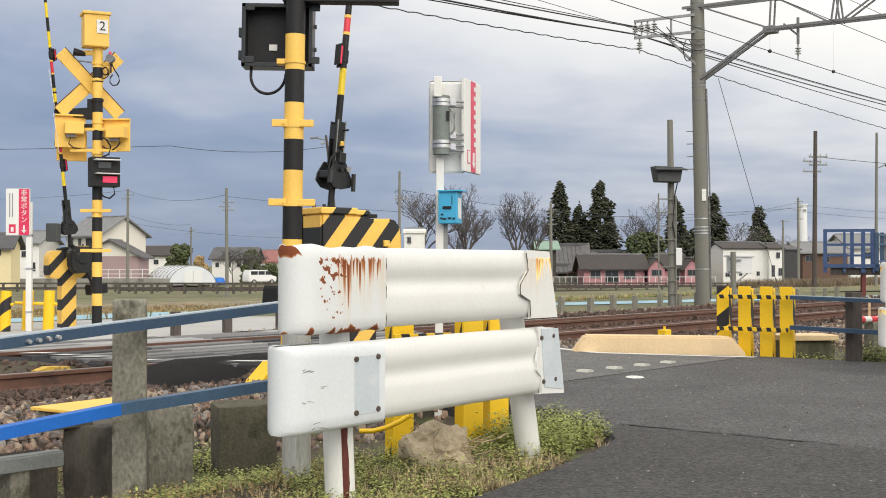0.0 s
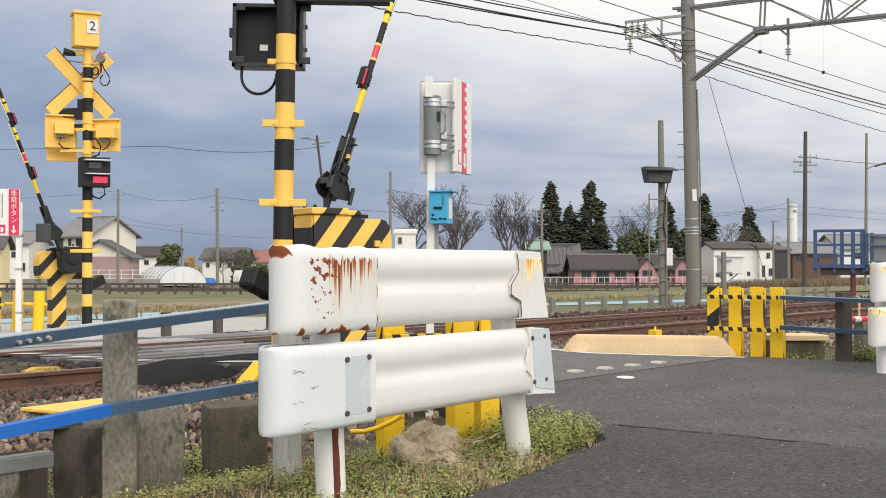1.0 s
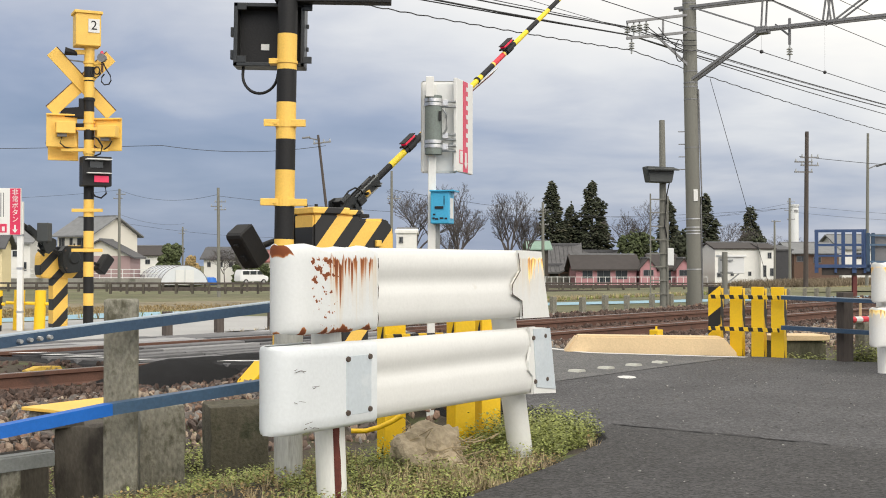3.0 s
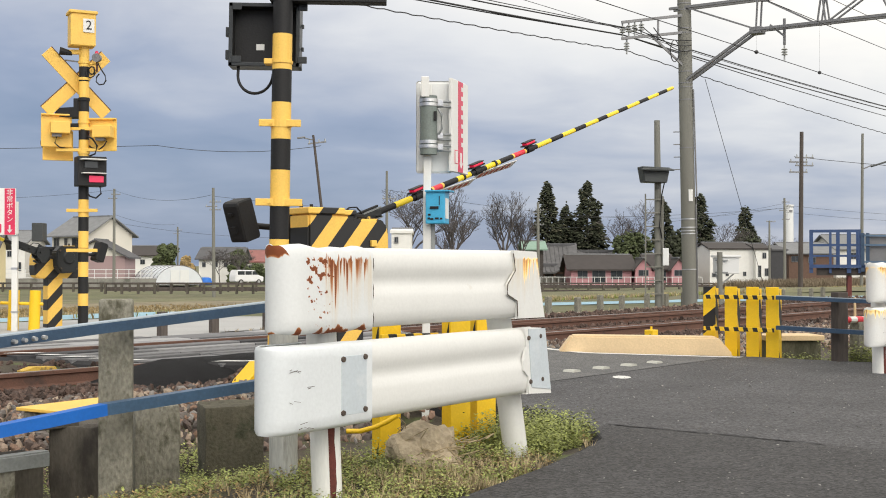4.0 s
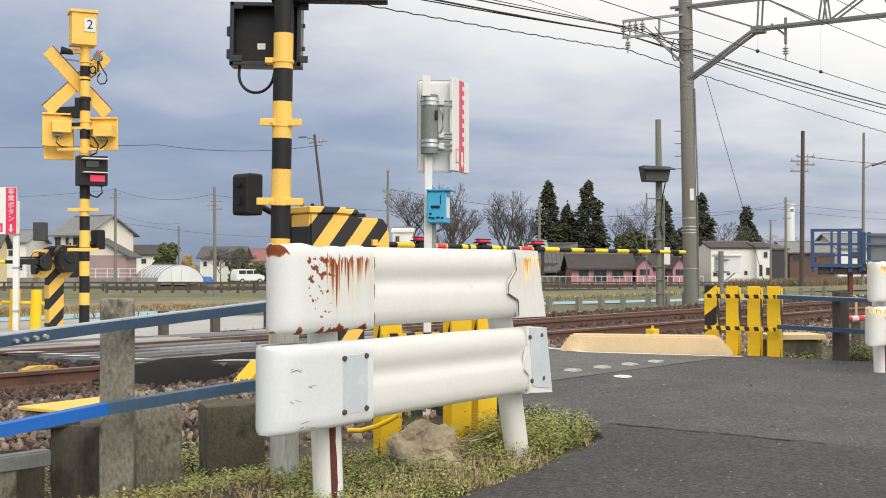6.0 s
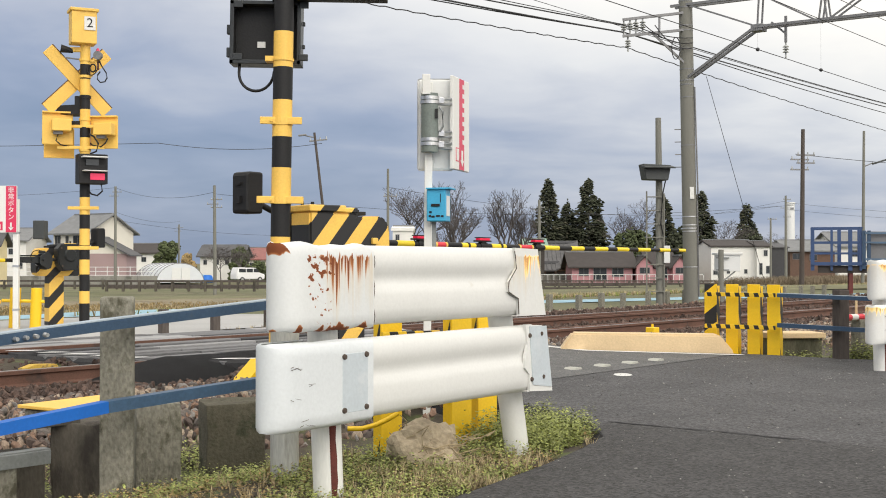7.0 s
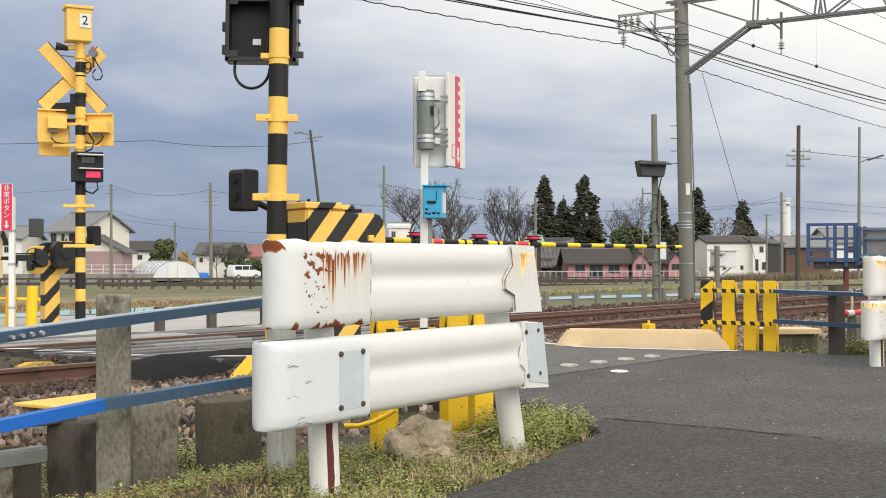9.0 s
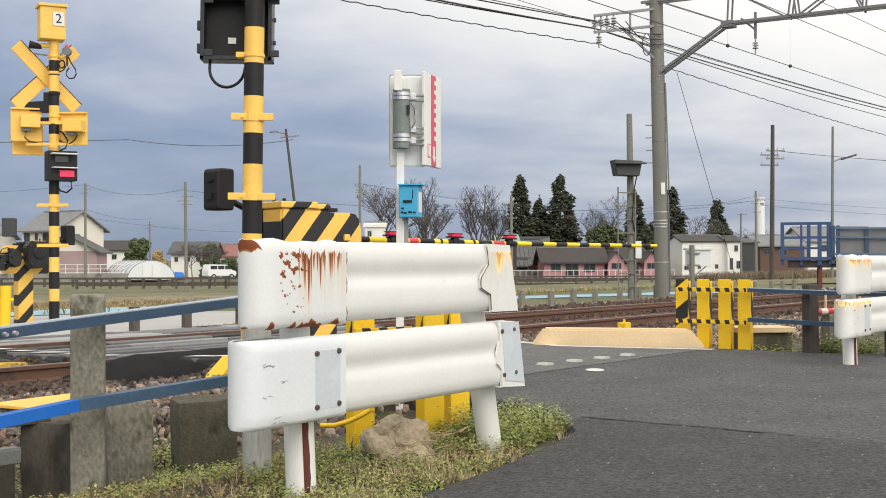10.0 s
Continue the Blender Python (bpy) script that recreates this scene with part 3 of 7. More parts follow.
def build_road():
    sheet("road", ROAD_LEFT, ROAD_RIGHT, -30, -0.75, 0.15, 0.012, "asphalt", "worn grey asphalt road meeting the level crossing", "road", 60)
    sheet("far_road", ROAD_LEFT, ROAD_RIGHT, 1.95, 4.2, 0.25, 0.012, "pale_concrete", "pale grey paved road beyond the track", "road")
    sheet("lane", lambda q: 3.0, lambda q: 24 - q, 4.2, 9.3, 0.5, 0.012, "pale_concrete", "pale grey concrete lane beside the track", "road", 24)
    sheet("road_overlay", lambda q: ROAD_LEFT(q) + 0.12, lambda q: ROAD_RIGHT(q) - 0.2, -3.9, -0.75, 0.15, 0.016, "old_asphalt", "older paler asphalt before the track", "road", 20)
    sheet("near_road", lambda q: max(ROAD_LEFT(q) + 0.01, -12), lambda q: 6.69 + 0.03 * noise.noise((q * 5, 3, 0)), -12, -5.7, 0.15, 0.0165, "new_asphalt", "newer dark asphalt laid against an older seam", "road", 50)
    # dark broken edge of the raised asphalt beside the ballast
    bm = nb()
    prev = None
    for k in range(57):
        q = -6.4 + k * 0.13
        p = ROAD_LEFT(q)
        x, y = xy(p, q)
        x2, y2 = xy(p - 0.16 - 0.05 * noise.noise((q * 3, 1, 0)), q)
        z = height(p, q) + 0.016
        row = [bm.verts.new((x, y, z)), bm.verts.new((x + (x2 - x) * 0.4, y + (y2 - y) * 0.4, z - 0.03)), bm.verts.new((x2, y2, z - 0.3))]
        if prev:
            for i in range(2):
                bm.faces.new((prev[i], row[i], row[i + 1], prev[i + 1]))
        prev = row
    bmesh.ops.recalc_face_normals(bm, faces=bm.faces[:])
    me = bpy.data.meshes.new("road_shoulder")
    bm.to_mesh(me)
    bm.free()
    me.materials.append(M["tar"])
    tagged(new("road_shoulder", me), "black sloping edge of the raised asphalt", "road edge", kind="structure")
    # white edge lines and worn patches
    def line(edge, q0, q1, inset, w, n):
        bm = nb()
        prev = None
        for k in range(n + 1):
            q = q0 + (q1 - q0) * k / n
            p = edge(q) + inset
            zz = height(p, q) + 0.02
            row = [bm.verts.new((*xy(p, q), zz)), bm.verts.new((*xy(p + w, q), zz))]
            if prev:
                bm.faces.new((prev[0], prev[1], row[1], row[0]))
            prev = row
        me = bpy.data.meshes.new("edge_line")
        bm.to_mesh(me)
        bm.free()
        me.materials.append(M["line_paint"])
        tagged(new("edge_line", me), "worn white painted road edge line", "road marking", "edge lines", "structure")
    line(ROAD_LEFT, -1.6, -0.76, 0.03, 0.16, 8)
    line(ROAD_RIGHT, -4.0, -0.76, -0.3, 0.13, 30)
    for (pa, qa), (pb, qb), w in (((6.66, -5.69), (6.7, -7.1), 0.014),):
        bm = nb()
        prev = None
        for k in range(41):
            u = k / 40
            p = pa + (pb - pa) * u + 0.035 * noise.noise((u * 9, pa, qa)) + 0.012 * noise.noise((u * 40, pa, 1))
            q = qa + (qb - qa) * u + 0.035 * noise.noise((u * 9, qb, 3)) + 0.012 * noise.noise((u * 40, 2, qa))
            ww = w * (0.5 + abs(noise.noise((u * 20, 7, pa))) * 1.6)
            z = height(p, q) + 0.0205
            row = [bm.verts.new((*xy(p - ww, q - ww), z)), bm.verts.new((*xy(p + ww, q + ww), z))]
            if prev:
                bm.faces.new((prev[0], prev[1], row[1], row[0]))
            prev = row
        me = bpy.data.meshes.new("road_crack")
        bm.to_mesh(me)
        bm.free()
        me.materials.append(M["tar"])
        tagged(new("road_crack", me), "dark jagged joint in the asphalt", "road crack", "road cracks", "structure")
    for p, q, sx, sy in ((9.5, -4.15, 0.3, 0.17),):
        t = thing("road_patch", at(p, q, height(p, q) + 0.016, 35), "small white paint patch on the asphalt", "road marking", "paint patches")
        bm = nb()
        bmesh.ops.create_circle(bm, cap_ends=True, segments=9, radius=0.5, matrix=Matrix.Diagonal((sx, sy, 1, 1)))
        part("paint", bm, "line_paint", t)
    for k in range(5):
        p, q = 9.1 + 0.47 * k, -3.55 - 0.03 * k
        t = thing("road_stud", at(p, q, height(p, q) + 0.012, 0), "small grey raised road stud", "road stud", "road studs")
        bm = nb()
        extrude(bm, [(-0.07, 0), (0.07, 0), (0.045, 0.022), (-0.045, 0.022)], -0.06, 0.06)
        part("body", bm, "stud", t)


def rail_profile():
    return [(-0.06, 0), (0.06, 0), (0.06, 0.012), (0.012, 0.028), (0.009, 0.1), (0.032, 0.112), (0.032, 0.14), (0.026, 0.145), (-0.026, 0.145), (-0.032, 0.14), (-0.032, 0.112), (-0.009, 0.1), (-0.012, 0.028), (-0.06, 0.012)]


NEAR_RAIL = -0.15


def build_track():
    for q, top in ((NEAR_RAIL, 0.06), (NEAR_RAIL + 1.067, 0.172)):
        r = thing("rail", at(0, q, top - 0.145), "rusty brown steel rail with a worn top", "rail", "running rails")
        part("web", extrude(nb(), rail_profile(), -400, 40, pose(0, 0, 0, 0, 0, 90)), "rust", r)
        bm = nb()
        box(bm, 180, 0, 0.1465, 440, 0.046, 0.003)
        part("running_surface", bm, "rail_head", r, "polished worn rail top")
    # guard rails laid inside the running rails
    for q, top in ((NEAR_RAIL + 0.17, 0.065), (NEAR_RAIL + 0.9, 0.145)):
        r = thing("guard_rail", at(0, q, top - 0.145), "dull rusty guard rail inside the running rail", "rail", "guard rails")
        part("web", extrude(nb(), rail_profile(), -60, -11.7, pose(0, 0, 0, 0, 0, 90)), "rust", r)


def deck_z(q):
    return 0.056 + 0.112 * max(0, min(1, (q - NEAR_RAIL) / 1.067))


def build_deck():
    """Concrete panels laid between and beside the rails."""
    slabs = [(-0.72, -0.48), (-0.46, -0.24), (-0.05, 0.12), (0.14, 0.27), (0.29, 0.47), (0.49, 0.62), (0.64, 0.83), (1.0, 1.2), (1.22, 1.46), (1.48, 1.7), (1.72, 1.95)]
    d = thing("crossing_deck", at(0, 0, 0), "grey concrete panels of the level crossing between the rails", "crossing deck", kind="structure")
    rnd = random.Random(4)
    for a, b in slabs:
        zc = deck_z((a + b) / 2)
        p0 = ROAD_LEFT((a + b) / 2) + 0.02
        p1 = ROAD_RIGHT((a + b) / 2) + 0.1
        n = 4
        for k in range(n):
            u, v = p0 + (p1 - p0) * k / n + 0.008, p0 + (p1 - p0) * (k + 1) / n - 0.008
            bm = nb()
            box(bm, (u + v) / 2, (a + b) / 2, zc - 0.06 + rnd.uniform(-0.006, 0.006), v - u, b - a, 0.12, 0.008)
            part("panel", bm, ("deck_a", "deck_b", "deck_a", "deck_c")[rnd.randrange(4)], d)
    apron = nb()
    rows = []
    for k in range(15):
        u = k / 14
        p = 6.55 + 2.25 * u
        top = 0.092 * math.sin(min(1, u * 2.4) * math.pi / 2) - 0.09 * (1 - min(1, u * 2.4)) + 0.012 * noise.noise((p * 3, 2, 0))
        rows.append([apron.verts.new((p + 0.03 * noise.noise((j, p * 2, 5)), -1.12 + 0.88 * v, top * (1 - (1 - v) ** 3) - 0.3 * (1 - v) ** 3)) for j, v in enumerate((0.0, 0.08, 0.2, 0.4, 0.7, 1.0))])
    for A, B in zip(rows, rows[1:]):
        for j in range(5):
            apron.faces.new((A[j], B[j], B[j + 1], A[j + 1]))
    bmesh.ops.solidify(apron, geom=apron.faces[:], thickness=0.06)
    bmesh.ops.recalc_face_normals(apron, faces=apron.faces[:])
    part("apron", apron, "tar", d, "black asphalt apron rounded off beside the rail", smooth=True)
    # painted edge over the panels
    bm = nb()
    for a, b in slabs:
        q = (a + b) / 2
        zc = deck_z(q)
        for edge, off in ((ROAD_LEFT, 0.16), (ROAD_RIGHT, -0.1)):
            pa, pb = edge(a) + off, edge(b) + off
            vs = [bm.verts.new(c) for c in ((pa - 0.08, a, zc + 0.012), (pa + 0.08, a, zc + 0.012), (pb + 0.08, b, zc + 0.012), (pb - 0.08, b, zc + 0.012))]
            bm.faces.new(vs)
    part("edge_line", bm, "line_paint", d, "white painted edge across the panels")


def build_ballast():
    """Crushed stone between the verge and the far side of the track."""
    rnd = np.random.RandomState(3)
    base = bmesh.new()
    bmesh.ops.create_icosphere(base, subdivisions=1, radius=1)
    bv = np.array([v.co[:] for v in base.verts])
    bf = np.array([[v.index for v in f.verts] for f in base.faces])
    base.free()
    spots = []
    for p0, p1, q0, q1, count, size in ((0.5, 8.2, -3.9, -0.15, 12500, 0.034), (-3, 7.0, 0.0, 3.2, 5000, 0.034), (11.6, 22, -3.4, -0.1, 8000, 0.036), (11.8, 30, 0.05, 3.6, 8000, 0.04), (22, 60, -3.4, 3.6, 6000, 0.06)):
        for p, q in zip(rnd.uniform(p0, p1, count), rnd.uniform(q0, q1, count)):
            if ROAD_LEFT(q) - 0.12 < p < ROAD_RIGHT(q) + 0.1 or abs(q - NEAR_RAIL) < 0.09 or abs(q - NEAR_RAIL - 1.067) < 0.09 or (-1.1 < q < -0.2 and 6.75 < p < 8.7):
                continue
            if q < -3.0 and rnd.rand() < (-3.0 - q) / 1.1:
                continue
            spots.append((p, q, size * rnd.uniform(0.55, 1.35)))
    for name, material, label, near in (("ballast", "stone", "mixed brown and grey crushed stone ballast", False), ("rusty_ballast", "rusty_stone", "rust-browned crushed stone between the rails", True)):
        V, F = [], []
        for p, q, r in spots:
            if near != (-1.0 - 0.5 * rnd.rand() < q < 2.2):
                continue
            e = Euler(rnd.uniform(0, 6.28, 3)).to_matrix()
            sh = bv * rnd.uniform(0.62, 1.35, bv.shape) * np.array([1.3, 0.88, 0.62]) * r
            sh = sh @ np.array(e)
            V.append(sh + np.array([*xy(p, q), height(p, q) - 0.02 + rnd.uniform(-0.015, 0.03)]))
            F.append(bf + 12 * len(F))
        me = bpy.data.meshes.new(name)
        me.from_pydata(np.concatenate(V).tolist(), [], np.concatenate(F).tolist())
        me.materials.append(M[material])
        tagged(new(name, me), label, "ballast", kind="stuff")


build_ground()
build_road()
build_track()
build_deck()
build_ballast()

# ---- guardrails ----


def beam_profile():
    """Double-corrugated section, 0.35 m high: depth towards the road, height."""
    key = [(0.012, 0.0), (0.036, 0.006), (0.052, 0.03), (0.058, 0.07), (0.056, 0.13), (0.054, 0.152), (0.046, 0.175), (0.043, 0.192), (0.044, 0.207), (0.048, 0.224), (0.056, 0.247), (0.059, 0.27), (0.058, 0.315), (0.046, 0.34), (0.02, 0.35), (0.0, 0.348)]
    return key


def outward(bm):
    """Turns a thin shell's faces so that its road side looks outwards."""
    bmesh.ops.recalc_face_normals(bm, faces=bm.faces[:])
    f = min(bm.faces, key=lambda g: g.calc_center_median().y)
    if f.normal.y > 0:
        bmesh.ops.reverse_faces(bm, faces=bm.faces[:])


def build_guardrail(m):
    g = thing("guardrail", m, "white painted steel guardrail with rust-streaked upper end, beside the road", "guardrail", "guardrails")

    def beam(x0, x1, z0):
        prof = beam_profile()
        bm = nb()
        n = 16
        rows = []
        for i in range(n + 1):
            x = x0 + (x1 - x0) * i / n
            dent = 0.004 * noise.noise((x * 3, z0 * 5, 0))
            rows.append([bm.verts.new((x, -d - 0.022 + dent, z0 + z + 0.4 * dent)) for d, z in prof])
        for A, B in zip(rows, rows[1:]):
            for k in range(len(prof) - 1):
                bm.faces.new((A[k], B[k], B[k + 1], A[k + 1]))
        bm.normal_update()
        bmesh.ops.solidify(bm, geom=bm.faces[:], thickness=0.004)
        outward(bm)
        return bm
    part("upper_beam", beam(0.5, 1.98, 0.727), "white", g, smooth=True)
    part("lower_beam", beam(0.5, 2.05, 0.325), "white", g, smooth=True)

    def cap(x0, x1, z0, amp):
        """Rounded end sleeve that turns back behind the beam, its free edges dented."""
        bm = nb()
        path = [(x0 + 0.1 + (x1 - x0 - 0.1) * (1 - k / 12), -0.086) for k in range(13)]
        for k in range(1, 11):
            a = k / 10 * math.pi
            path.append((x0 + 0.1 - 0.1 * math.sin(a), -0.086 * math.cos(a)))
        path.append((x0 + 0.3, 0.086))
        zs = (0.0, 0.006, 0.02, 0.06, 0.12, 0.18, 0.24, 0.30, 0.335, 0.346, 0.352)
        rows = []
        for i, (x, y) in enumerate(path):
            row = []
            for k, z in enumerate(zs):
                turn_in = {0: 0.03, 1: 0.01, 9: 0.008, 10: 0.035}.get(k, 0.0)
                edge = amp * noise.noise((x * 9 + y * 5, z0 * 7, k * 0.15)) if k in (0, 1, 2, 8, 9, 10) else 0.15 * amp * noise.noise((x * 5, z * 7, z0))
                row.append(bm.verts.new((x + (0.4 * edge if k < 3 else 0), y * (1 - turn_in / 0.086 * 0.9), z0 + z + edge * (0.8 if k < 3 else 1))))
            rows.append(row)
        for A, B in zip(rows, rows[1:]):
            for k in range(len(zs) - 1):
                bm.faces.new((A[k], B[k], B[k + 1], A[k + 1]))
        bm.normal_update()
        bmesh.ops.solidify(bm, geom=bm.faces[:], thickness=0.005)
        outward(bm)
        return bm
    part("upper_end_sleeve", cap(0.092, 0.635, 0.722, 0.014), "rusty_white", g, "dented white end sleeve streaked with rust", smooth=True)
    part("sleeve_seam", tube(nb(), [(0.637 + 0.006 * math.sin(k * 1.7), -0.0885, 0.735 + 0.033 * k) for k in range(10)], 0.0022, 5), "bolt", g, "dark lap edge of the sleeve")
    part("lower_end_sleeve", cap(0.032, 0.63, 0.32, 0.004), "sleeve_white", g, smooth=True)

    def splice(x0, x1, z0, drop, skew, jag=1.0):
        """Flat end piece lapped over the beam, with a stepped inner edge."""
        bm = nb()
        out = [(x0 + 0.03, 0.0), (x1 + skew, -drop), (x1 + skew * 0.45, 0.175), (x1, 0.35 - drop), (x0 - 0.015, 0.352), (x0 - 0.005, 0.30), (x0 + 0.005, 0.245), (x0 - 0.07 * jag, 0.175), (x0 - 0.068 * jag, 0.125), (x0 + 0.025, 0.09)]
        A = [bm.verts.new((x, -0.0925, z0 + z)) for x, z in out]
        B = [bm.verts.new((x, -0.0765, z0 + z)) for x, z in out]
        bm.faces.new(A), bm.faces.new(B[::-1])
        for i in range(len(out)):
            j = (i + 1) % len(out)
            bm.faces.new((A[i], B[i], B[j], A[j]))
        # folded top and bottom lips
        for z, w in ((0.345, 0.006), (0.0, 0.006)):
            box(bm, (x0 + x1) / 2, -0.045, z0 + z - (drop if z else 0) * 0.5, x1 - x0 - 0.03, 0.08, w)
        bmesh.ops.recalc_face_normals(bm, faces=bm.faces[:])
        return bm
    part("upper_splice", splice(1.82, 2.04, 0.727, 0.004, 0.085), "streaked_white", g, "white splice piece with orange rust streaks")
    part("lower_splice", splice(1.93, 2.11, 0.328, 0.016, 0.085, 0.3), "white", g)
    part("splice_plate", extrude(nb(), [(1.985, 0.36), (2.185, 0.335), (2.125, 0.665), (1.95, 0.668)], -0.0965, -0.0925), "faded_plate", g, "pale grey splice plate")
    for x0, z0 in ((1.82, 0.727),):
        pts = [(x0 + u, -0.0915, z0 + v) for u, v in ((-0.015, 0.335), (-0.005, 0.30), (0.005, 0.245), (-0.068, 0.178), (-0.073, 0.15), (-0.07, 0.125), (0.022, 0.09), (0.028, 0.01))]
        part("seam", tube(nb(), pts, 0.0028, 5), "bolt", g, "dark rusty lap seam")
    bm = nb()
    prev = None
    for k in range(16):
        z = 0.33 - 0.045 * k
        xc = 0.55 - 0.065 * 1.2 * (z + 0.3) / 1.3
        row = []
        for j in range(4):
            a = math.radians(-128 + j * (9 + 2.5 * noise.noise((k * 0.8, 3, 0))))
            row.append(bm.verts.new((xc + 0.0672 * math.cos(a), 0.08 + 0.0672 * math.sin(a), z)))
        if prev:
            for j in range(3):
                bm.faces.new((prev[j], prev[j + 1], row[j + 1], row[j]))
        prev = row
    part("peeled_strip", bm, "rust_flake", g, "strip of bare rust on the post")
    sr = random.Random(8)
    for k in range(13):
        x, z = 0.12 + 0.05 * (k % 3) + sr.uniform(-0.03, 0.03), (0.57, 0.56, 0.5, 0.46, 0.35, 0.34)[k % 6] + sr.uniform(-0.012, 0.012)
        part("scuff_mark", box(nb(), x, -0.0915, z, sr.uniform(0.01, 0.05), 0.001, sr.uniform(0.001, 0.0025), 0, pose(x, 0, z, 0, sr.uniform(-15, 25), 0) @ pose(-x, 0, -z)), "bolt", g)
    part("plate", box(nb(), 0.505, -0.0905, 0.492, 0.17, 0.004, 0.25, 0.0015), "faded_plate", g, "pale grey faded plate")
    for x, z in ((0.43, 0.604), (0.578, 0.607), (0.43, 0.378), (0.578, 0.382), (1.955, 0.62), (2.075, 0.625), (1.975, 0.39), (2.095, 0.395)):
        part("bolt", rod(nb(), (x, -0.09, z), (x, -0.1, z), 0.0135, 0.011, 10), "bolt", g)
    for (xa, xb, lab) in ((0.55, 0.485, "streaked_post"), (2.18, 1.92, "white")):
        bm = rod(nb(), (xa, 0.08, -0.3), (xa + (xb - xa) * 1.2, 0.08, 1.0), 0.066, seg=24)
        part("post", bm, lab, g, smooth=True)
        bm = nb()
        box(bm, xb, -0.01, 0.9, 0.1, 0.12, 0.18, 0.006)
        part("bracket", bm, "zinc", g)
    return g


rail_a = build_guardrail(pose(-0.69, 4.84, 0, 0, 0, 54.7))
rail_b = copy_thing(rail_a, pose(3.965, 10.95, -0.055, 0, 0, 52))
M["orange_streaked"] = streaks(mat("rust_washed_white_paint", (0.70, 0.70, 0.675), 0.45, var=0.06, bump=0.05), 1.055, 0.1, (0.48, 0.23, 0.1), 6.0, x_scale=60)
M["orange_streaked_low"] = streaks(mat("rust_washed_lower_paint", (0.70, 0.70, 0.675), 0.45, var=0.06, bump=0.05), 0.665, 0.09, (0.52, 0.28, 0.13), 6.0, x_scale=60)
rail_b["label"] = "white painted steel guardrail with orange rust on its end sleeves"
for ob in rail_b.children:
    if ob.name.startswith(("upper_end_sleeve", "lower_end_sleeve")):
        ob.data = ob.data.copy()
        ob.data.materials[0] = M["orange_streaked" if ob.name.startswith("upper") else "orange_streaked_low"]

# ---- fence beside the ditch ----


def fence_post(m, h=1.0, w=0.15):
    t = thing("fence_post", m, "weathered grey concrete fence post with lichen", "post", "concrete fence posts")
    part("shaft", box(nb(), 0, 0, h / 2 - 0.15, w, 0.13, h + 0.3, 0.012), "concrete", t)
    return t


fence_post(pose(-1.485, 5.78, -0.12, 0, 0, 12), 0.96, 0.156)


def angle_rail(name, a, b, material, label, bolts=False, drop=0.046):
    a, b = Vector(a), Vector(b)
    d = b - a
    m = Matrix.Translation(a) @ d.to_track_quat("X", "Z").to_matrix().to_4x4()
    t = thing(name, m, label, "fence rail", "blue fence rails")
    turn = pose(0, 0, 0, 0, 0, 90)
    part("face", extrude(nb(), [(-0.006, -drop), (0, -drop), (0, 0), (-0.006, 0)], 0, -d.length, turn), material, t)
    # upper rails get a paler flange: light from above put into its colour
    part("top_flange", extrude(nb(), [(-0.006, 0), (0.055, 0), (0.055, 0.006), (-0.006, 0.006)], 0, -d.length, turn), "skylit_blue" if a.z > 0.5 else material, t, "top flange, sky light painted in pale on upper rails")
    if bolts:
        for k in range(4):
            part("bolt", rod(nb(), (d.length + 0.07 - 0.048 * k, -0.008, -0.026), (d.length + 0.07 - 0.048 * k, -0.03, -0.026), 0.011, 0.009, 8), "tape", t)
    return t


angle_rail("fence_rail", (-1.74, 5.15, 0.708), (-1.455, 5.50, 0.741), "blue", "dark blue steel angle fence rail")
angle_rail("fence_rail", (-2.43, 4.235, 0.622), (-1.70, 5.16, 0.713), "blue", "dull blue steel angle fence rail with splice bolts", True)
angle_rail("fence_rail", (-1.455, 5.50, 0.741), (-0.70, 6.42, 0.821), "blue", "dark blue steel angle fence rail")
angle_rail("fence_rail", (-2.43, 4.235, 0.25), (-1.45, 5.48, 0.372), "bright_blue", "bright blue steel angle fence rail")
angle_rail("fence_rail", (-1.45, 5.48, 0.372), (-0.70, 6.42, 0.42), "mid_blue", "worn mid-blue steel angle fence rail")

gp = thing("steel_post", pose(-0.715, 5.95, 0), "stained galvanised steel post at the fence end", "post")
part("shaft", rod(nb(), (0, 0, -0.3), (0, 0, 0.9), 0.07, seg=20), "stained_post", gp, smooth=True)

# ---- crossing signals ----


def banded_pole(t, r, bands, seg=20):
    for z0, z1, c in bands:
        part("band", rod(nb(), (0, 0, z0), (0, 0, z1), r, seg=seg), c, t, smooth=True)


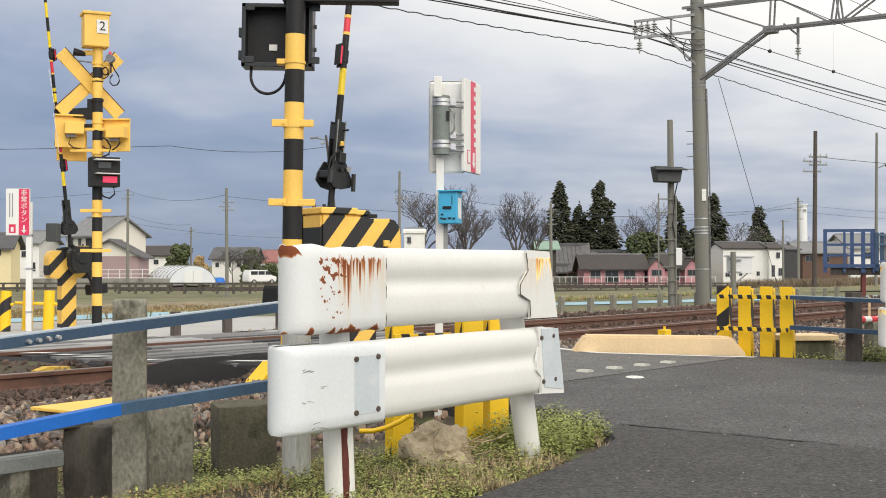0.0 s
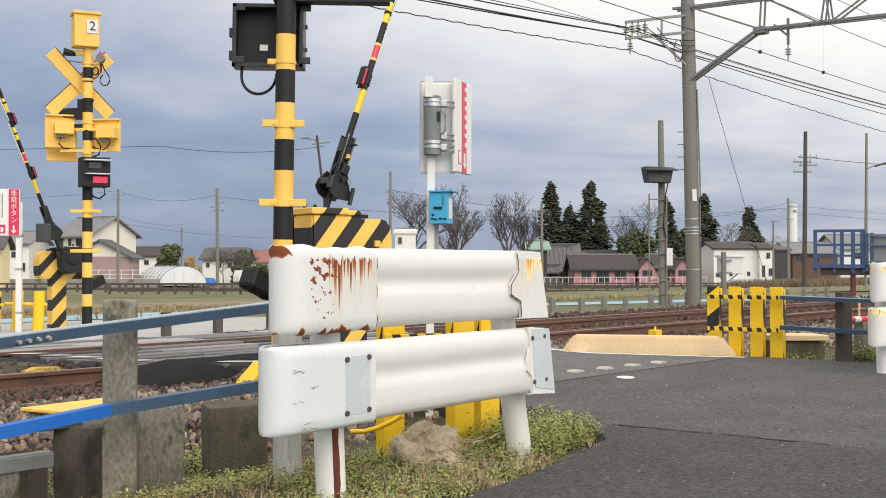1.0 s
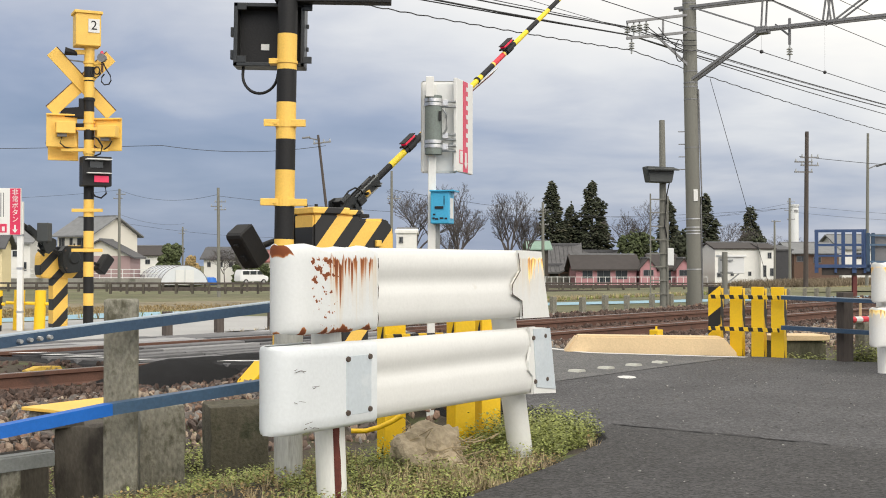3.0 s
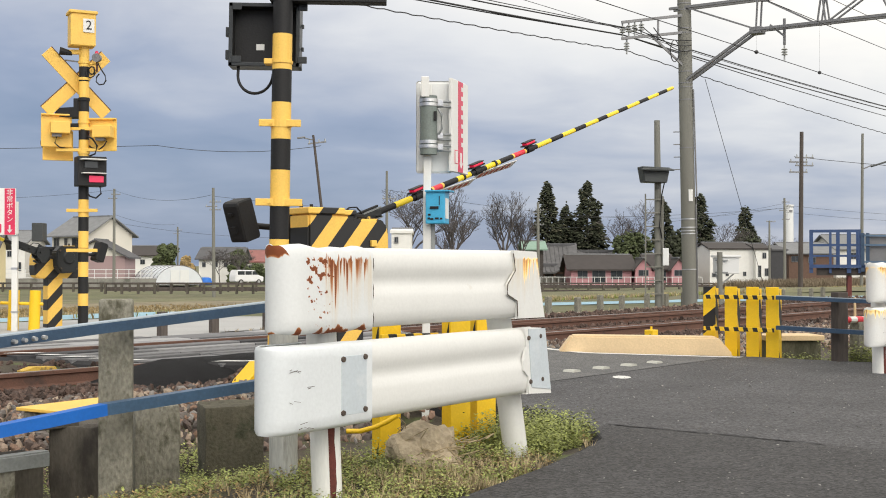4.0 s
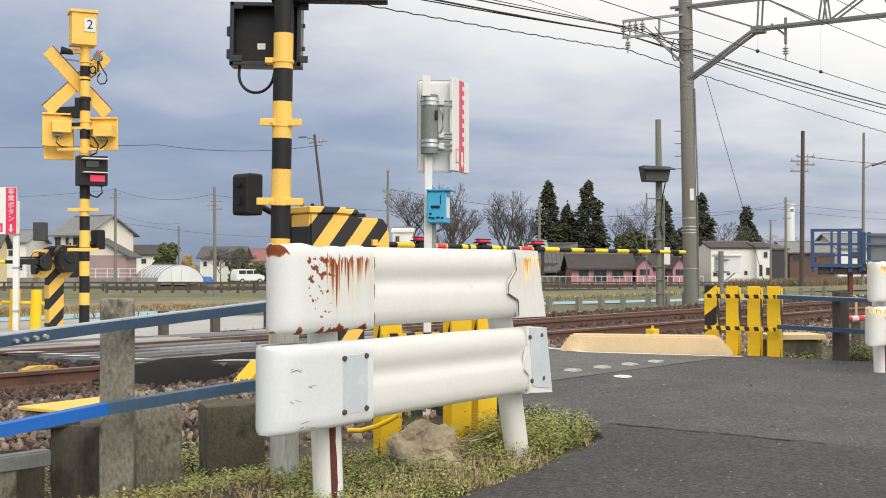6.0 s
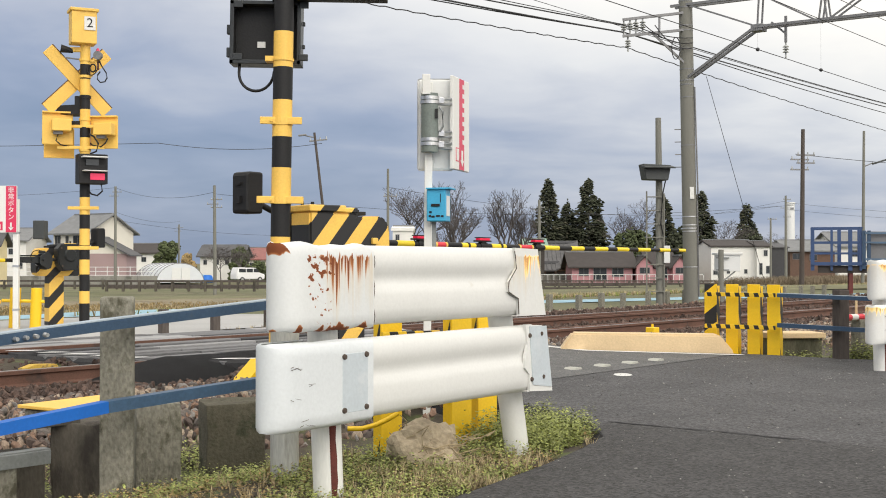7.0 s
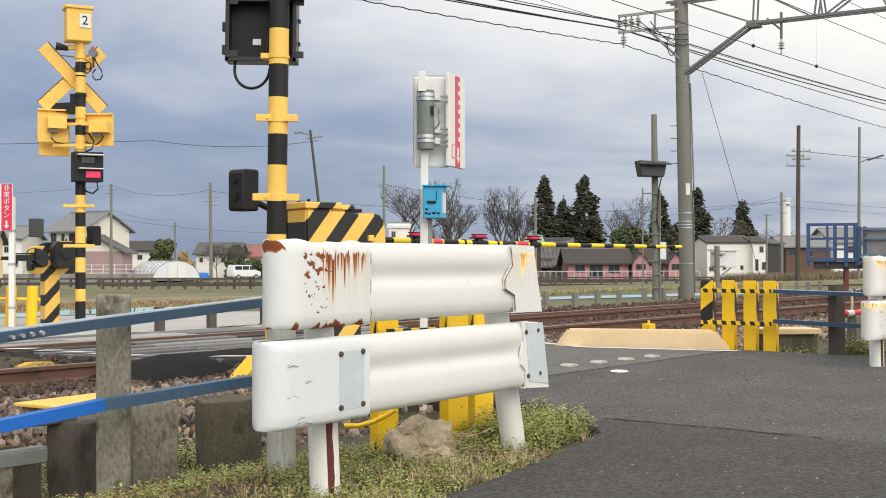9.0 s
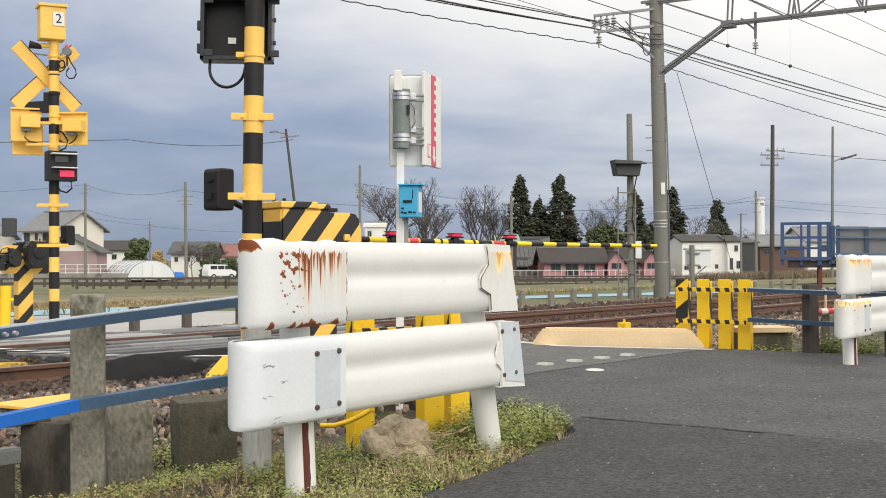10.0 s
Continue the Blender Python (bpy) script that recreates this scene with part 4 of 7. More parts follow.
def build_near_signal():
    t = thing("crossing_signal", pose(-1.12, 8.9, 0, 0, 0.8, 0), "black and yellow banded crossing signal pole seen from behind", "crossing signal")
    edges = [-0.1, 0.17, 0.42, 0.67, 0.925, 1.19, 1.437, 1.695, 1.921, 2.19, 2.43, 2.69, 3.5]
    banded_pole(t, 0.0723, [(a, b, "yellow" if k % 2 == 0 else "black") for k, (a, b) in enumerate(zip(edges, edges[1:]))])
    # open back of the lamp panel: rim, recessed plate, corner lugs
    bm = nb()
    x0, x1, z0, z1 = -0.41, 0.115, 2.47, 2.94
    for a, b, c, d in ((x0, z0, x1, z0 + 0.03), (x0, z1 - 0.03, x1, z1), (x0, z0, x0 + 0.03, z1), (x1 - 0.03, z0, x1, z1)):
        box(bm, (a + c) / 2, 0.19, (b + d) / 2, c - a, 0.2, d - b, 0.004)
    for x in (x0 + 0.06, x1 + 0.02):
        for z in (z0 + 0.05, z1 - 0.03):
            box(bm, x, 0.095, z, 0.07, 0.02, 0.05, 0.004)
    for z in (2.56, 2.73):
        box(bm, x0 - 0.015, 0.16, z, 0.03, 0.05, 0.07, 0.004)
        box(bm, x1 + 0.015, 0.16, z + 0.05, 0.02, 0.03, 0.03, 0.004)
    panel = part("lamp_panel", bm, "gunmetal", t, "black metal signal lamp panel")
    part("back_plate", box(nb(), (x0 + x1) / 2, 0.215, (z0 + z1) / 2, x1 - x0 - 0.05, 0.012, z1 - z0 - 0.05), "black", panel)
    part("label_plate", box(nb(), -0.19, 0.205, 2.63, 0.06, 0.008, 0.045), "white", panel, "small white label")
    part("cable", tube(nb(), [(-0.342, 0.15, 2.49), (-0.342, 0.14, 2.45)] + [(-0.205 + 0.137 * math.cos(math.pi + a), 0.13 - 0.035 * a, 2.41 + 0.145 * math.sin(math.pi + a)) for a in np.linspace(0, 3.1, 17)], 0.011, 8), "black", t, smooth=True)
    bm = nb()
    box(bm, -0.085, 0.02, 2.49, 0.09, 0.1, 0.04, 0.004)
    rod(bm, (0, 0, 2.475), (0, 0, 2.495), 0.079, seg=20)
    part("clamp", bm, "yellow", t)
    for z, xa, xb in ((2.035, -0.155, 0.15), (1.458, -0.17, 0.17)):
        bm = nb()
        box(bm, (xa + xb) / 2, -0.055, z, xb - xa, 0.02, 0.052, 0.004)
        rod(bm, (0, 0, z - 0.028), (0, 0, z + 0.028), 0.078, seg=20)
        rod(bm, (-0.07, -0.062, z), (-0.07, -0.075, z), 0.012, seg=6)
        part("bracket", bm, "yellow", t, "yellow flat steel bracket")
    part("crossbar", box(nb(), 0.33, 0.03, 2.97, 0.85, 0.12, 0.08, 0.006), "black", t, "black overhead bar")
    part("cap_box", box(nb(), 0.0, 0.03, 3.08, 0.26, 0.2, 0.14, 0.01), "black", t)
    return t


build_near_signal()


M["diag"] = striped("diagonal_warning_paint", YEL, BLK, 0.22, (0.78, 0, -0.62), 0.5, 0.59)


M["diag_far"] = striped("diagonal_warning_paint_far", YEL, BLK, 0.26, (-0.74, 0, -0.67), 0.45, 0.2)
PIVOT, OFF = 1.331, -0.151  # height of the arm's axle; the pole runs below it
WX, WZ = 0.02, 1.285  # axle of the counterweight


M["banner_red"] = mat("faded_red_lettering", (0.42, 0.1, 0.06), 0.6, var=0.3, scale=14)


def build_barrier(m, label, paint, seat):
    """Gate machine; local x is the way the lowered arm points; the arm turns about local y behind the cabinet."""
    t = thing("barrier_machine", m, label, "crossing gate", "crossing gates")
    bm = nb()
    extrude(bm, [(-0.27, 0.92), (0.39, 0.92), (0.44, 0.96), (0.455, 1.05), (0.45, 1.26), (0.42, 1.335), (0.37, 1.365), (0.15, 1.36), (0.15, 1.385), (-0.27, 1.395)], -0.36, -0.06)
    bmesh.ops.bevel(bm, geom=bm.edges[:], offset=0.016, segments=2, affect="EDGES")
    part("cabinet", bm, paint, t, at=seat)
    bm = nb()
    box(bm, -0.12, -0.21, 1.415, 0.32, 0.335, 0.05, 0.008)
    box(bm, 0.08, -0.21, 1.405, 0.14, 0.32, 0.04, 0.008)
    part("lid", bm, paint, t, at=seat)
    bm = nb()
    box(bm, 0.2, -0.2, 1.385, 0.13, 0.2, 0.03, 0.006)
    box(bm, 0.18, -0.2, 1.405, 0.08, 0.14, 0.02, 0.004)
    part("hinge_cover", bm, "black", t, at=seat)
    for x in (-0.19, -0.1):
        part("eye_bolt", rod(nb(), (x, -0.1, 1.38), (x, -0.1, 1.475), 0.014, seg=8), "black", t, at=seat)
    part("latch", box(nb(), 0.3, -0.37, 1.17, 0.05, 0.03, 0.05, 0.006), "yellow", t, at=seat)
    part("pedestal", box(nb(), 0.12, -0.21, 0.38, 0.24, 0.24, 1.1, 0.015), paint, t, at=seat)
    part("foot", box(nb(), 0.12, -0.21, 0.03, 0.34, 0.32, 0.12, 0.01), "black", t, at=seat)
    bm = extrude(nb(), [(-0.19, 1.02), (0.12, 1.0), (0.2, 1.1), (0.22, 1.34), (0.14, 1.43), (-0.14, 1.43), (-0.2, 1.32)], -0.05, 0.09)
    bmesh.ops.bevel(bm, geom=bm.edges[:], offset=0.014, segments=2, affect="EDGES")
    case = part("gear_case", bm, "gunmetal", t, "dark cast gear case")
    part("case_boss", rod(nb(), (0, 0.09, 1.25), (0, 0.12, 1.25), 0.11, 0.09, 18), "gunmetal", case, smooth=True)
    for x, z in ((-0.15, 1.38), (0.16, 1.36), (-0.14, 1.07), (0.14, 1.08)):
        part("case_bolt", rod(nb(), (x, 0.09, z), (x, 0.105, z), 0.016, seg=6), "bolt", case)
    part("axle", rod(nb(), (0, -0.2, PIVOT), (0, 0.07, PIVOT), 0.045), "black", t)
    part("axle", rod(nb(), (WX, -0.2, WZ), (WX, 0.1, WZ), 0.04), "black", t)
    bm = rod(nb(), (0, 0, 0), (0.16, 0, -0.17), 0.035)
    rod(bm, (0.1, 0, OFF), (0.4, 0, OFF), 0.026)
    arm = part("arm", bm, "black", t, at=pose(0, 0, PIVOT))
    bm = nb()
    # wedge-shaped yoke, clamp plates and knuckle that carry the pole
    low = pose(0, 0, OFF)
    for y in (-0.075, 0.065):
        extrude(bm, [(0.30, -0.03), (0.33, -0.13), (0.38, -0.15), (0.42, -0.12), (0.52, -0.06), (0.52, 0.05), (0.42, 0.11), (0.36, 0.12), (0.31, 0.06)], y, y + 0.012, low)
    box(bm, 0.41, 0, 0.0, 0.06, 0.14, 0.2, 0.006, low)
    rod(bm, (0.33, -0.1, OFF + 0.12), (0.43, -0.1, OFF + 0.12), 0.022, seg=8)
    rod(bm, (0.30, -0.1, OFF - 0.14), (0.44, -0.1, OFF - 0.13), 0.018, seg=8)
    rod(bm, (0.46, -0.1, OFF), (0.46, 0.1, OFF), 0.02, seg=8)
    part("yoke", bm, "gunmetal", arm)
    bm = nb()
    for y in (-0.045, 0.033):
        box(bm, 0.67, y, 0, 0.36, 0.012, 0.09, 0.004, low)
    box(bm, 0.6, 0, -0.035, 0.2, 0.08, 0.03, 0.006, low)
    box(bm, 0.76, 0, 0.03, 0.12, 0.08, 0.03, 0.006, low)
    rod(bm, (0.64, -0.09, OFF), (0.64, 0.07, OFF), 0.012, seg=8)
    rod(bm, (0.78, -0.11, OFF - 0.02), (0.78, 0.07, OFF - 0.02), 0.008, seg=8)
    part("clamp", bm, "gunmetal", arm)
    part("clamp_strip", box(nb(), 0.66, -0.05, OFF + 0.042, 0.4, 0.006, 0.012), "zinc", arm, "bare steel edge strip")
    part("clamp_strip", box(nb(), 0.66, -0.05, OFF - 0.042, 0.4, 0.006, 0.012), "zinc", arm, "bare steel edge strip")
    part("hinge_ring", rod(nb(), (0.47, -0.1, OFF - 0.075), (0.47, -0.085, OFF - 0.075), 0.024, seg=14), "tape", arm, "pale hinge pin washer")
    part("hose", tube(nb(), [(0.36, -0.09, OFF + 0.13), (0.45, -0.1, OFF + 0.15), (0.53, -0.1, OFF + 0.13), (0.58, -0.09, OFF + 0.07), (0.6, -0.07, OFF + 0.03)], 0.007, 6), "black", arm, smooth=True)
    part("coupling", box(nb(), 0.55, -0.075, OFF - 0.005, 0.09, 0.04, 0.07, 0.008), "gunmetal", arm)
    part("side_bar", rod(nb(), (0.42, -0.06, OFF + 0.065), (0.82, -0.05, OFF + 0.062), 0.011, seg=8), "black", arm)
    part("clamp_tag", box(nb(), 0.66, -0.06, OFF - 0.01, 0.06, 0.02, 0.035, 0.004), "yellow", arm)
    edges = (0.82, 1.073, 1.293, 1.573, 1.739, 1.942, 2.142, 2.381, 2.601, 2.811, 3.035, 3.229, 3.475, 3.69, 3.92, 4.125, 4.368, 4.552, 4.785, 4.978, 5.234, 5.437, 5.669, 5.869, 6.023)
    cols = "byb" + "rbybybrb" + "ybybybybybyby"
    tip = edges[-1]
    for k, (a, b) in enumerate(zip(edges, edges[1:])):
        c = {"b": "black", "y": "arm_yellow", "r": "arm_red"}[cols[k]]
        ra, rb = 0.03 - 0.0018 * a, 0.03 - 0.0018 * b
        dip = [OFF - 0.012 * math.sin(math.pi * min(1, s / tip)) for s in (a, b)]
        band = part("arm_band", rod(nb(), (a, 0, dip[0]), (b, 0, dip[1]), ra, rb, seg=14), c, arm, smooth=True)
        if cols[k] == "r":
            for s in (a + 0.012, b - 0.012):
                part("ring", rod(nb(), (s - 0.012, 0, dip[0]), (s + 0.012, 0, dip[0]), ra + 0.001, seg=14), "yellow", band, "orange tape ring")
    for s in (edges[2] + 0.1, 0.5 * (edges[6] + edges[7]), edges[10] + 0.08):
        bm = nb()
        box(bm, s, 0, OFF + 0.036, 0.2, 0.06, 0.014, 0.003)
        box(bm, s, 0, OFF + 0.025, 0.07, 0.045, 0.03, 0.004)
        rod(bm, (s - 0.05, 0, OFF - 0.01), (s + 0.05, 0, OFF - 0.01), 0.034, seg=14)
        part("lamp_bracket", bm, "black", arm)
        lamp = part("flash_lamp", box(nb(), s, -0.004, OFF + 0.052, 0.15, 0.06, 0.024, 0.008), "lamp_red", arm, "small red flashing lamp")
        part("lamp_cap", box(nb(), s, -0.004, OFF + 0.068, 0.17, 0.066, 0.008, 0.003), "black", lamp)
    for s in (edges[5] + 0.1, edges[8] - 0.07):
        part("strap", rod(nb(), (s - 0.012, 0, OFF - 0.01), (s + 0.012, 0, OFF - 0.01), 0.032, seg=14), "black", arm)
    # long message boards slung under the pole, seen nearly edge-on
    for s, w in ((edges[3] + 0.02, 0.62), (edges[6] + 0.12, 0.62)):
        tilt = pose(s, 0, OFF - 0.035, 58, 3, 0)
        flag = part("arm_banner", box(nb(), w / 2, 0, -0.05, w, 0.008, 0.12, 0.002, tilt), "white", arm, "white message board with red characters")
        for k in range(6):
            part("banner_mark", box(nb(), 0.06 + (w - 0.1) / 6 * (k + 0.3), -0.004, -0.055, 0.055, 0.004, 0.07, 0, tilt), "banner_red", flag)
    weight = part("counterweight_lever", rod(nb(), (0, 0, 0), (-0.55, 0.0, 0.2), 0.024), "black", t, at=pose(WX, 0.03, WZ))
    bm = nb()
    extrude(bm, [(-0.635, 0.085), (-0.495, 0.085), (-0.485, 0.10), (-0.485, 0.39), (-0.50, 0.40), (-0.625, 0.40), (-0.645, 0.38), (-0.645, 0.10)], -0.09, 0.09)
    bmesh.ops.bevel(bm, geom=bm.edges[:], offset=0.012, segments=1, affect="EDGES")
    box(bm, -0.655, 0.0, 0.31, 0.02, 0.05, 0.02)
    box(bm, -0.655, 0.0, 0.19, 0.02, 0.05, 0.05)
    part("counterweight", bm, "black", weight, "black cast iron counterweight")
    return t, arm, weight


near_gate, near_arm, near_weight = build_barrier(pose(-1.0135, 9.63, 0, 0, 0, 48.8), "yellow and black striped crossing gate machine with a long lowering arm", "diag", pose(0.052, -0.106, 0, 0, 0, -13.8))
far_gate, far_arm, far_weight = build_barrier(pose(-5.76, 19.3, -0.13, 0, 0, 228.8), "yellow and black striped gate machine across the track", "diag_far", pose(-0.02, -0.06, 0, 0, 0, -13.8))


def build_far_signal():
    """Faces the road; seen from its front left side across the track. Scale 8.82 mm per unit of the layout below."""
    t = thing("crossing_signal", pose(-5.4, 19.0, 0.03), "yellow crossing signal with crossbuck, lamps and a numbered box", "crossing signal")
    edges = [-0.1, 0.34, 0.53, 0.79, 1.02, 1.24, 1.5, 1.72, 1.99, 2.63, 2.92, 3.08, 3.36, 3.58, 3.83, 4.06, 4.4]
    banded_pole(t, 0.078, [(a, b, "black" if k % 2 == 0 else "yellow") for k, (a, b) in enumerate(zip(edges, edges[1:]))])
    top = part("bell_box", box(nb(), -0.04, 0, 4.62, 0.38, 0.32, 0.50, 0.012, pose(0, 0, 0, 0, 0, 25)), "yellow", t, "yellow steel box with a lid")
    part("lid", box(nb(), -0.04, 0, 4.89, 0.43, 0.37, 0.045, 0.008, pose(0, 0, 0, 0, 0, 25)), "yellow", top)
    part("number_plate", box(nb(), 0.04, -0.171, 4.68, 0.17, 0.006, 0.21, 0, pose(0, 0, 0, 0, 0, 25)), "white", top, "white plate with the digit 2")
    cu = bpy.data.curves.new("digit", "FONT")
    cu.body, cu.size, cu.extrude, cu.align_x, cu.align_y = "2", 0.2, 0.001, "CENTER", "CENTER"
    cu.materials.append(M["black"])
    dg = new("digit", cu)
    dg.parent = top
    dg.matrix_basis = pose(0, 0, 0, 0, 0, 25) @ pose(0.04, -0.177, 4.68, 90, 0, 0)
    # crossbuck: two boards, turned to the road
    for a in (45, -45):
        m = pose(-0.085, 0.0, 3.82, 0, 0, 31) @ pose(0, 0.12 if a > 0 else 0.15, 0, 0, a, 0)
        board = part("crossbuck_board", box(nb(), 0, 0, 0, 1.32, 0.022, 0.2, 0.003, m), "yellow", t)
        part("board_edge", box(nb(), 0, 0, 0.106, 1.32, 0.03, 0.012, 0, m), "rust", board, "dark rusty edge")
    for z in (4.13, 3.87, 3.55, 3.2, 2.72):
        part("clamp", rod(nb(), (0, 0, z - 0.02), (0, 0, z + 0.02), 0.092, seg=18), "yellow" if z != 3.55 else "black", t, smooth=True)
    # small side lamp on a yellow bracket
    part("arm_bracket", box(nb(), -0.1, -0.02, 4.29, 0.24, 0.07, 0.07, 0.006), "yellow", t)
    horn = rod(nb(), (-0.36, -0.08, 4.3), (-0.18, -0.02, 4.27), 0.065, 0.035, 12)
    part("horn", horn, "black", t, smooth=True)
    part("stay", rod(nb(), (-0.3, 0, 4.17), (0, 0, 4.13), 0.012, seg=6), "steel_grey", t)
    # round beacon with its looping cables
    part("beacon", rod(nb(), (0.2, -0.06, 4.2), (0.21, 0.03, 4.2), 0.068, 0.06, 18), "steel_grey", t, smooth=True)
    part("beacon_cap", rod(nb(), (0.2, -0.02, 4.26), (0.2, -0.02, 4.31), 0.035, 0.015, 10), "sign_red", t, "small red cap")
    part("beacon_bracket", rod(nb(), (0, 0, 4.1), (0.24, 0, 4.12), 0.016, seg=8), "yellow", t)
    part("beacon_stem", rod(nb(), (0.2, 0, 4.14), (0.2, 0, 3.98), 0.018, seg=8), "rust", t)
    part("valve", tube(nb(), [(0.13 + 0.045 * math.cos(k), -0.04, 4.0 + 0.06 * math.sin(k)) for k in np.linspace(0, 6.3, 13)], 0.012), "black", t)
    part("cable", tube(nb(), [(0.22, -0.02, 4.12), (0.27, -0.02, 4.02), (0.33, -0.02, 3.93), (0.345, -0.02, 3.85), (0.31, -0.02, 3.79), (0.24, -0.02, 3.78), (0.195, -0.02, 3.83), (0.2, -0.02, 3.9), (0.24, -0.02, 3.95)], 0.011), "black", t)
    part("cable", tube(nb(), [(0.04, -0.07, 4.0), (0.06, -0.07, 3.92), (0.11, -0.06, 3.88), (0.16, -0.05, 3.91), (0.19, -0.03, 3.97)], 0.01), "black", t)
    # lamp boards: one pair towards the road, one back to back behind it
    for x, y, z, w, h, rz in ((-0.42, -0.02, 3.06, 0.46, 0.5, 20), (0.29, 0.03, 3.0, 0.44, 0.5, -6)):
        m = pose(x, y, z, 0, 0, rz)
        lamp = part("lamp_board", box(nb(), 0, 0, 0, w, 0.03, h, 0.008, m), "yellow", t)
        part("board_lip", box(nb(), 0, -0.03, h / 2, w, 0.08, 0.025, 0.004, m), "yellow", lamp)
        part("lamp_case", box(nb(), 0.05, -0.12, 0.04, 0.29, 0.2, 0.18, 0.008, m), "yellow", lamp)
        part("case_foot", box(nb(), 0.0, -0.1, -0.075, 0.14, 0.1, 0.05, 0.004, m), "steel_grey", lamp)
        part("cable", tube(nb(), [m @ Vector(c) for c in (((0.0, -0.1, -0.1), (-0.03, -0.12, -0.2), (0.04, -0.1, -0.26), (0.12, -0.08, -0.27), (0.3, 0, -0.3)) if x < 0 else ((0.1, -0.1, -0.1), (0.06, -0.12, -0.18), (-0.02, -0.1, -0.23), (-0.16, -0.06, -0.2), (-0.28, 0, -0.12)))], 0.011), "black", lamp)
    m = pose(-0.47, 0.22, 2.86, 0, 0, 22)
    rear = part("rear_lamp_board", box(nb(), 0, 0, 0, 0.46, 0.03, 0.46, 0.008, m), "yellow", t)
    part("board_lip", box(nb(), 0, -0.03, -0.23, 0.46, 0.08, 0.025, 0.004, m), "yellow", rear)
    part("rear_lamp", rod(nb(), m @ Vector((-0.12, 0.02, 0.05)), m @ Vector((-0.12, 0.2, 0.05)), 0.13, seg=18), "black", rear, smooth=True)
    part("hood", extrude(nb(), [(-0.48, 3.28), (-0.06, 3.28), (-0.06, 3.44), (-0.4, 3.42)], -0.02, 0.28), "black", t, "black lamp hood")
    part("hood_box", box(nb(), -0.1, 0.06, 3.5, 0.12, 0.16, 0.14, 0.006), "black", t)
    part("terminal_box", box(nb(), -0.14, 0.04, 3.13, 0.16, 0.12, 0.1, 0.006), "black", t)
    for z in (3.09, 2.76):
        part("cross_arm", box(nb(), -0.05, -0.04, z, 0.72 if z < 3 else 0.4, 0.06, 0.045, 0.004), "yellow", t)
    part("cable", tube(nb(), [(0.08, -0.06, 2.97), (0.16, -0.08, 2.93), (0.23, -0.08, 2.82), (0.2, -0.08, 2.7), (0.1, -0.07, 2.66)], 0.014), "black", t)
    # lower red signal pair
    m = pose(0.12, -0.06, 2.42, 0, 0, 28)
    sg = part("signal_case", box(nb(), 0, 0, 0, 0.44, 0.28, 0.46, 0.012, m), "black", t, "black twin signal lamp case")
    part("visor", extrude(nb(), [(-0.19, 0.0), (0.19, 0.0), (0.19, 0.015), (-0.19, 0.015)], -0.3, -0.14, m @ pose(0, 0, 0.17)), "white", sg, "white worn visor")
    part("visor", extrude(nb(), [(-0.17, 0.0), (0.19, 0.0), (0.19, 0.012), (-0.17, 0.012)], -0.28, -0.14, m @ pose(0, 0, -0.04)), "white", sg)
    part("lens", box(nb(), 0.06, -0.145, -0.12, 0.22, 0.02, 0.1, 0.004, m), "signal_red", sg, "lit red signal lens")
    part("lens", box(nb(), -0.02, -0.145, 0.1, 0.2, 0.02, 0.1, 0.004, m), "glass_dark", sg)
    part("cable", tube(nb(), [(0.28, -0.1, 2.2), (0.3, -0.1, 2.08), (0.22, -0.1, 2.01), (0.12, -0.08, 2.04), (0.07, -0.06, 2.1)], 0.014), "black", t)
    for z in (1.82, 1.20):
        bm = box(nb(), 0, -0.08, z, 0.48, 0.025, 0.05, 0.004)
        rod(bm, (0, 0, z - 0.03), (0, 0, z + 0.03), 0.085)
        part("bracket", bm, "yellow", t)
    return t


M["signal_red"] = glowing("red_signal_lens", (0.7, 0.03, 0.1), 0.4)
build_far_signal()

# ---- emergency button signs ----


def board_text(parent, body, size, m, material):
    cu = bpy.data.curves.new("lettering", "FONT")
    cu.body, cu.size, cu.extrude, cu.align_x, cu.align_y, cu.space_line = body, size, 0.0015, "CENTER", "CENTER", 1.0
    cu.materials.append(M[material])
    ob = new("lettering", cu)
    ob.parent = parent
    ob.matrix_basis = m
    return ob


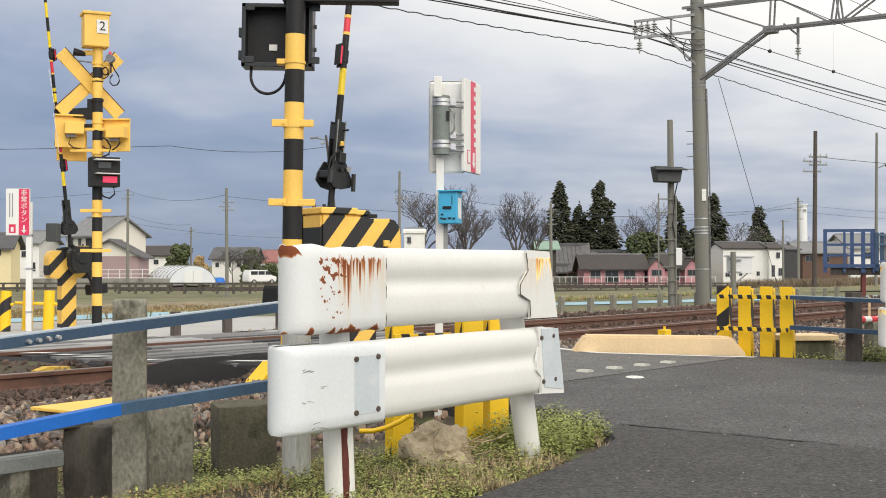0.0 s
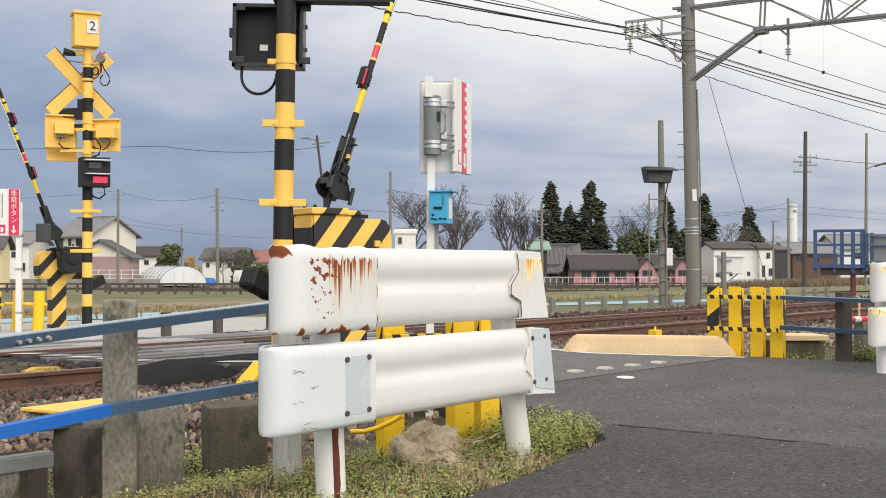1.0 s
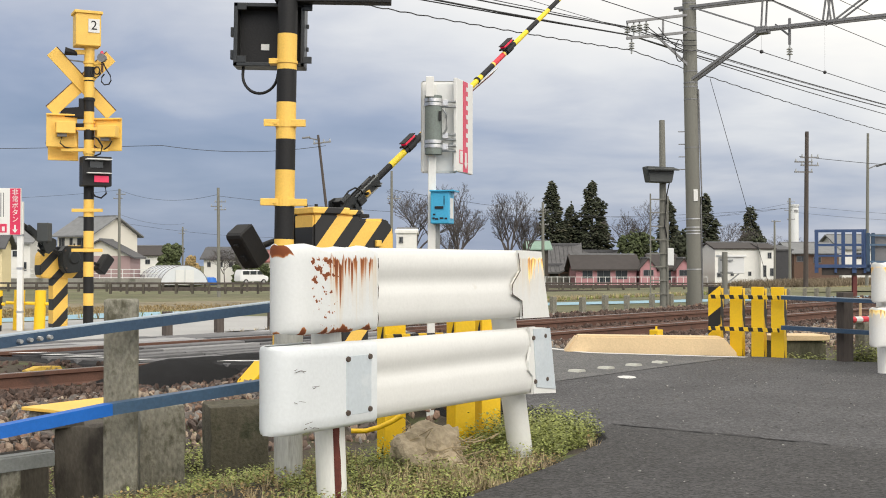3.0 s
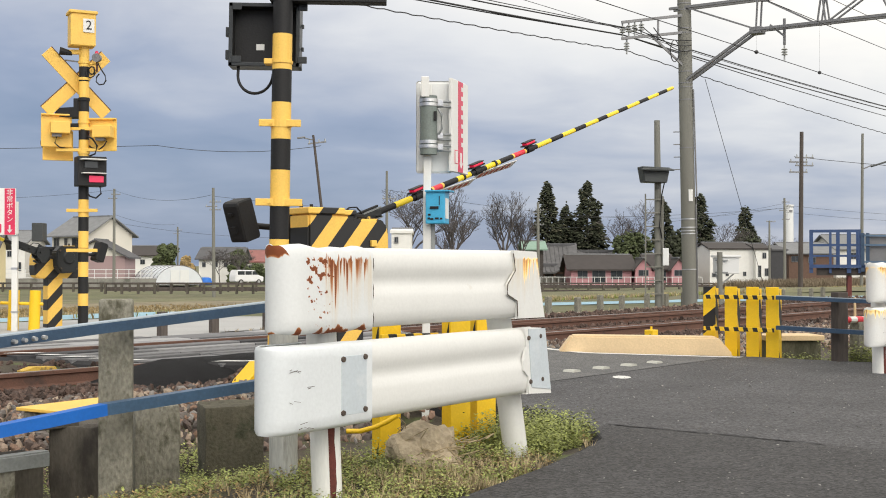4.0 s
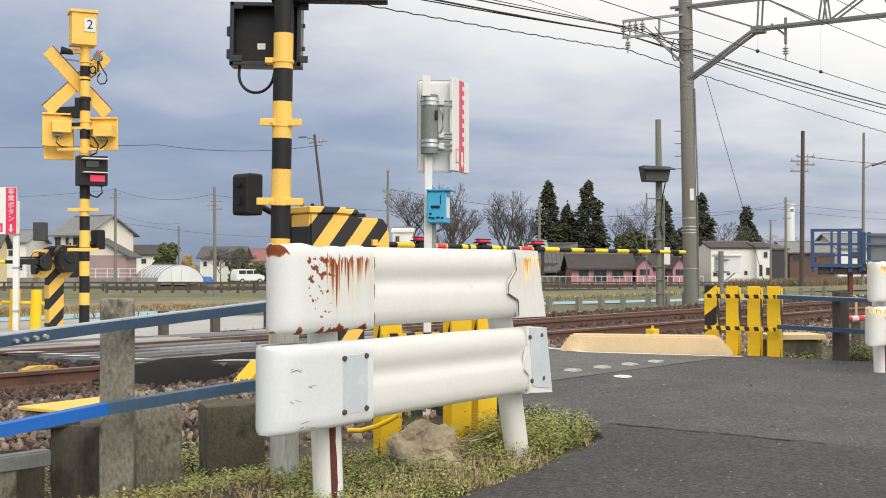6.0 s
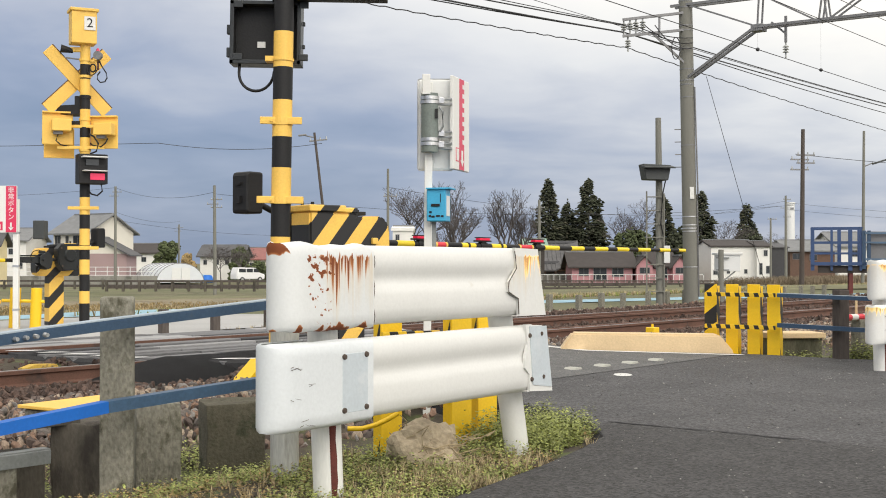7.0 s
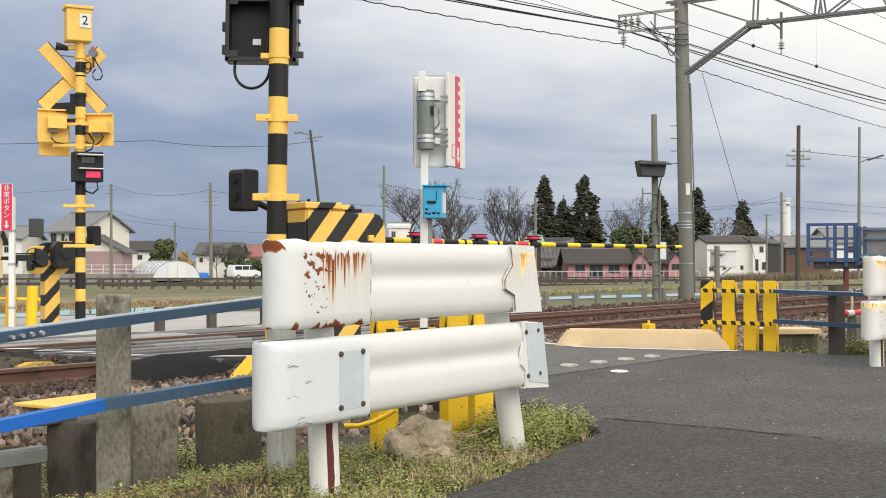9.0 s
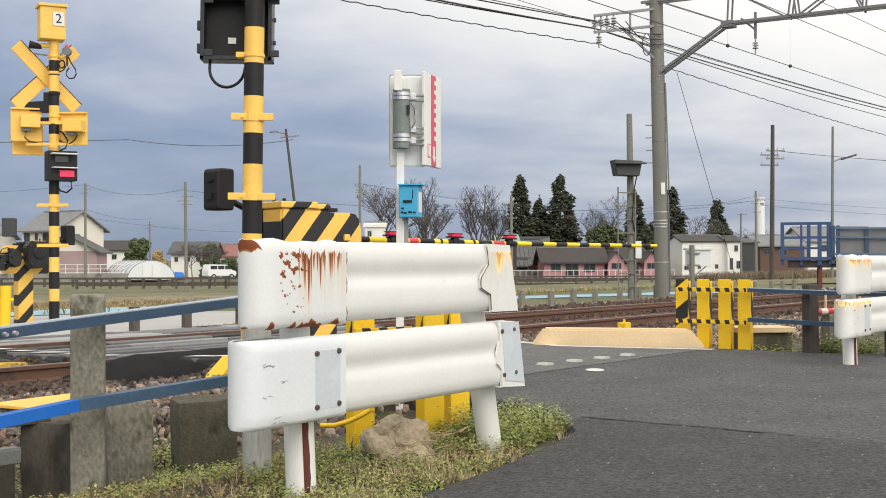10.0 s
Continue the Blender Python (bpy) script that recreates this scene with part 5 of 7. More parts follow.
def build_near_sign():
    """Post with two boards back to back in a wide V; one seen from behind, one nearly edge-on."""
    t = thing("emergency_sign", pose(-0.036, 9.7, 0), "white post with folded white and red emergency button boards", "sign", "emergency signs")
    part("post", box(nb(), 0, 0, 1.12, 0.062, 0.062, 2.64, 0.005, pose(0, 0, 0, 0, 0.4, 0)), "white", t)
    part("sleeve", rod(nb(), (0.022, -0.05, 1.88), (0.022, -0.05, 2.345), 0.068, seg=24), "sleeve_green", t, "grey-green pipe sleeve", smooth=True)
    part("upper_post", box(nb(), -0.005, -0.1, 2.41, 0.064, 0.05, 0.16, 0.004), "white", t)
    for z in (2.295, 2.262, 1.965, 1.93):
        part("band", rod(nb(), (0.022, -0.05, z), (0.022, -0.05, z + 0.026), 0.074, seg=24), "tape", t, "shiny steel band", smooth=True)
    part("slot", box(nb(), 0.075, -0.105, 2.18, 0.022, 0.02, 0.075, 0.002), "black", t)
    part("handle", tube(nb(), [(0.1, -0.06, 2.24), (0.125, -0.07, 2.2), (0.125, -0.07, 2.08), (0.1, -0.06, 2.04)], 0.01, 8), "zinc", t, smooth=True)
    for z in (2.3, 2.04, 1.95):
        for dz in (0.0, -0.04):
            part("stay", rod(nb(), (0.06, -0.04, z + dz), (0.2, -0.05, z + dz), 0.009, seg=6), "zinc", t)
        part("stay_clamp", box(nb(), 0.115, -0.05, z - 0.01, 0.045, 0.03, 0.05, 0.003), "tape", t)
    part("rear_board", box(nb(), 0.067, 0.06, 2.109, 0.29, 0.02, 0.74, 0.02), "opal", t, "pale grey back of the board")
    m = pose(0.196, -0.03, 2.121, 0, 0, 71)
    front = part("front_board", box(nb(), 0.21, 0, 0, 0.43, 0.03, 0.745, 0.006, m), "white", t, "white board with a red stripe")
    part("red_stripe", box(nb(), 0.215, -0.0165, 0, 0.12, 0.004, 0.735, 0, m), "sign_red", front)
    for k, w in enumerate((0.05, 0.06, 0.045, 0.06, 0.05, 0.06, 0.05)):
        part("character_bar", box(nb(), 0.25 + 0.3 * (w - 0.05), -0.019, 0.31 - 0.075 * k, w, 0.003, 0.035, 0, m), "opal", front)
    part("arrow", extrude(nb(), [(-0.02, 0.06), (0.02, 0.06), (0.02, -0.02), (0.045, -0.02), (0, -0.07), (-0.045, -0.02), (-0.02, -0.02)], -0.0015, 0.0015, m @ pose(0.215, -0.02, -0.27)), "white", front, "white arrow")
    part("pictogram", box(nb(), 0.10, -0.0165, -0.25, 0.075, 0.003, 0.11, 0, m), "sign_red", front)
    part("pictogram_field", box(nb(), 0.10, -0.0185, -0.25, 0.06, 0.003, 0.095, 0, m), "white", front)
    bx = part("button_box", box(nb(), 0.105, -0.04, 1.455, 0.155, 0.16, 0.255, 0.008, pose(0, 0, 0, 0, 0, -14)), "sign_blue", t, "blue emergency button box")
    part("latch", box(nb(), 0.1, -0.125, 1.455, 0.07, 0.012, 0.02, 0.002, pose(0, 0, 0, 0, 0, -14)), "black", bx)
    part("lid_lip", box(nb(), 0.125, -0.05, 1.586, 0.2, 0.18, 0.012, 0.002, pose(0, 0, 0, 0, 0, -14)), "sign_blue", bx)
    for x, w, z in ((0.055, 0.02, 1.37), (0.08, 0.025, 1.365), (0.12, 0.03, 1.37), (0.155, 0.02, 1.368), (0.06, 0.02, 1.40), (0.14, 0.006, 1.51)):
        part("marking", box(nb(), x, -0.1225, z, w, 0.003, 0.014 if z < 1.5 else 0.07, 0, pose(0, 0, 0, 0, 0, -14)), "black", bx)
    part("side_label", box(nb(), 0.185, -0.05, 1.45, 0.004, 0.1, 0.16, 0, pose(0, 0, 0, 0, 0, -14)), "white", bx)
    part("conduit", box(nb(), 0.055, 0.0, 1.1, 0.04, 0.05, 0.5, 0.004), "zinc", t)
    return t


build_near_sign()


def build_far_sign():
    t = thing("emergency_sign", pose(-6.22, 18.3, -0.05), "white post with a white and magenta emergency button board", "sign", "emergency signs")
    part("post", box(nb(), 0, 0, 0.95, 0.085, 0.07, 2.1, 0.006), "white", t)
    board = part("board", box(nb(), -0.15, -0.06, 1.85, 0.36, 0.03, 0.70, 0.006), "white", t)
    part("red_field", box(nb(), -0.055, -0.078, 1.85, 0.155, 0.006, 0.69), "sign_red", board)
    board_text(board, "非\n常\nボ\nタ\nン", 0.1, pose(-0.055, -0.083, 1.93, 90, 0, 0), "white")
    part("arrow_shaft", box(nb(), -0.055, -0.083, 1.61, 0.025, 0.004, 0.08), "white", board)
    part("arrow_head", extrude(nb(), [(-0.04, 0), (0.04, 0), (0, -0.05)], -0.002, 0.002, pose(-0.055, -0.083, 1.58)), "white", board)
    part("pictogram", box(nb(), -0.23, -0.078, 1.6, 0.1, 0.004, 0.13), "sign_red", board)
    part("pictogram_mark", box(nb(), -0.23, -0.082, 1.59, 0.04, 0.004, 0.07), "white", board)
    for x in (-0.27, -0.23):
        part("text_bar", box(nb(), x, -0.078, 1.95, 0.012, 0.003, 0.36), "steel_grey", board)
    for z in (0.35, 1.0, 1.5):
        part("band", box(nb(), 0, 0, z, 0.095, 0.08, 0.03), "tape", t)
    part("far_box", box(nb(), 0.28, 0.25, 1.55, 0.17, 0.2, 0.28, 0.01), "lamp_dark", t)
    return t


build_far_sign()

M["bollard_paint"] = striped("bollard_stripe_paint", (0.82, 0.52, 0.012), BLK, 0.34, (0.62, 0, -0.78), 0.45, 0.1)
M["side_stripe"] = striped("side_stripe_paint", (0.82, 0.52, 0.012), BLK, 0.34, (0, 1.4, 0.5), 0.45, 0.3)
M["bar_stripe"] = striped("bar_stripe_paint", (0.75, 0.48, 0.02), BLK, 0.11, (1, 0, 0.3), 0.5)

# yellow bollards round the far gate
for x, y, rz in ((-6.55, 18.2, 0), (-6.35, 18.6, 0), (-5.95, 18.35, 0)):
    f = thing("bollard", pose(x, y, 0, 0, 2, rz), "thick yellow painted steel bollard with black stripes", "bollard", "yellow bollards")
    part("shaft", rod(nb(), (0, 0, -0.1), (0, 0, 0.62), 0.085, 0.08, 18), "bollard_paint" if x < -6.5 else "fence_yellow", f, smooth=True)
    part("rail", rod(nb(), (-0.2, 0, 0.42), (0.12, 0, 0.42), 0.025, seg=8), "fence_yellow", f)

# ---- warning posts: old rails set upright, clad in yellow ----


def warning_post(m, h, striped_face=False):
    f = thing("warning_post", m, "yellow and black painted steel warning post beside the road", "post", "warning posts")
    bm = nb()
    box(bm, 0, 0, h / 2 - 0.1, 0.142, 0.018, h + 0.2, 0.004)
    part("face", bm, "bollard_paint" if striped_face else "fence_yellow", f)
    bm = nb()
    extrude(bm, [(-0.055, -0.2), (0.07, -0.2), (0.07, h - 0.02), (-0.055, h - 0.02)], 0.0095, 0.1)
    part("web", bm, "side_stripe", f, "black striped side")
    return f


for x, y, st in ((3.16, 13.75, True), (3.367, 13.6, False), (3.57, 13.45, False), (3.748, 13.3, False)):
    warning_post(pose(x, y, 0.0, 0, 0, -33), 0.765, st)
for z in (0.652, 0.297):
    wr = thing("warning_rail", pose(3.12, 13.68, z, 0, 0, -37), "yellow and black striped flat rail across the warning posts", "fence rail", "warning rails")
    part("bar", box(nb(), 0.38, -0.03, 0, 0.82, 0.02, 0.045, 0.003), "bar_stripe", wr)
# the same posts behind the guardrail
for x, y, h in ((-0.23, 6.95, 0.86), (0.17, 7.0, 0.86), (0.33, 7.25, 0.86)):
    warning_post(pose(x, y, -0.02, 0, 0, 35), h, False)
wr = thing("warning_rail", pose(-0.25, 6.93, 0.58, 0, 0, 30), "yellow and black striped flat rail across the warning posts", "fence rail", "warning rails")
part("bar", box(nb(), 0.35, -0.03, 0, 0.8, 0.02, 0.06, 0.003), "bar_stripe", wr)

# right-hand fence of the same kind, timber posts and faded blue angle
for x, y, h in ((4.33, 12.84, 0.72), (4.97, 12.22, 0.72)):
    f = thing("fence_post", pose(x, y, 0, 0, 0, 20), "dark weathered timber fence post", "post", "timber fence posts")
    part("shaft", box(nb(), 0, 0, h / 2 - 0.1, 0.13, 0.12, h + 0.2, 0.008), "wood_post", f)
for za, zb in ((0.672, 0.64), (0.345, 0.315)):
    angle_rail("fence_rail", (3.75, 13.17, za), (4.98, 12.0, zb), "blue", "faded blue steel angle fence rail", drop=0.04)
for x, y, z0, z1 in ((4.62, 13.2, 0.3, 0.62), (5.0, 13.2, 0.3, 0.62)):
    f = thing("marker_stake", pose(x, y, 0), "thin pale orange marker stake", "stake", "marker stakes")
    part("stake", rod(nb(), (0, 0, -0.1), (0, 0, z1 + 0.04), 0.014, seg=8), "pale_yellow", f)

# cable box with yellow lid behind the right-hand posts
cb = thing("cable_box", pose(4.08, 13.85, 0, 0, 0, 6), "grey concrete cable box with a yellow lid", "cable box", "cable boxes")
part("body", box(nb(), 0, 0, 0.02, 0.62, 0.38, 0.28, 0.01), "mossy_box", cb)
part("lid", box(nb(), 0, 0, 0.187, 0.67, 0.46, 0.06, 0.006), "pale_yellow", cb, "pale yellow lid")
cb = thing("cable_box", pose(-2.2, 8.09, -0.1, 0, 0, 57), "low concrete cable pit with a flat yellow lid", "cable box", "cable boxes")
part("body", box(nb(), 0, 0, 0.01, 0.72, 0.6, 0.28, 0.012), "concrete", cb)
part("lid", box(nb(), 0.0, 0, 0.168, 0.78, 0.66, 0.022, 0.004), "yellow", cb, "bright yellow steel lid")
kw = thing("kerb_wedge", at(7.52, -1.42, -0.02), "yellow painted concrete kerb with a sloped end", "kerb block", "kerb blocks")
part("block", extrude(nb(), [(-0.12, -0.05), (0.9, -0.05), (0.9, 0.14), (0.12, 0.14)], -0.1, 0.1), "fence_yellow", kw)
tg = thing("wheel_guard", at(6.36, 0.12, 0.02, 4), "worn yellow timber beside the rail end of the crossing", "kerb block")
part("block", extrude(nb(), [(-0.17, 0.0), (0.2, 0.0), (0.17, 0.05), (-0.05, 0.06), (-0.17, 0.03)], -0.05, 0.05), "worn_yellow", tg)

# concrete blocks, trough and steel channel in the ditch
for x, y, w, d, z0, z1, rz, m in ((-1.77, 6.25, 0.29, 0.3, -0.5, 0.2, 10, "dark_concrete"), (-1.49, 6.62, 0.24, 0.22, -0.5, 0.25, 20, "concrete"), (-1.16, 7.1, 0.34, 0.3, -0.5, 0.2, 20, "mossy_concrete")):
    f = thing("concrete_footing", pose(x, y, 0, 0, 0, rz), "stained old concrete footing block in the ditch", "concrete block", "footing blocks")
    bm = box(nb(), 0, 0, (z0 + z1) / 2, w, d, z1 - z0, 0.012)
    bmesh.ops.subdivide_edges(bm, edges=[e for e in bm.edges if e.calc_length() > 0.1], cuts=7, use_grid_fill=True)
    for v in bm.verts:
        v.co += Vector((1, 1, 1)) * 0.012 * noise.noise(v.co * 5 + Vector((x, y, 0))) + Vector((0.6, -1, 1)) * 0.012 * noise.noise(v.co * 17)
    part("block", bm, m, f, smooth=True)
f = thing("cable_trough", at(1.95, -4.35, 0.03), "grey concrete cable trough beside the ditch", "cable trough")
for k in range(3):
    part("section", box(nb(), -1.5 + k * 0.92, 0, 0.10, 0.9, 0.28, 0.12, 0.008), "dark_concrete", f)
part("wall", box(nb(), -0.1, 0.01, -0.2, 3.2, 0.2, 0.5, 0.01), "dark_concrete", f, "stained trough wall")
part("cover", box(nb(), 0.0, 0.02, 0.175, 3.4, 0.22, 0.03, 0.006), "dark_concrete", f)
f = thing("steel_channel", at(1.95, -4.6, 0.045), "grey galvanised steel channel under the trough", "channel")
part("web", box(nb(), -0.14, 0, 0.032, 3.12, 0.012, 0.065, 0.002), "zinc", f)
part("flange", box(nb(), -0.14, 0.03, 0.068, 3.12, 0.06, 0.008), "zinc", f)
for p in (0.4, 2.8):
    part("support", box(nb(), p - 1.6, 0.06, -0.2, 0.1, 0.1, 0.42, 0.006), "concrete", f)
f = thing("yellow_tube", pose(-0.463, 6.750, 0), "bent yellow plastic cable guard", "cable guard")
part("tube", tube(nb(), [(0.0, 0.0, 0.083), (0.078, 0.0, 0.083), (0.156, 0.0, 0.104), (0.225, 0.0, 0.136), (0.281, 0.0, 0.17)], 0.014, 8), "fence_yellow", f, smooth=True)

# small markers near the track
f = thing("track_marker", at(16.2, -0.75, -0.05), "small yellow track marker block", "marker")
part("body", box(nb(), 0, 0, 0.03, 0.17, 0.14, 0.12, 0.008), "fence_yellow", f)
part("pin", rod(nb(), (0, 0, 0.09), (0, 0, 0.14), 0.018, seg=8), "fence_yellow", f)
f = thing("joint_cover", at(12.4, 1.6, 0.05), "pale yellow concrete wheel guard beside the far rail", "kerb block")
part("block", extrude(nb(), [(-0.6, 0), (0.6, 0), (0.5, 0.1), (-0.5, 0.1)], -0.1, 0.1), "pale_yellow", f)

# ---- kerb block beside the road ----
kb = thing("concrete_block", pose(2.37, 13.52, 0.03, 0, 0, -3), "pale yellow painted concrete kerb block with chamfered ends", "kerb block")
bm = extrude(nb(), [(-0.95, -0.05), (0.96, -0.05), (0.96, 0.0), (0.8, 0.185), (-0.8, 0.2), (-0.95, 0.0)], -0.14, 0.16)
bmesh.ops.bevel(bm, geom=bm.edges[:], offset=0.02, segments=2, affect="EDGES")
part("block", bm, "pale_yellow", kb)

# timber stubs along the far side of the track
for k in range(26):
    p = 10.9 + 0.98 * k
    f = thing("stub_post", at(p, 4.05 + 0.05 * math.sin(k * 2.1), height(p, 4.05), 10 * math.sin(k * 5)), "short dark concrete stub post beside the track", "post", "stub posts")
    part("shaft", box(nb(), 0, 0, 0.1, 0.12, 0.1, 0.5 + 0.03 * math.sin(k * 3.3), 0.008), "wood_post" if k < 4 else "concrete", f)

# ---- overhead line pole and its beam ----
cp = thing("catenary_pole", pose(6.2, 29, 0, 0, -1, 0), "tall grey concrete overhead line pole with bands and brackets", "utility pole", "line poles")
part("shaft", rod(nb(), (0, 0, -1), (0, 0, 9.5), 0.178, 0.155, 28), "pole_concrete", cp, smooth=True)
for z in (0.9, 1.75, 1.82, 1.9, 2.1, 3.8, 4.95, 5.25, 5.35, 5.62, 6.1, 6.55, 6.66, 7.1, 7.25):
    part("band", rod(nb(), (0, 0, z), (0, 0, z + 0.025), 0.182 - 0.0023 * z, seg=28), "tape" if z < 3 else "steel_grey", cp)
part("plate", box(nb(), 0.03, -0.18, 2.67, 0.1, 0.02, 0.28), "white", cp, "small white pole plate")
for z in (3.0, 3.3, 3.6, 2.7):
    part("step_bolt", rod(nb(), (-0.32, 0, z + 0.6), (-0.1, 0, z + 0.6), 0.012, seg=6), "steel_grey", cp)
part("cable", tube(nb(), [(0.17, -0.1, 0.2), (0.17, -0.1, 2.4), (0.19, -0.1, 2.7), (0.16, -0.1, 5.2)], 0.02), "steel_grey", cp)


def steel(bm, a, b, w=0.07):
    a, b = Vector(a), Vector(b)
    d = b - a
    m = Matrix.Translation((a + b) / 2) @ d.to_track_quat("X", "Z").to_matrix().to_4x4()
    return box(bm, 0, 0, 0, d.length, w, w, 0, m)


tb = thing("truss_beam", pose(6.2 - 0.11, 29, 0, 0, 0, -39.2), "grey steel lattice beam spanning the track from the pole", "truss beam")
L = 9.2
for y in (-0.12, 0.12):
    part("top_chord", steel(nb(), (-0.35, y, 7.17), (L, y, 6.98), 0.06), "steel_grey", tb)
    part("bottom_chord", steel(nb(), (1.75, y, 6.42), (L, y, 6.3), 0.06), "steel_grey", tb)
    part("knee_brace", steel(nb(), (-0.05, y * 0.8, 5.34), (1.82, y, 6.42), 0.06), "steel_grey", tb)
    nodes = [(0.2, 7.11), (1.86, 6.42), (1.9, 7.1), (2.04, 7.08), (3.3, 6.36), (3.4, 7.06), (3.5, 6.36), (4.6, 7.04), (4.95, 6.3), (5.0, 7.03), (6.2, 6.34), (6.3, 7.02), (6.45, 6.34), (7.6, 7.0), (7.7, 6.33), (8.9, 7.0)]
    for a, b in zip(nodes, nodes[1:]):
        part("lacing", steel(nb(), (a[0], y, a[1]), (b[0], y, b[1]), 0.035), "steel_grey", tb)
part("gusset", box(nb(), 1.84, 0, 6.4, 0.28, 0.28, 0.16, 0.01), "steel_grey", tb)
part("end_pole", rod(nb(), (L, 0, -0.2), (L, 0, 8.5), 0.17, seg=18), "pole_concrete", tb, smooth=True)


def insulator(m, n=4):
    t = thing("insulator", m, "grey ribbed porcelain line insulator", "insulator", "insulators")
    bm = nb()
    rod(bm, (0, 0, 0.1), (0, 0, -0.06 * n - 0.1), 0.02, seg=8)
    for k in range(n):
        rod(bm, (0, 0, -0.06 * k), (0, 0, -0.06 * k - 0.035), 0.035, 0.075, 12)
    part("body", bm, "porcelain", t, smooth=True)
    return t


TB = Matrix(tb.matrix_basis)
hang = part("drop_bracket", steel(nb(), (2.49, 0, 6.6), (2.49, 0, 6.0), 0.05), "steel_grey", tb)
part("stub", steel(nb(), (2.15, 0, 6.5), (2.49, 0, 6.2), 0.04), "steel_grey", tb)
insulator(TB @ pose(2.49, 0, 5.93), 3)
# cross-arms on the near side of the pole, carrying the feeder insulators
ca = thing("cross_arm", pose(6.1, 28.9, 0, 0, 0, 0), "grey steel cross-arm on the line pole", "cross-arm", "cross-arms")
for z0, z1 in ((6.98, 6.78), (6.57, 6.39)):
    part("bar", steel(nb(), (0, 0, z0), (-1.56, -0.1, z1), 0.06), "steel_grey", ca)
part("brace", steel(nb(), (0, 0, 5.7), (-0.85, -0.05, 6.48), 0.05), "steel_grey", ca)
part("brace", steel(nb(), (-0.68, -0.05, 6.48), (-0.68, -0.05, 6.88), 0.045), "steel_grey", ca)
part("cable_coil", tube(nb(), [(-0.3 + 0.1 * math.cos(k), -0.12, 6.1 + 0.26 * math.sin(k)) for k in np.linspace(0, 12.6, 37)], 0.012), "wire", ca, "coil of spare black cable")
for k in range(3):
    part("jumper", tube(nb(), sag((-1.3 + 0.25 * k, -0.1, 6.66), (0.1, -0.12, 6.35 - 0.12 * k), 0.1 + 0.05 * k, 8), 0.012), "wire", ca)
for x, z in ((-1.53, 6.72), (-1.38, 6.74), (-1.24, 6.76), (-1.08, 6.78)):
    insulator(pose(6.1 + x, 28.85, z - 0.02), 3)
insulator(pose(6.1 - 1.43, 28.85, 6.31), 3)

# ---- overhead wires ----


def wire(a, b, drop, r=0.012, n=16, name="overhead_wire", label="black overhead line wire"):
    t = thing(name, pose(0, 0, 0), label, "wire", "overhead wires")
    part("strand", tube(nb(), sag(a, b, drop, n), r, 5), "wire", t)


PX, PY = 6.2, 29.0
# feeder wires run along the track through the cross-arms: start, height at the near end, sag, thickness
for x, z, z_end, drop, r in ((4.565, 6.668, 5.94, 0.5, 0.016), (4.741, 6.655, 5.88, 0.4, 0.01), (4.565, 6.506, 5.5, 0.5, 0.013), (4.605, 6.493, 5.79, 0.5, 0.02), (4.565, 6.628, 7.43, 0.2, 0.007)):
    wire((x, 28.9, z), (x - 0.632 * 42, 28.9 - 0.775 * 42, z_end), drop, r)
for x, z, z_end, drop, r in ((4.565, 6.668, 8.08, 0.5, 0.016), (4.565, 6.506, 7.36, 0.5, 0.013), (4.605, 6.493, 7.76, 0.4, 0.018), (4.63, 6.6, 7.95, 0.45, 0.008)):
    wire((x, 28.9, z), (x + 0.632 * 55, 28.9 + 0.775 * 55, z_end), drop, r)
# lashed cable that waves along its carrier
for way, reach, z_end in ((-1, 42, 5.5), (1, 55, 6.16)):
    t = thing("lashed_cable", pose(0, 0, 0), "wavy black lashed telephone cable", "wire", "overhead wires")
    pts = sag((4.659, 28.9, 6.128), (4.659 + way * 0.632 * reach, 28.9 + way * 0.775 * reach, z_end), 0.5, 260)
    part("strand", tube(nb(), [c + Vector((0, 0, 0.012 * math.sin(k * 1.9))) for k, c in enumerate(pts)], 0.012, 5), "wire", t)
for q, z, r in ((0.39, 5.2, 0.008), (0.39, 6.4, 0.008), (1.2, 7.5, 0.008)):
    wire((*xy(-22, q), z), (*xy(90, q), z), 0.0 if z < 6 else 0.1, r, 30, "contact_wire", "thin overhead contact line wire above the track")
for p in (22.5, 25.75):
    t = thing("wire_clamp", pose(*xy(p, 0.39), 5.2), "small dark clamp on the contact wire", "clamp", "wire clamps")
    bm = nb()
    bmesh.ops.create_icosphere(bm, subdivisions=2, radius=0.04)
    part("clamp", bm, "wire", t, smooth=True)
    part("dropper", rod(nb(), (0, 0, 0), (0, 0, 1.18), 0.0015, seg=5), "wire", t)
wire((PX + 0.37, PY, 5.47), (PX + 2.55, PY + 2.25, -0.1), 0.0, 0.007, 4, "guy_wire", "thin steel guy wire from the line pole")

# ---- floodlight pole ----
fl = thing("floodlight_pole", pose(5.28, 28.0, 0), "grey concrete pole with a black floodlight and ladder", "light pole")
part("shaft", rod(nb(), (0, 0, -0.3), (-0.05, 0, 4.35), 0.105, 0.065, 18), "pole_concrete", fl, smooth=True)
lamp = nb()
extrude(lamp, [(-0.34, 0.19), (0.34, 0.17), (0.27, -0.18), (-0.27, -0.17)], -0.2, 0.12)
bmesh.ops.bevel(lamp, geom=lamp.edges[:], offset=0.015, segments=1, affect="EDGES")
lp = part("floodlight", lamp, "lamp_dark", fl, "black rectangular floodlight", at=pose(-0.18, -0.18, 3.07, 0, 0, 12))
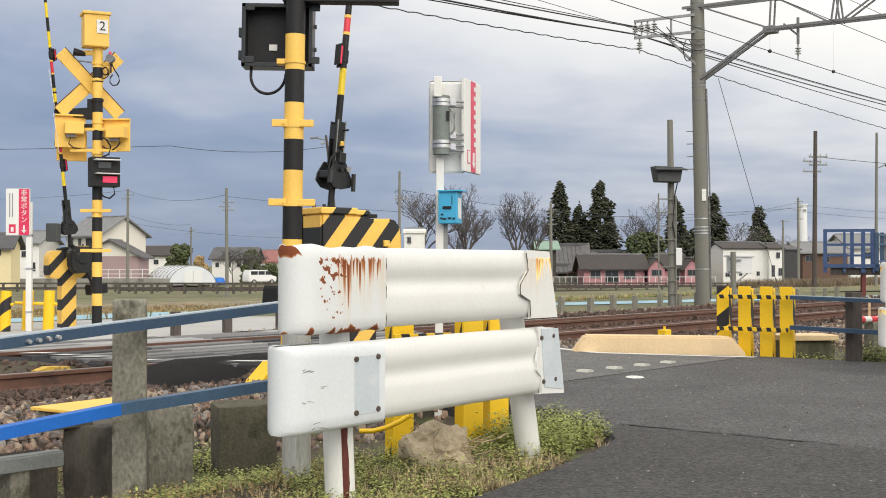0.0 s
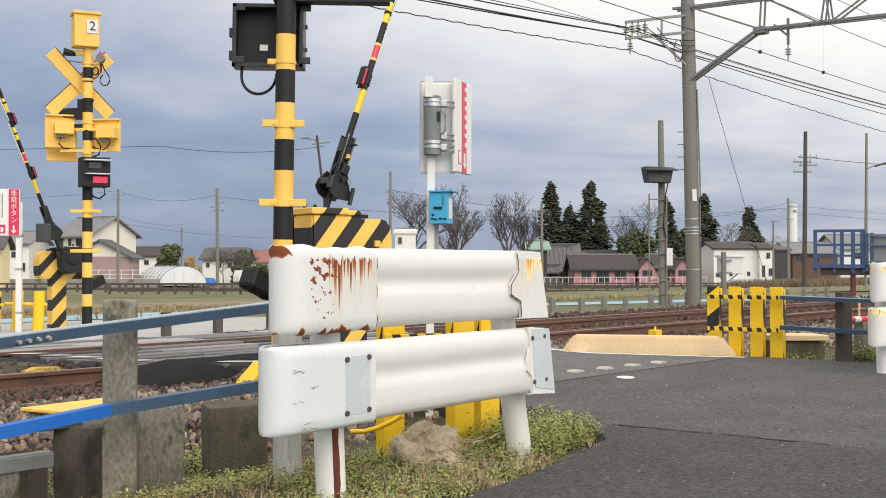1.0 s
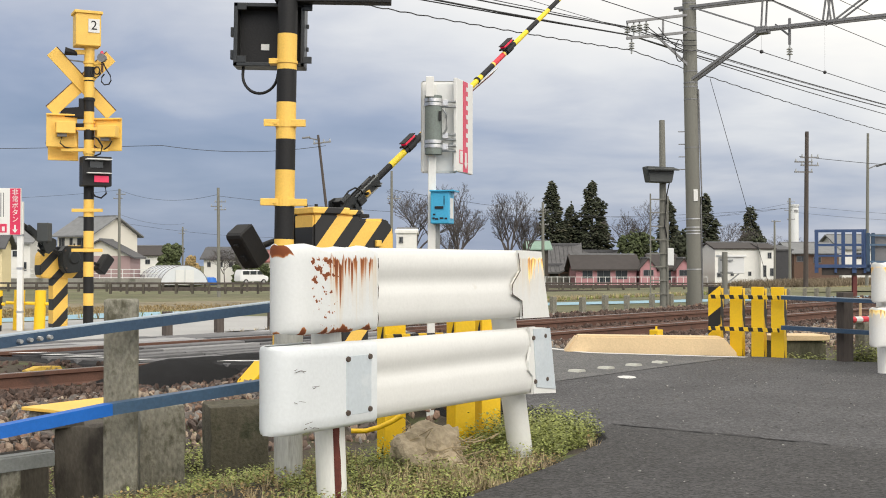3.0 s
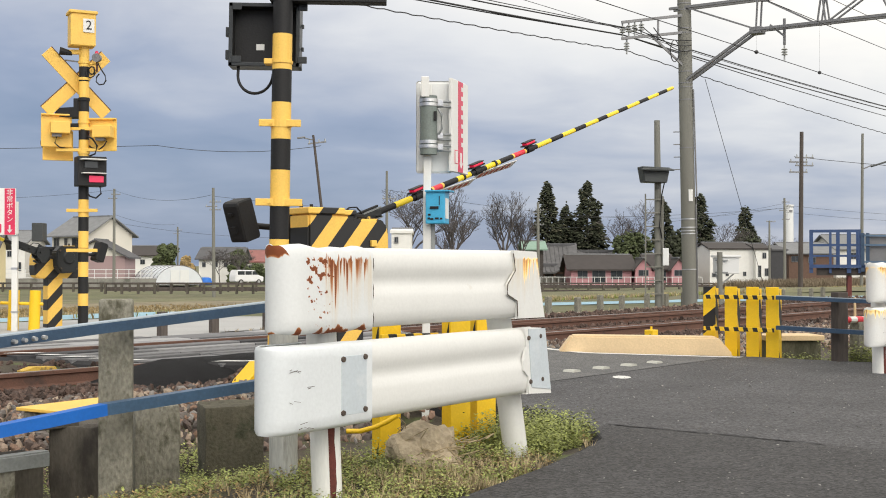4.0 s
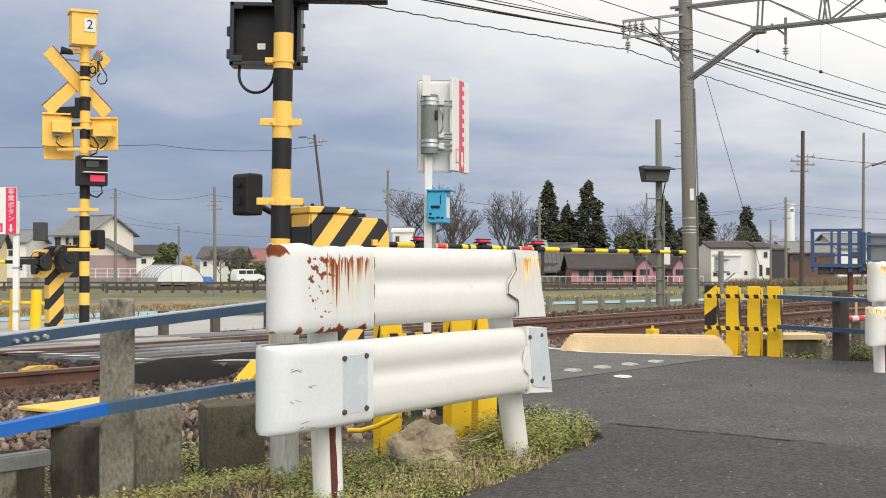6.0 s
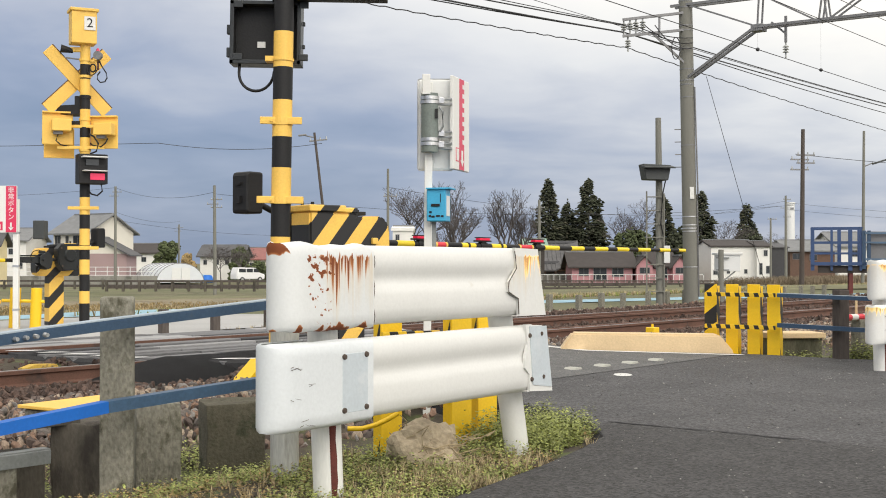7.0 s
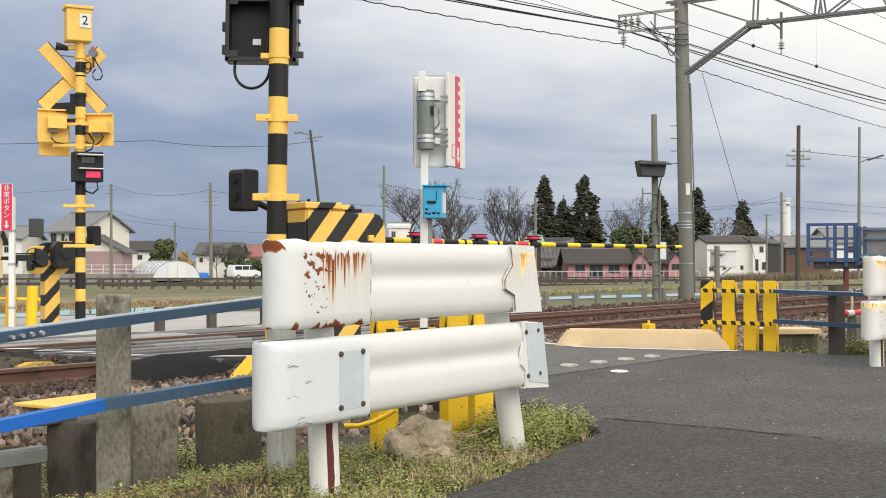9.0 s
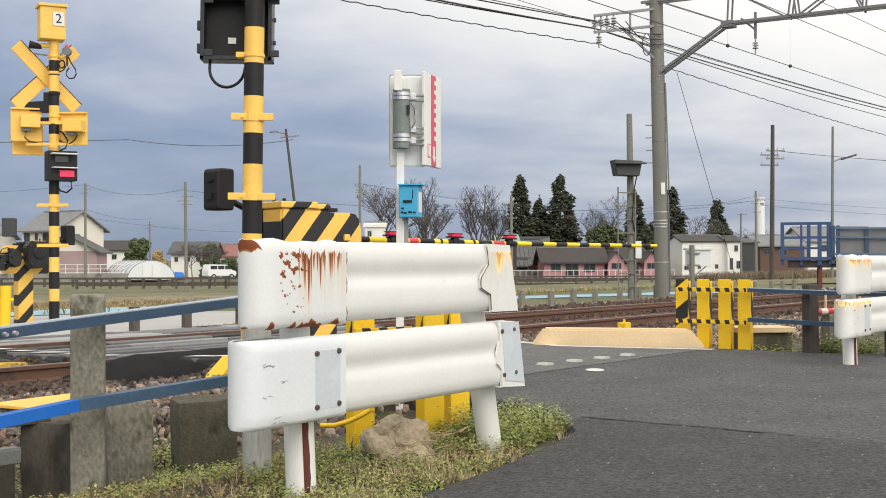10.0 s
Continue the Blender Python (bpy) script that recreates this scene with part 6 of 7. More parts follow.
part("hood", box(nb(), 0, -0.22, 0.17, 0.74, 0.25, 0.03, 0, pose(0, 0, 0, 12, 0, 0)), "lamp_dark", lp)
for x in (-0.34, 0.06):
    part("ladder_rail", steel(nb(), (x, -0.12, 0.1), (x, -0.12, 2.65 if x < 0 else 2.6), 0.03), "pole_concrete", fl)
for k in range(8):
    part("ladder_rung", steel(nb(), (-0.34, -0.12, 0.35 + 0.31 * k), (0.06, -0.12, 0.35 + 0.31 * k), 0.025), "pole_concrete", fl)
part("control_box", box(nb(), 0.12, -0.1, 1.2, 0.14, 0.14, 0.4, 0.01), "opal", fl)
part("cable", tube(nb(), [(0.1, -0.1, 1.4), (-0.02, -0.14, 1.9), (0.03, -0.13, 2.6), (0.1, -0.15, 2.95)], 0.015), "black", fl)

# ---- far side: houses, trees, poles ----


def house(x, y, z, w, d, eave, ridge, wall, roof, gable, windows, label, over=0.5, rz=0):
    """Gabled house facing the track; gable: the ridge runs away from the viewer."""
    t = thing("house", pose(x, y + d / 2, z, 0, 0, rz), label, "house", "houses across the fields")
    part("wall", box(nb(), 0, 0, eave / 2 - 0.5, w, d, eave + 1.0), wall, t)
    bm = nb()
    th = 0.18
    if gable:
        a = w / 2 + over
        k = (ridge - eave) / (w / 2)
        zl = eave - over * k
        extrude(bm, [(-a, zl), (0, ridge), (a, zl), (a, zl + th), (0, ridge + th), (-a, zl + th)], -d / 2 - over, d / 2 + over)
        part("gable_wall", extrude(nb(), [(-w / 2, eave), (w / 2, eave), (0, ridge - 0.02)], -d / 2, d / 2), wall if wall != "mauve" else "cream", t)
    else:
        a = d / 2 + over
        k = (ridge - eave) / (d / 2)
        zl = eave - over * k
        extrude(bm, [(-a, zl), (0, ridge), (a, zl), (a, zl + th), (0, ridge + th), (-a, zl + th)], -w / 2 - over, w / 2 + over, pose(0, 0, 0, 0, 0, 90))
        part("gable_wall", extrude(nb(), [(-d / 2, eave), (d / 2, eave), (0, ridge - 0.02)], -w / 2, w / 2, pose(0, 0, 0, 0, 0, 90)), wall, t)
        ro = None
    ro = part("roof", bm, roof, t)
    part("ridge_cap", box(nb(), 0, 0, ridge + th, (0.3 if gable else w + over), (d + over if gable else 0.3), 0.18), "slate", ro)
    for wx, wz, ww, wh in windows:
        wn_ = part("window", box(nb(), wx, -d / 2 - 0.02, wz, ww, 0.06, wh), "glass_dark", t)
        bm = nb()
        for q in (-1, 1):
            box(bm, wx + q * ww / 2, -d / 2 - 0.05, wz, 0.045, 0.06, wh + 0.045)
            box(bm, wx, -d / 2 - 0.05, wz + q * wh / 2, ww + 0.045, 0.06, 0.045)
        box(bm, wx, -d / 2 - 0.05, wz, 0.03, 0.05, wh)
        part("window_frame", bm, "steel_grey", wn_)
    return t


def utility_pole(x, y, z, h, r, lean, label, arms):
    t = thing("utility_pole", pose(x, y, z, 0, -lean, 0), label, "utility pole", "distant poles")
    part("shaft", rod(nb(), (0, 0, -1), (0, 0, h), r, r * 0.7, 10), "pole_concrete" if "dark" not in label else "wood_post", t, smooth=True)
    for k, a in enumerate(arms):
        arm = part("cross_arm", box(nb(), 0.15 * (-1) ** k, 0, a, 0.9, 0.07, 0.07), "steel_grey", t)
        for q in (-0.38, 0.1, 0.4):
            part("insulator", rod(nb(), (q + 0.15 * (-1) ** k, 0, a), (q + 0.15 * (-1) ** k, 0, a + 0.16), 0.04, 0.025, 6), "porcelain", arm)
    if "street lamp" in label:
        part("lamp_arm", rod(nb(), (0, 0, h - 0.25), (-0.45, 0, h - 0.1), 0.03, seg=6), "steel_grey", t)
        part("lamp_head", box(nb(), -0.6, 0, h - 0.06, 0.4, 0.16, 0.08, 0.02), "steel_grey", t)
    elif "lamp" in label:
        part("lamp_arm", rod(nb(), (0, 0, h * 0.76), (0.55, 0, h * 0.76 + 0.25), 0.035, seg=6), "steel_grey", t)
        part("lamp_head", box(nb(), 1.0, 0, 0, 0.9, 0.26, 0.1, 0.02, pose(0, 0, h * 0.76 + 0.0, 0, -18, 0)), "lamp_dark", t)
    return t


def limb_mesh(segs, sides, name):
    """Tapered sticks from (start, end, radius, end radius), as one mesh."""
    V, F = [], []
    ring = [(math.cos(k * math.tau / sides), math.sin(k * math.tau / sides)) for k in range(sides)]
    for a, b, ra, rb in segs:
        d = (b - a).normalized()
        u = d.orthogonal().normalized()
        w = d.cross(u)
        o = len(V)
        for c, s in ring:
            V.append(a + (u * c + w * s) * ra)
        for c, s in ring:
            V.append(b + (u * c + w * s) * rb)
        for k in range(sides):
            F.append((o + k, o + (k + 1) % sides, o + sides + (k + 1) % sides, o + sides + k))
    me = bpy.data.meshes.new(name)
    me.from_pydata([tuple(v) for v in V], [], F)
    return me


def bare_tree(x, y, z, h, spread, seed, label):
    rnd = random.Random(seed)
    t = thing("bare_tree", pose(x, y, z), label, "tree", "bare trees")
    wood, twig = [], []
    last = 7 if h > 7 else 6

    def grow(p, d, length, r, depth):
        n = 3
        pts = [p]
        for k in range(n):
            d = (d + Vector((rnd.uniform(-1, 1), rnd.uniform(-1, 1), rnd.uniform(-0.3, 0.7))) * 0.17).normalized()
            pts.append(pts[-1] + d * length / n)
            (wood if depth < 3 else twig).append((pts[-2], pts[-1], r * (1 - 0.35 * k / n), r * (1 - 0.35 * (k + 1) / n)))
        if depth == last:
            return
        for c in range(4 if depth == 0 else 3 if depth < 5 else 2):
            a = rnd.uniform(0, math.tau)
            w = rnd.uniform(0.4, 0.95) if depth < 4 else rnd.uniform(0.5, 1.1)
            nd = (d + Vector((math.cos(a), math.sin(a), 0.12)) * w).normalized()
            grow(pts[-1] if c < 2 or depth == 0 else pts[rnd.choice((1, 2, 2))], nd, length * rnd.uniform(0.6, 0.8), max(r * 0.6, 0.016), depth + 1)
    grow(Vector((0, 0, -0.5)), Vector((0, 0, 1)), h * 0.3, h * 0.022, 0)
    top = max(b.z for _, b, _, _ in twig)
    wide = sorted(abs(b.x) for _, b, _, _ in twig)[int(len(twig) * 0.96)]
    sc = Matrix.Diagonal((spread * 0.72 / wide, spread * 0.72 / wide, h / top))
    for name, segs, sides in (("trunk", wood, 6), ("branchwork", twig, 3)):
        me = limb_mesh([(sc @ a, sc @ b, ra, rb) for a, b, ra, rb in segs], sides, name)
        me.materials.append(M["bark"])
        ob = new(name, me)
        ob.parent = t
        if sides == 3:
            ob["kind"] = "stuff"
    return t


def clump_mesh(spots, rnd):
    base = bmesh.new()
    bmesh.ops.create_icosphere(base, subdivisions=1, radius=1)
    bv = np.array([v.co[:] for v in base.verts])
    bf = np.array([[v.index for v in f.verts] for f in base.faces])
    base.free()
    V, F = [], []
    for k, (c, r, flat_) in enumerate(spots):
        sh = bv * rnd.uniform(0.45, 1.35, (12, 1)) * np.array([r, r, r * flat_])
        V.append(sh @ np.array(Euler(rnd.uniform(-0.6, 0.6, 3)).to_matrix()) + np.array(c))
        F.append(bf + 12 * k)
    me = bpy.data.meshes.new("clumps")
    me.from_pydata(np.concatenate(V).tolist(), [], np.concatenate(F).tolist())
    return me


def crown(name, me, material, t):
    me.materials.append(M[material])
    ob = new(name, me)
    ob.parent = t
    return ob


def spray_mesh(spots, rnd):
    """Small ragged sprays of foliage: pointed eight-sided chips, drooping outwards."""
    bv = np.array([(1, 0, -0.25), (-1, 0, 0.1), (0, 0.55, 0), (0, -0.55, 0), (0.1, 0, 0.35), (0, 0, -0.4)])
    bf = np.array([(0, 2, 4), (2, 1, 4), (1, 3, 4), (3, 0, 4), (2, 0, 5), (1, 2, 5), (3, 1, 5), (0, 3, 5)])
    V, F = [], []
    for k, (c, r, a) in enumerate(spots):
        ca, sa = math.cos(a), math.sin(a)
        sh = bv * rnd.uniform(0.6, 1.4, (6, 1)) * r
        sh = np.stack([sh[:, 0] * ca - sh[:, 1] * sa, sh[:, 0] * sa + sh[:, 1] * ca, sh[:, 2]], 1)
        V.append(sh + np.array(c))
        F.append(bf + 6 * k)
    me = bpy.data.meshes.new("sprays")
    me.from_pydata(np.concatenate(V).tolist(), [], np.concatenate(F).tolist())
    return me


def conifer(x, y, z, h, w, seed, label):
    """Cedar: a straight trunk, uneven whorls of boughs in rounded masses with gaps between them."""
    rnd = np.random.RandomState(seed)
    t = thing("conifer", pose(x, y, z), label, "tree", "conifers")
    part("trunk", rod(nb(), (0, 0, -0.5), (0, 0, h * 0.97), 0.28, 0.04, 8), "bark", t)
    dark, pale = [], []
    boughs = int(h * 14)
    for k in range(boughs):
        u = (k + rnd.rand()) / boughs
        a = rnd.uniform(0, 6.283)
        lump = 0.72 + 0.5 * noise.noise((math.cos(a) * 1.1 + seed, math.sin(a) * 1.1, u * 7))
        reach = (w * 0.72 * (1 - u) ** 0.62 * min(1, 0.7 + 1.5 * u) + 0.3) * lump * rnd.uniform(0.75, 1.15)
        zc = h * (0.1 + 0.88 * u)
        for j in range(6 + int(reach * 9)):
            f = rnd.uniform(0.25, 1) ** 0.7
            b = a + rnd.normal() * 0.22
            c = (math.cos(b) * reach * f, math.sin(b) * reach * f, zc - 0.22 * reach * f * f + rnd.normal() * 0.22)
            (pale if f > 0.8 and rnd.rand() < 0.18 else dark).append((c, rnd.uniform(0.18, 0.42), b))
    crown("crown", spray_mesh(dark, rnd), "cedar", t)["kind"] = "stuff"
    crown("pale_crown", spray_mesh(pale, rnd), "cedar_pale", t)["kind"] = "stuff"
    return t


def bush(x, y, z, h, w, seed, material, label):
    rnd = np.random.RandomState(seed)
    t = thing("evergreen", pose(x, y, z), label, "tree", "evergreens")
    part("trunk", rod(nb(), (0, 0, -0.5), (0, 0, h * 0.6), 0.15, 0.05, 8), "bark", t)
    spots = []
    lobes = [(rnd.uniform(-0.33, 0.33) * w, rnd.uniform(-0.2, 0.2) * w, h * rnd.uniform(0.45, 0.8), rnd.uniform(0.2, 0.3) * min(w, h)) for _ in range(7)] + [(0, 0, h * 0.78, 0.22 * min(w, h))]
    for lx, ly, lz, lr in lobes:
        for _ in range(130):
            d = rnd.normal(size=3)
            d /= np.linalg.norm(d)
            rr = lr * rnd.uniform(0.75, 1.12)
            spots.append(((lx + d[0] * rr, ly + d[1] * rr, max(0.1, lz + d[2] * rr)), rnd.uniform(0.14, 0.34) * (0.6 + 0.05 * h), 0.8))
    for _ in range(160):
        spots.append(((rnd.uniform(-0.5, 0.5) * w, rnd.uniform(-0.2, 0.2) * w, rnd.uniform(0, 0.5) * h), rnd.uniform(0.2, 0.5), 0.8))
    crown("crown", clump_mesh(spots, rnd), material, t)["kind"] = "stuff"
    return t


M["sign_blue_roof"] = mat("faded_green_sheet_roof", (0.2, 0.3, 0.24), 0.7, var=0.15)


house(-44.2, 120, -0.23, 3.2, 2.6, 3.18, 4.29, "pale_yellow_wall", "roof", False, [(0.28, 2.56, 0.72, 0.67), (-0.67, 1.23, 0.72, 0.56)], "pale yellow two-storey house beyond the track", 0.5)
house(-51.0, 150, -0.53, 2.4, 8, 4.32, 5.71, "wall_white", "slate", False, [(-0.63, 2.92, 0.56, 0.7), (0.42, 1.36, 0.7, 1.04)], "white house with a grey roof and blue side", 0.5)
house(-42.9, 151.4, -1.05, 6.6, 7.2, 5.9, 8.05, "cream", "slate", False, [(-2.4, 4.9, 1.0, 1.1), (-0.6, 4.95, 0.5, 0.9), (1.4, 4.8, 1.6, 1.2)], "cream two-storey house with grey tiled roof", 0.6, -35)
house(-40.0, 146, -1.05, 7.0, 5, 3.15, 5.0, "mauve", "roof", True, [], "low mauve gabled wing with dark tiles", 0.6)
house(-45.4, 190, -1.21, 5.1, 8, 3.79, 5.12, "wall_white", "brown_roof", False, [(-0.93, 2.73, 0.62, 0.71), (0.62, 2.73, 0.71, 0.71)], "far white house with a brown tiled roof", 0.5)
house(-29.4, 170, -1.37, 5.7, 8, 3.31, 4.74, "wall_white", "roof", False, [(-2.13, 2.45, 0.47, 0.63), (-0.51, 2.45, 0.55, 0.63), (0.91, 2.45, 0.55, 0.63)], "white two-storey house behind bare bushes", 0.5)
house(-26.1, 185, -1.58, 6.9, 9, 3.18, 4.81, "cream", "red_roof", False, [(-1.2, 2.23, 0.69, 0.69), (0.17, 2.23, 0.69, 0.69)], "cream house with a dull red roof", 0.5)
house(-1.9, 80, 1.37, 1.3, 5, 1.75, 1.93, "wall_white", "wall_white", False, [(-0.33, 1.3, 0.22, 0.37)], "small white flat-roofed hut", 0.1)
house(21.1, 150, -1.3, 7.5, 7, 1.95, 3.55, "pink", "brown_roof", False, [(-2.3, 1.25, 1.2, 1.0), (-0.3, 1.0, 1.6, 1.5), (1.9, 1.2, 1.4, 1.1)], "long pink single-storey house with a dark roof", 0.6)
house(28.6, 150.6, -1.3, 3.2, 7, 1.95, 3.6, "pink", "brown_roof", False, [(0.1, 1.1, 1.0, 1.2)], "pink house section with a dark roof", 0.4)
house(26.15, 149, -1.3, 2.0, 5, 1.95, 3.1, "pink", "brown_roof", True, [(0.0, 1.4, 1.2, 0.7)], "pink gabled porch with a dark roof", 0.3)
house(30.5, 149, -1.3, 1.8, 5, 1.95, 3.1, "pink", "brown_roof", True, [(0.0, 1.4, 1.1, 0.7)], "pink gabled porch with a dark roof", 0.3)
house(12.8, 150, 0.44, 2.3, 6, 2.58, 3.48, "old_timber", "sign_blue_roof", False, [], "small timber shed with a green roof", 0.5)
house(37.4, 150, -0.95, 5.7, 9, 3.97, 4.74, "wall_white", "brown_roof", False, [(-2.37, 0.8, 0.42, 0.49), (-0.73, 0.94, 0.35, 0.49), (1.43, 0.94, 0.35, 0.49)], "plain white house with a flat brown roof", 0.2)
house(40.8, 149, -0.94, 1.7, 8, 3.94, 4.57, "wall_white", "brown_roof", False, [(0.21, 3.18, 0.42, 0.69), (-0.38, 1.25, 0.35, 1.38), (0.48, 1.14, 0.42, 0.9)], "white house wing with small windows", 0.2)
house(44.5, 155, -0.44, 2.0, 9, 3.38, 3.89, "dark_wall", "roof", False, [], "charcoal clad modern house", 0.2)
house(51.8, 165, -0.53, 6.1, 10, 3.22, 4.60, "timber_wall", "slate", False, [(-2.11, 2.45, 1.15, 0.77), (0.11, 2.3, 1.0, 0.77)], "brown timber house with a grey roof", 0.5)
house(64.1, 175, 0.19, 11.0, 12, 3.25, 5.28, "wall_white", "slate", False, [(-3.05, 2.23, 0.81, 0.89)], "white house with a long grey roof", 0.5)
utility_pole(-31.09, 120, -1.12, 9.64, 0.16, 0, "grey concrete utility pole in the fields", [9.08, 8.69])
utility_pole(-16.85, 95, -1.21, 8.25, 0.15, 0.5, "grey concrete utility pole in the fields", [7.14, 6.79, 6.53])
utility_pole(-35.20, 170, -1.37, 7.73, 0.15, 0, "distant grey concrete utility pole", [7.26, 6.79])
utility_pole(-2.86, 80, 0.63, 6.57, 0.11, 0, "slim utility pole behind the gate", [4.75])
utility_pole(11.53, 130, -0.81, 8.57, 0.2, 0, "grey utility pole with cross-arms", [7.73, 7.48, 6.16])
utility_pole(18.30, 60, -0.39, 8.02, 0.13, -0.6, "slender dark utility pole", [6.74, 6.52, 6.35, 6.02])
utility_pole(40.88, 140, -0.30, 9.10, 0.17, 0, "distant utility pole with cross-arms", [8.64, 7.67, 6.63])
utility_pole(33.54, 120, -0.11, 5.57, 0.12, 0, "short grey utility pole among houses", [5.46])
utility_pole(24.89, 70, 0.03, 8.61, 0.1, -0.6, "thin grey steel lamp pole", [])
utility_pole(-5.0, 60, 0.72, 6.75, 0.085, 6.6, "thin dark leaning pole with a street lamp", [6.35])
bare_tree(-1.7, 130, -0.81, 10.3, 5.4, 1, "broad bare winter tree with fine twigs")
bare_tree(2.3, 132, -0.84, 10.8, 4.0, 2, "broad bare winter tree with fine twigs")
bare_tree(2.7, 125, -0.74, 7.3, 3.5, 7, "thin leafless winter tree")
bare_tree(8.5, 135, -0.88, 10.1, 3.0, 3, "tall pruned bare winter tree")
bare_tree(10.3, 136, -0.89, 8.4, 2.3, 4, "tall pruned bare winter tree")
bare_tree(28.1, 170, -1.37, 11.7, 4.7, 5, "pale leafless tree behind the houses")
bare_tree(42.5, 180, -1.51, 9.2, 5.0, 6, "pale leafless tree behind the houses")
bare_tree(53.5, 190, -1.65, 7.5, 5.3, 8, "pale leafless bushy winter tree")
bare_tree(-23.6, 150, -1.09, 4.5, 2.5, 9, "small leafless garden tree")
bare_tree(-25.9, 150, -1.09, 4.2, 2.8, 10, "small leafless garden tree")
conifer(16.85, 175, -1.44, 14.5, 4.6, 11, "tall dark evergreen cedar tree")
conifer(22.65, 175, -1.44, 14.6, 6.2, 12, "tall dark evergreen cedar tree")
conifer(19.9, 178, -1.48, 11.4, 5.6, 13, "dark cedar between taller ones")
conifer(35.5, 185, -1.58, 12.7, 4.2, 14, "dark slender cedar tree")
conifer(38.2, 172, -1.40, 12.6, 4.4, 15, "tall dark evergreen cedar tree")
conifer(49.4, 190, -1.65, 11.8, 4.8, 16, "dark conical conifer tree")
conifer(24.6, 180, -1.51, 9.6, 4.6, 17, "dark cedar beside the temple roof")
bush(28.1, 168, -1.34, 7.6, 5.6, 21, "bush", "olive green evergreen grove")
bush(35.0, 170, -1.37, 8.1, 5.5, 22, "cedar", "dense dark evergreen grove")
bush(47.8, 186, -1.59, 7.9, 5.2, 23, "cedar", "dense dark evergreen shrubbery")
bush(-37.0, 170, -1.76, 6.2, 3.0, 24, "bush", "round green garden tree")
bush(-30.0, 150, -1.44, 4.0, 1.8, 25, "weed_red", "brownish winter garden shrub")
bush(-26.2, 166, -1.40, 5.0, 2.4, 26, "bush", "trimmed dark garden pine")
bush(20.4, 182, -1.53, 9.1, 4.4, 27, "cedar", "dark evergreen grove behind the temple")
bush(-22.6, 162, -1.44, 2.6, 2.3, 28, "bush", "low green garden hedge")

# temple with curved, sweeping tiled roofs
tp = thing("temple", pose(16.9, 165, -1.6), "old timber temple with sweeping grey tiled roofs", "temple")
part("hall", box(nb(), 0, 4, 1.2, 6.2, 6, 3.4), "old_timber", tp)
for z in (0.4, 1.6):
    part("beam", box(nb(), 0, 0.9, z, 6.4, 0.15, 0.2), "timber_wall", tp)
for x in (-2.8, -1.4, 0.0, 1.4, 2.8):
    part("column", rod(nb(), (x, 0.7, -0.5), (x, 0.7, 2.6), 0.14, seg=8), "timber_wall", tp)


def swept_roof(cx, cy, z0, w, d, rise, parent):
    bm = nb()
    n = 9
    rows = []
    for i in range(2 * n + 1):
        u = i / n - 1
        zz = z0 + rise * (1 - abs(u)) ** 1.5
        rows.append([bm.verts.new((cx + s * w / 2, cy + u * d / 2, zz + 0.35 * abs(s) ** 4 * (1 if abs(s) > 0.6 else 0))) for s in (-1, -0.6, 0, 0.6, 1)])
    for A, B in zip(rows, rows[1:]):
        for k in range(4):
            bm.faces.new((A[k], A[k + 1], B[k + 1], B[k]))
    bm.normal_update()
    bmesh.ops.solidify(bm, geom=bm.faces[:], thickness=0.2)
    ob = part("roof", bm, "temple_tile", parent, "grey tiled sweeping roof")
    part("ridge", box(nb(), cx, cy, z0 + rise + 0.1, w * 0.96, 0.4, 0.4, 0.05), "roof", ob)
    for k in range(int(w / 0.6)):
        x = cx - w / 2 + 0.3 + k * 0.6
        part("tile_roll", tube(nb(), [(x, cy - d / 2 * (1 - j / 5), z0 + rise * (j / 5) ** 1.5 + 0.06) for j in range(6)], 0.07, 5), "temple_tile", ob)


swept_roof(-0.4, 4, 2.4, 7.6, 9, 3.0, tp)
swept_roof(6.2, 5, 1.9, 5.0, 8, 2.6, tp)
part("hall", box(nb(), 6.2, 5, 0.9, 4, 5, 2.8), "old_timber", tp)
swept_roof(-1.2, -0.6, 1.7, 3.2, 3.0, 0.9, tp)
yw = thing("yard_wall", pose(14.5, 156, -1.75), "low grey stone yard wall before the temple", "wall")
for k in range(9):
    part("stone_course", box(nb(), -2.8 + 0.82 * k, 0, 0.65, 0.8, 0.4, 1.3 + 0.05 * (k % 3), 0.03), "stonewall", yw)

# greenhouse
gh = thing("greenhouse", pose(-28.8, 140, -1.25), "white film-covered tunnel greenhouse", "greenhouse")
bm = nb()
arc = [(2.7 * math.cos(math.pi * k / 14), 2.2 * math.sin(math.pi * k / 14)) for k in range(15)]
extrude(bm, [(x, z) for x, z in arc], 0, 14, pose(0, 0, 0, 0, 0, 24))
part("cover", bm, "poly", gh)
for k in range(7):
    part("hoop", tube(nb(), [pose(0, 0, 0, 0, 0, 24) @ Vector((x * 1.01, 2.2 * k, z * 1.01)) for x, z in arc], 0.04, 5), "steel_grey", gh)
for x in (-0.9, 0.2):
    part("door", box(nb(), x + 0.4, -0.06, 0.85, 1.0, 0.06, 1.7, 0, pose(0, 0, 0, 0, 0, 24)), "opal", gh)

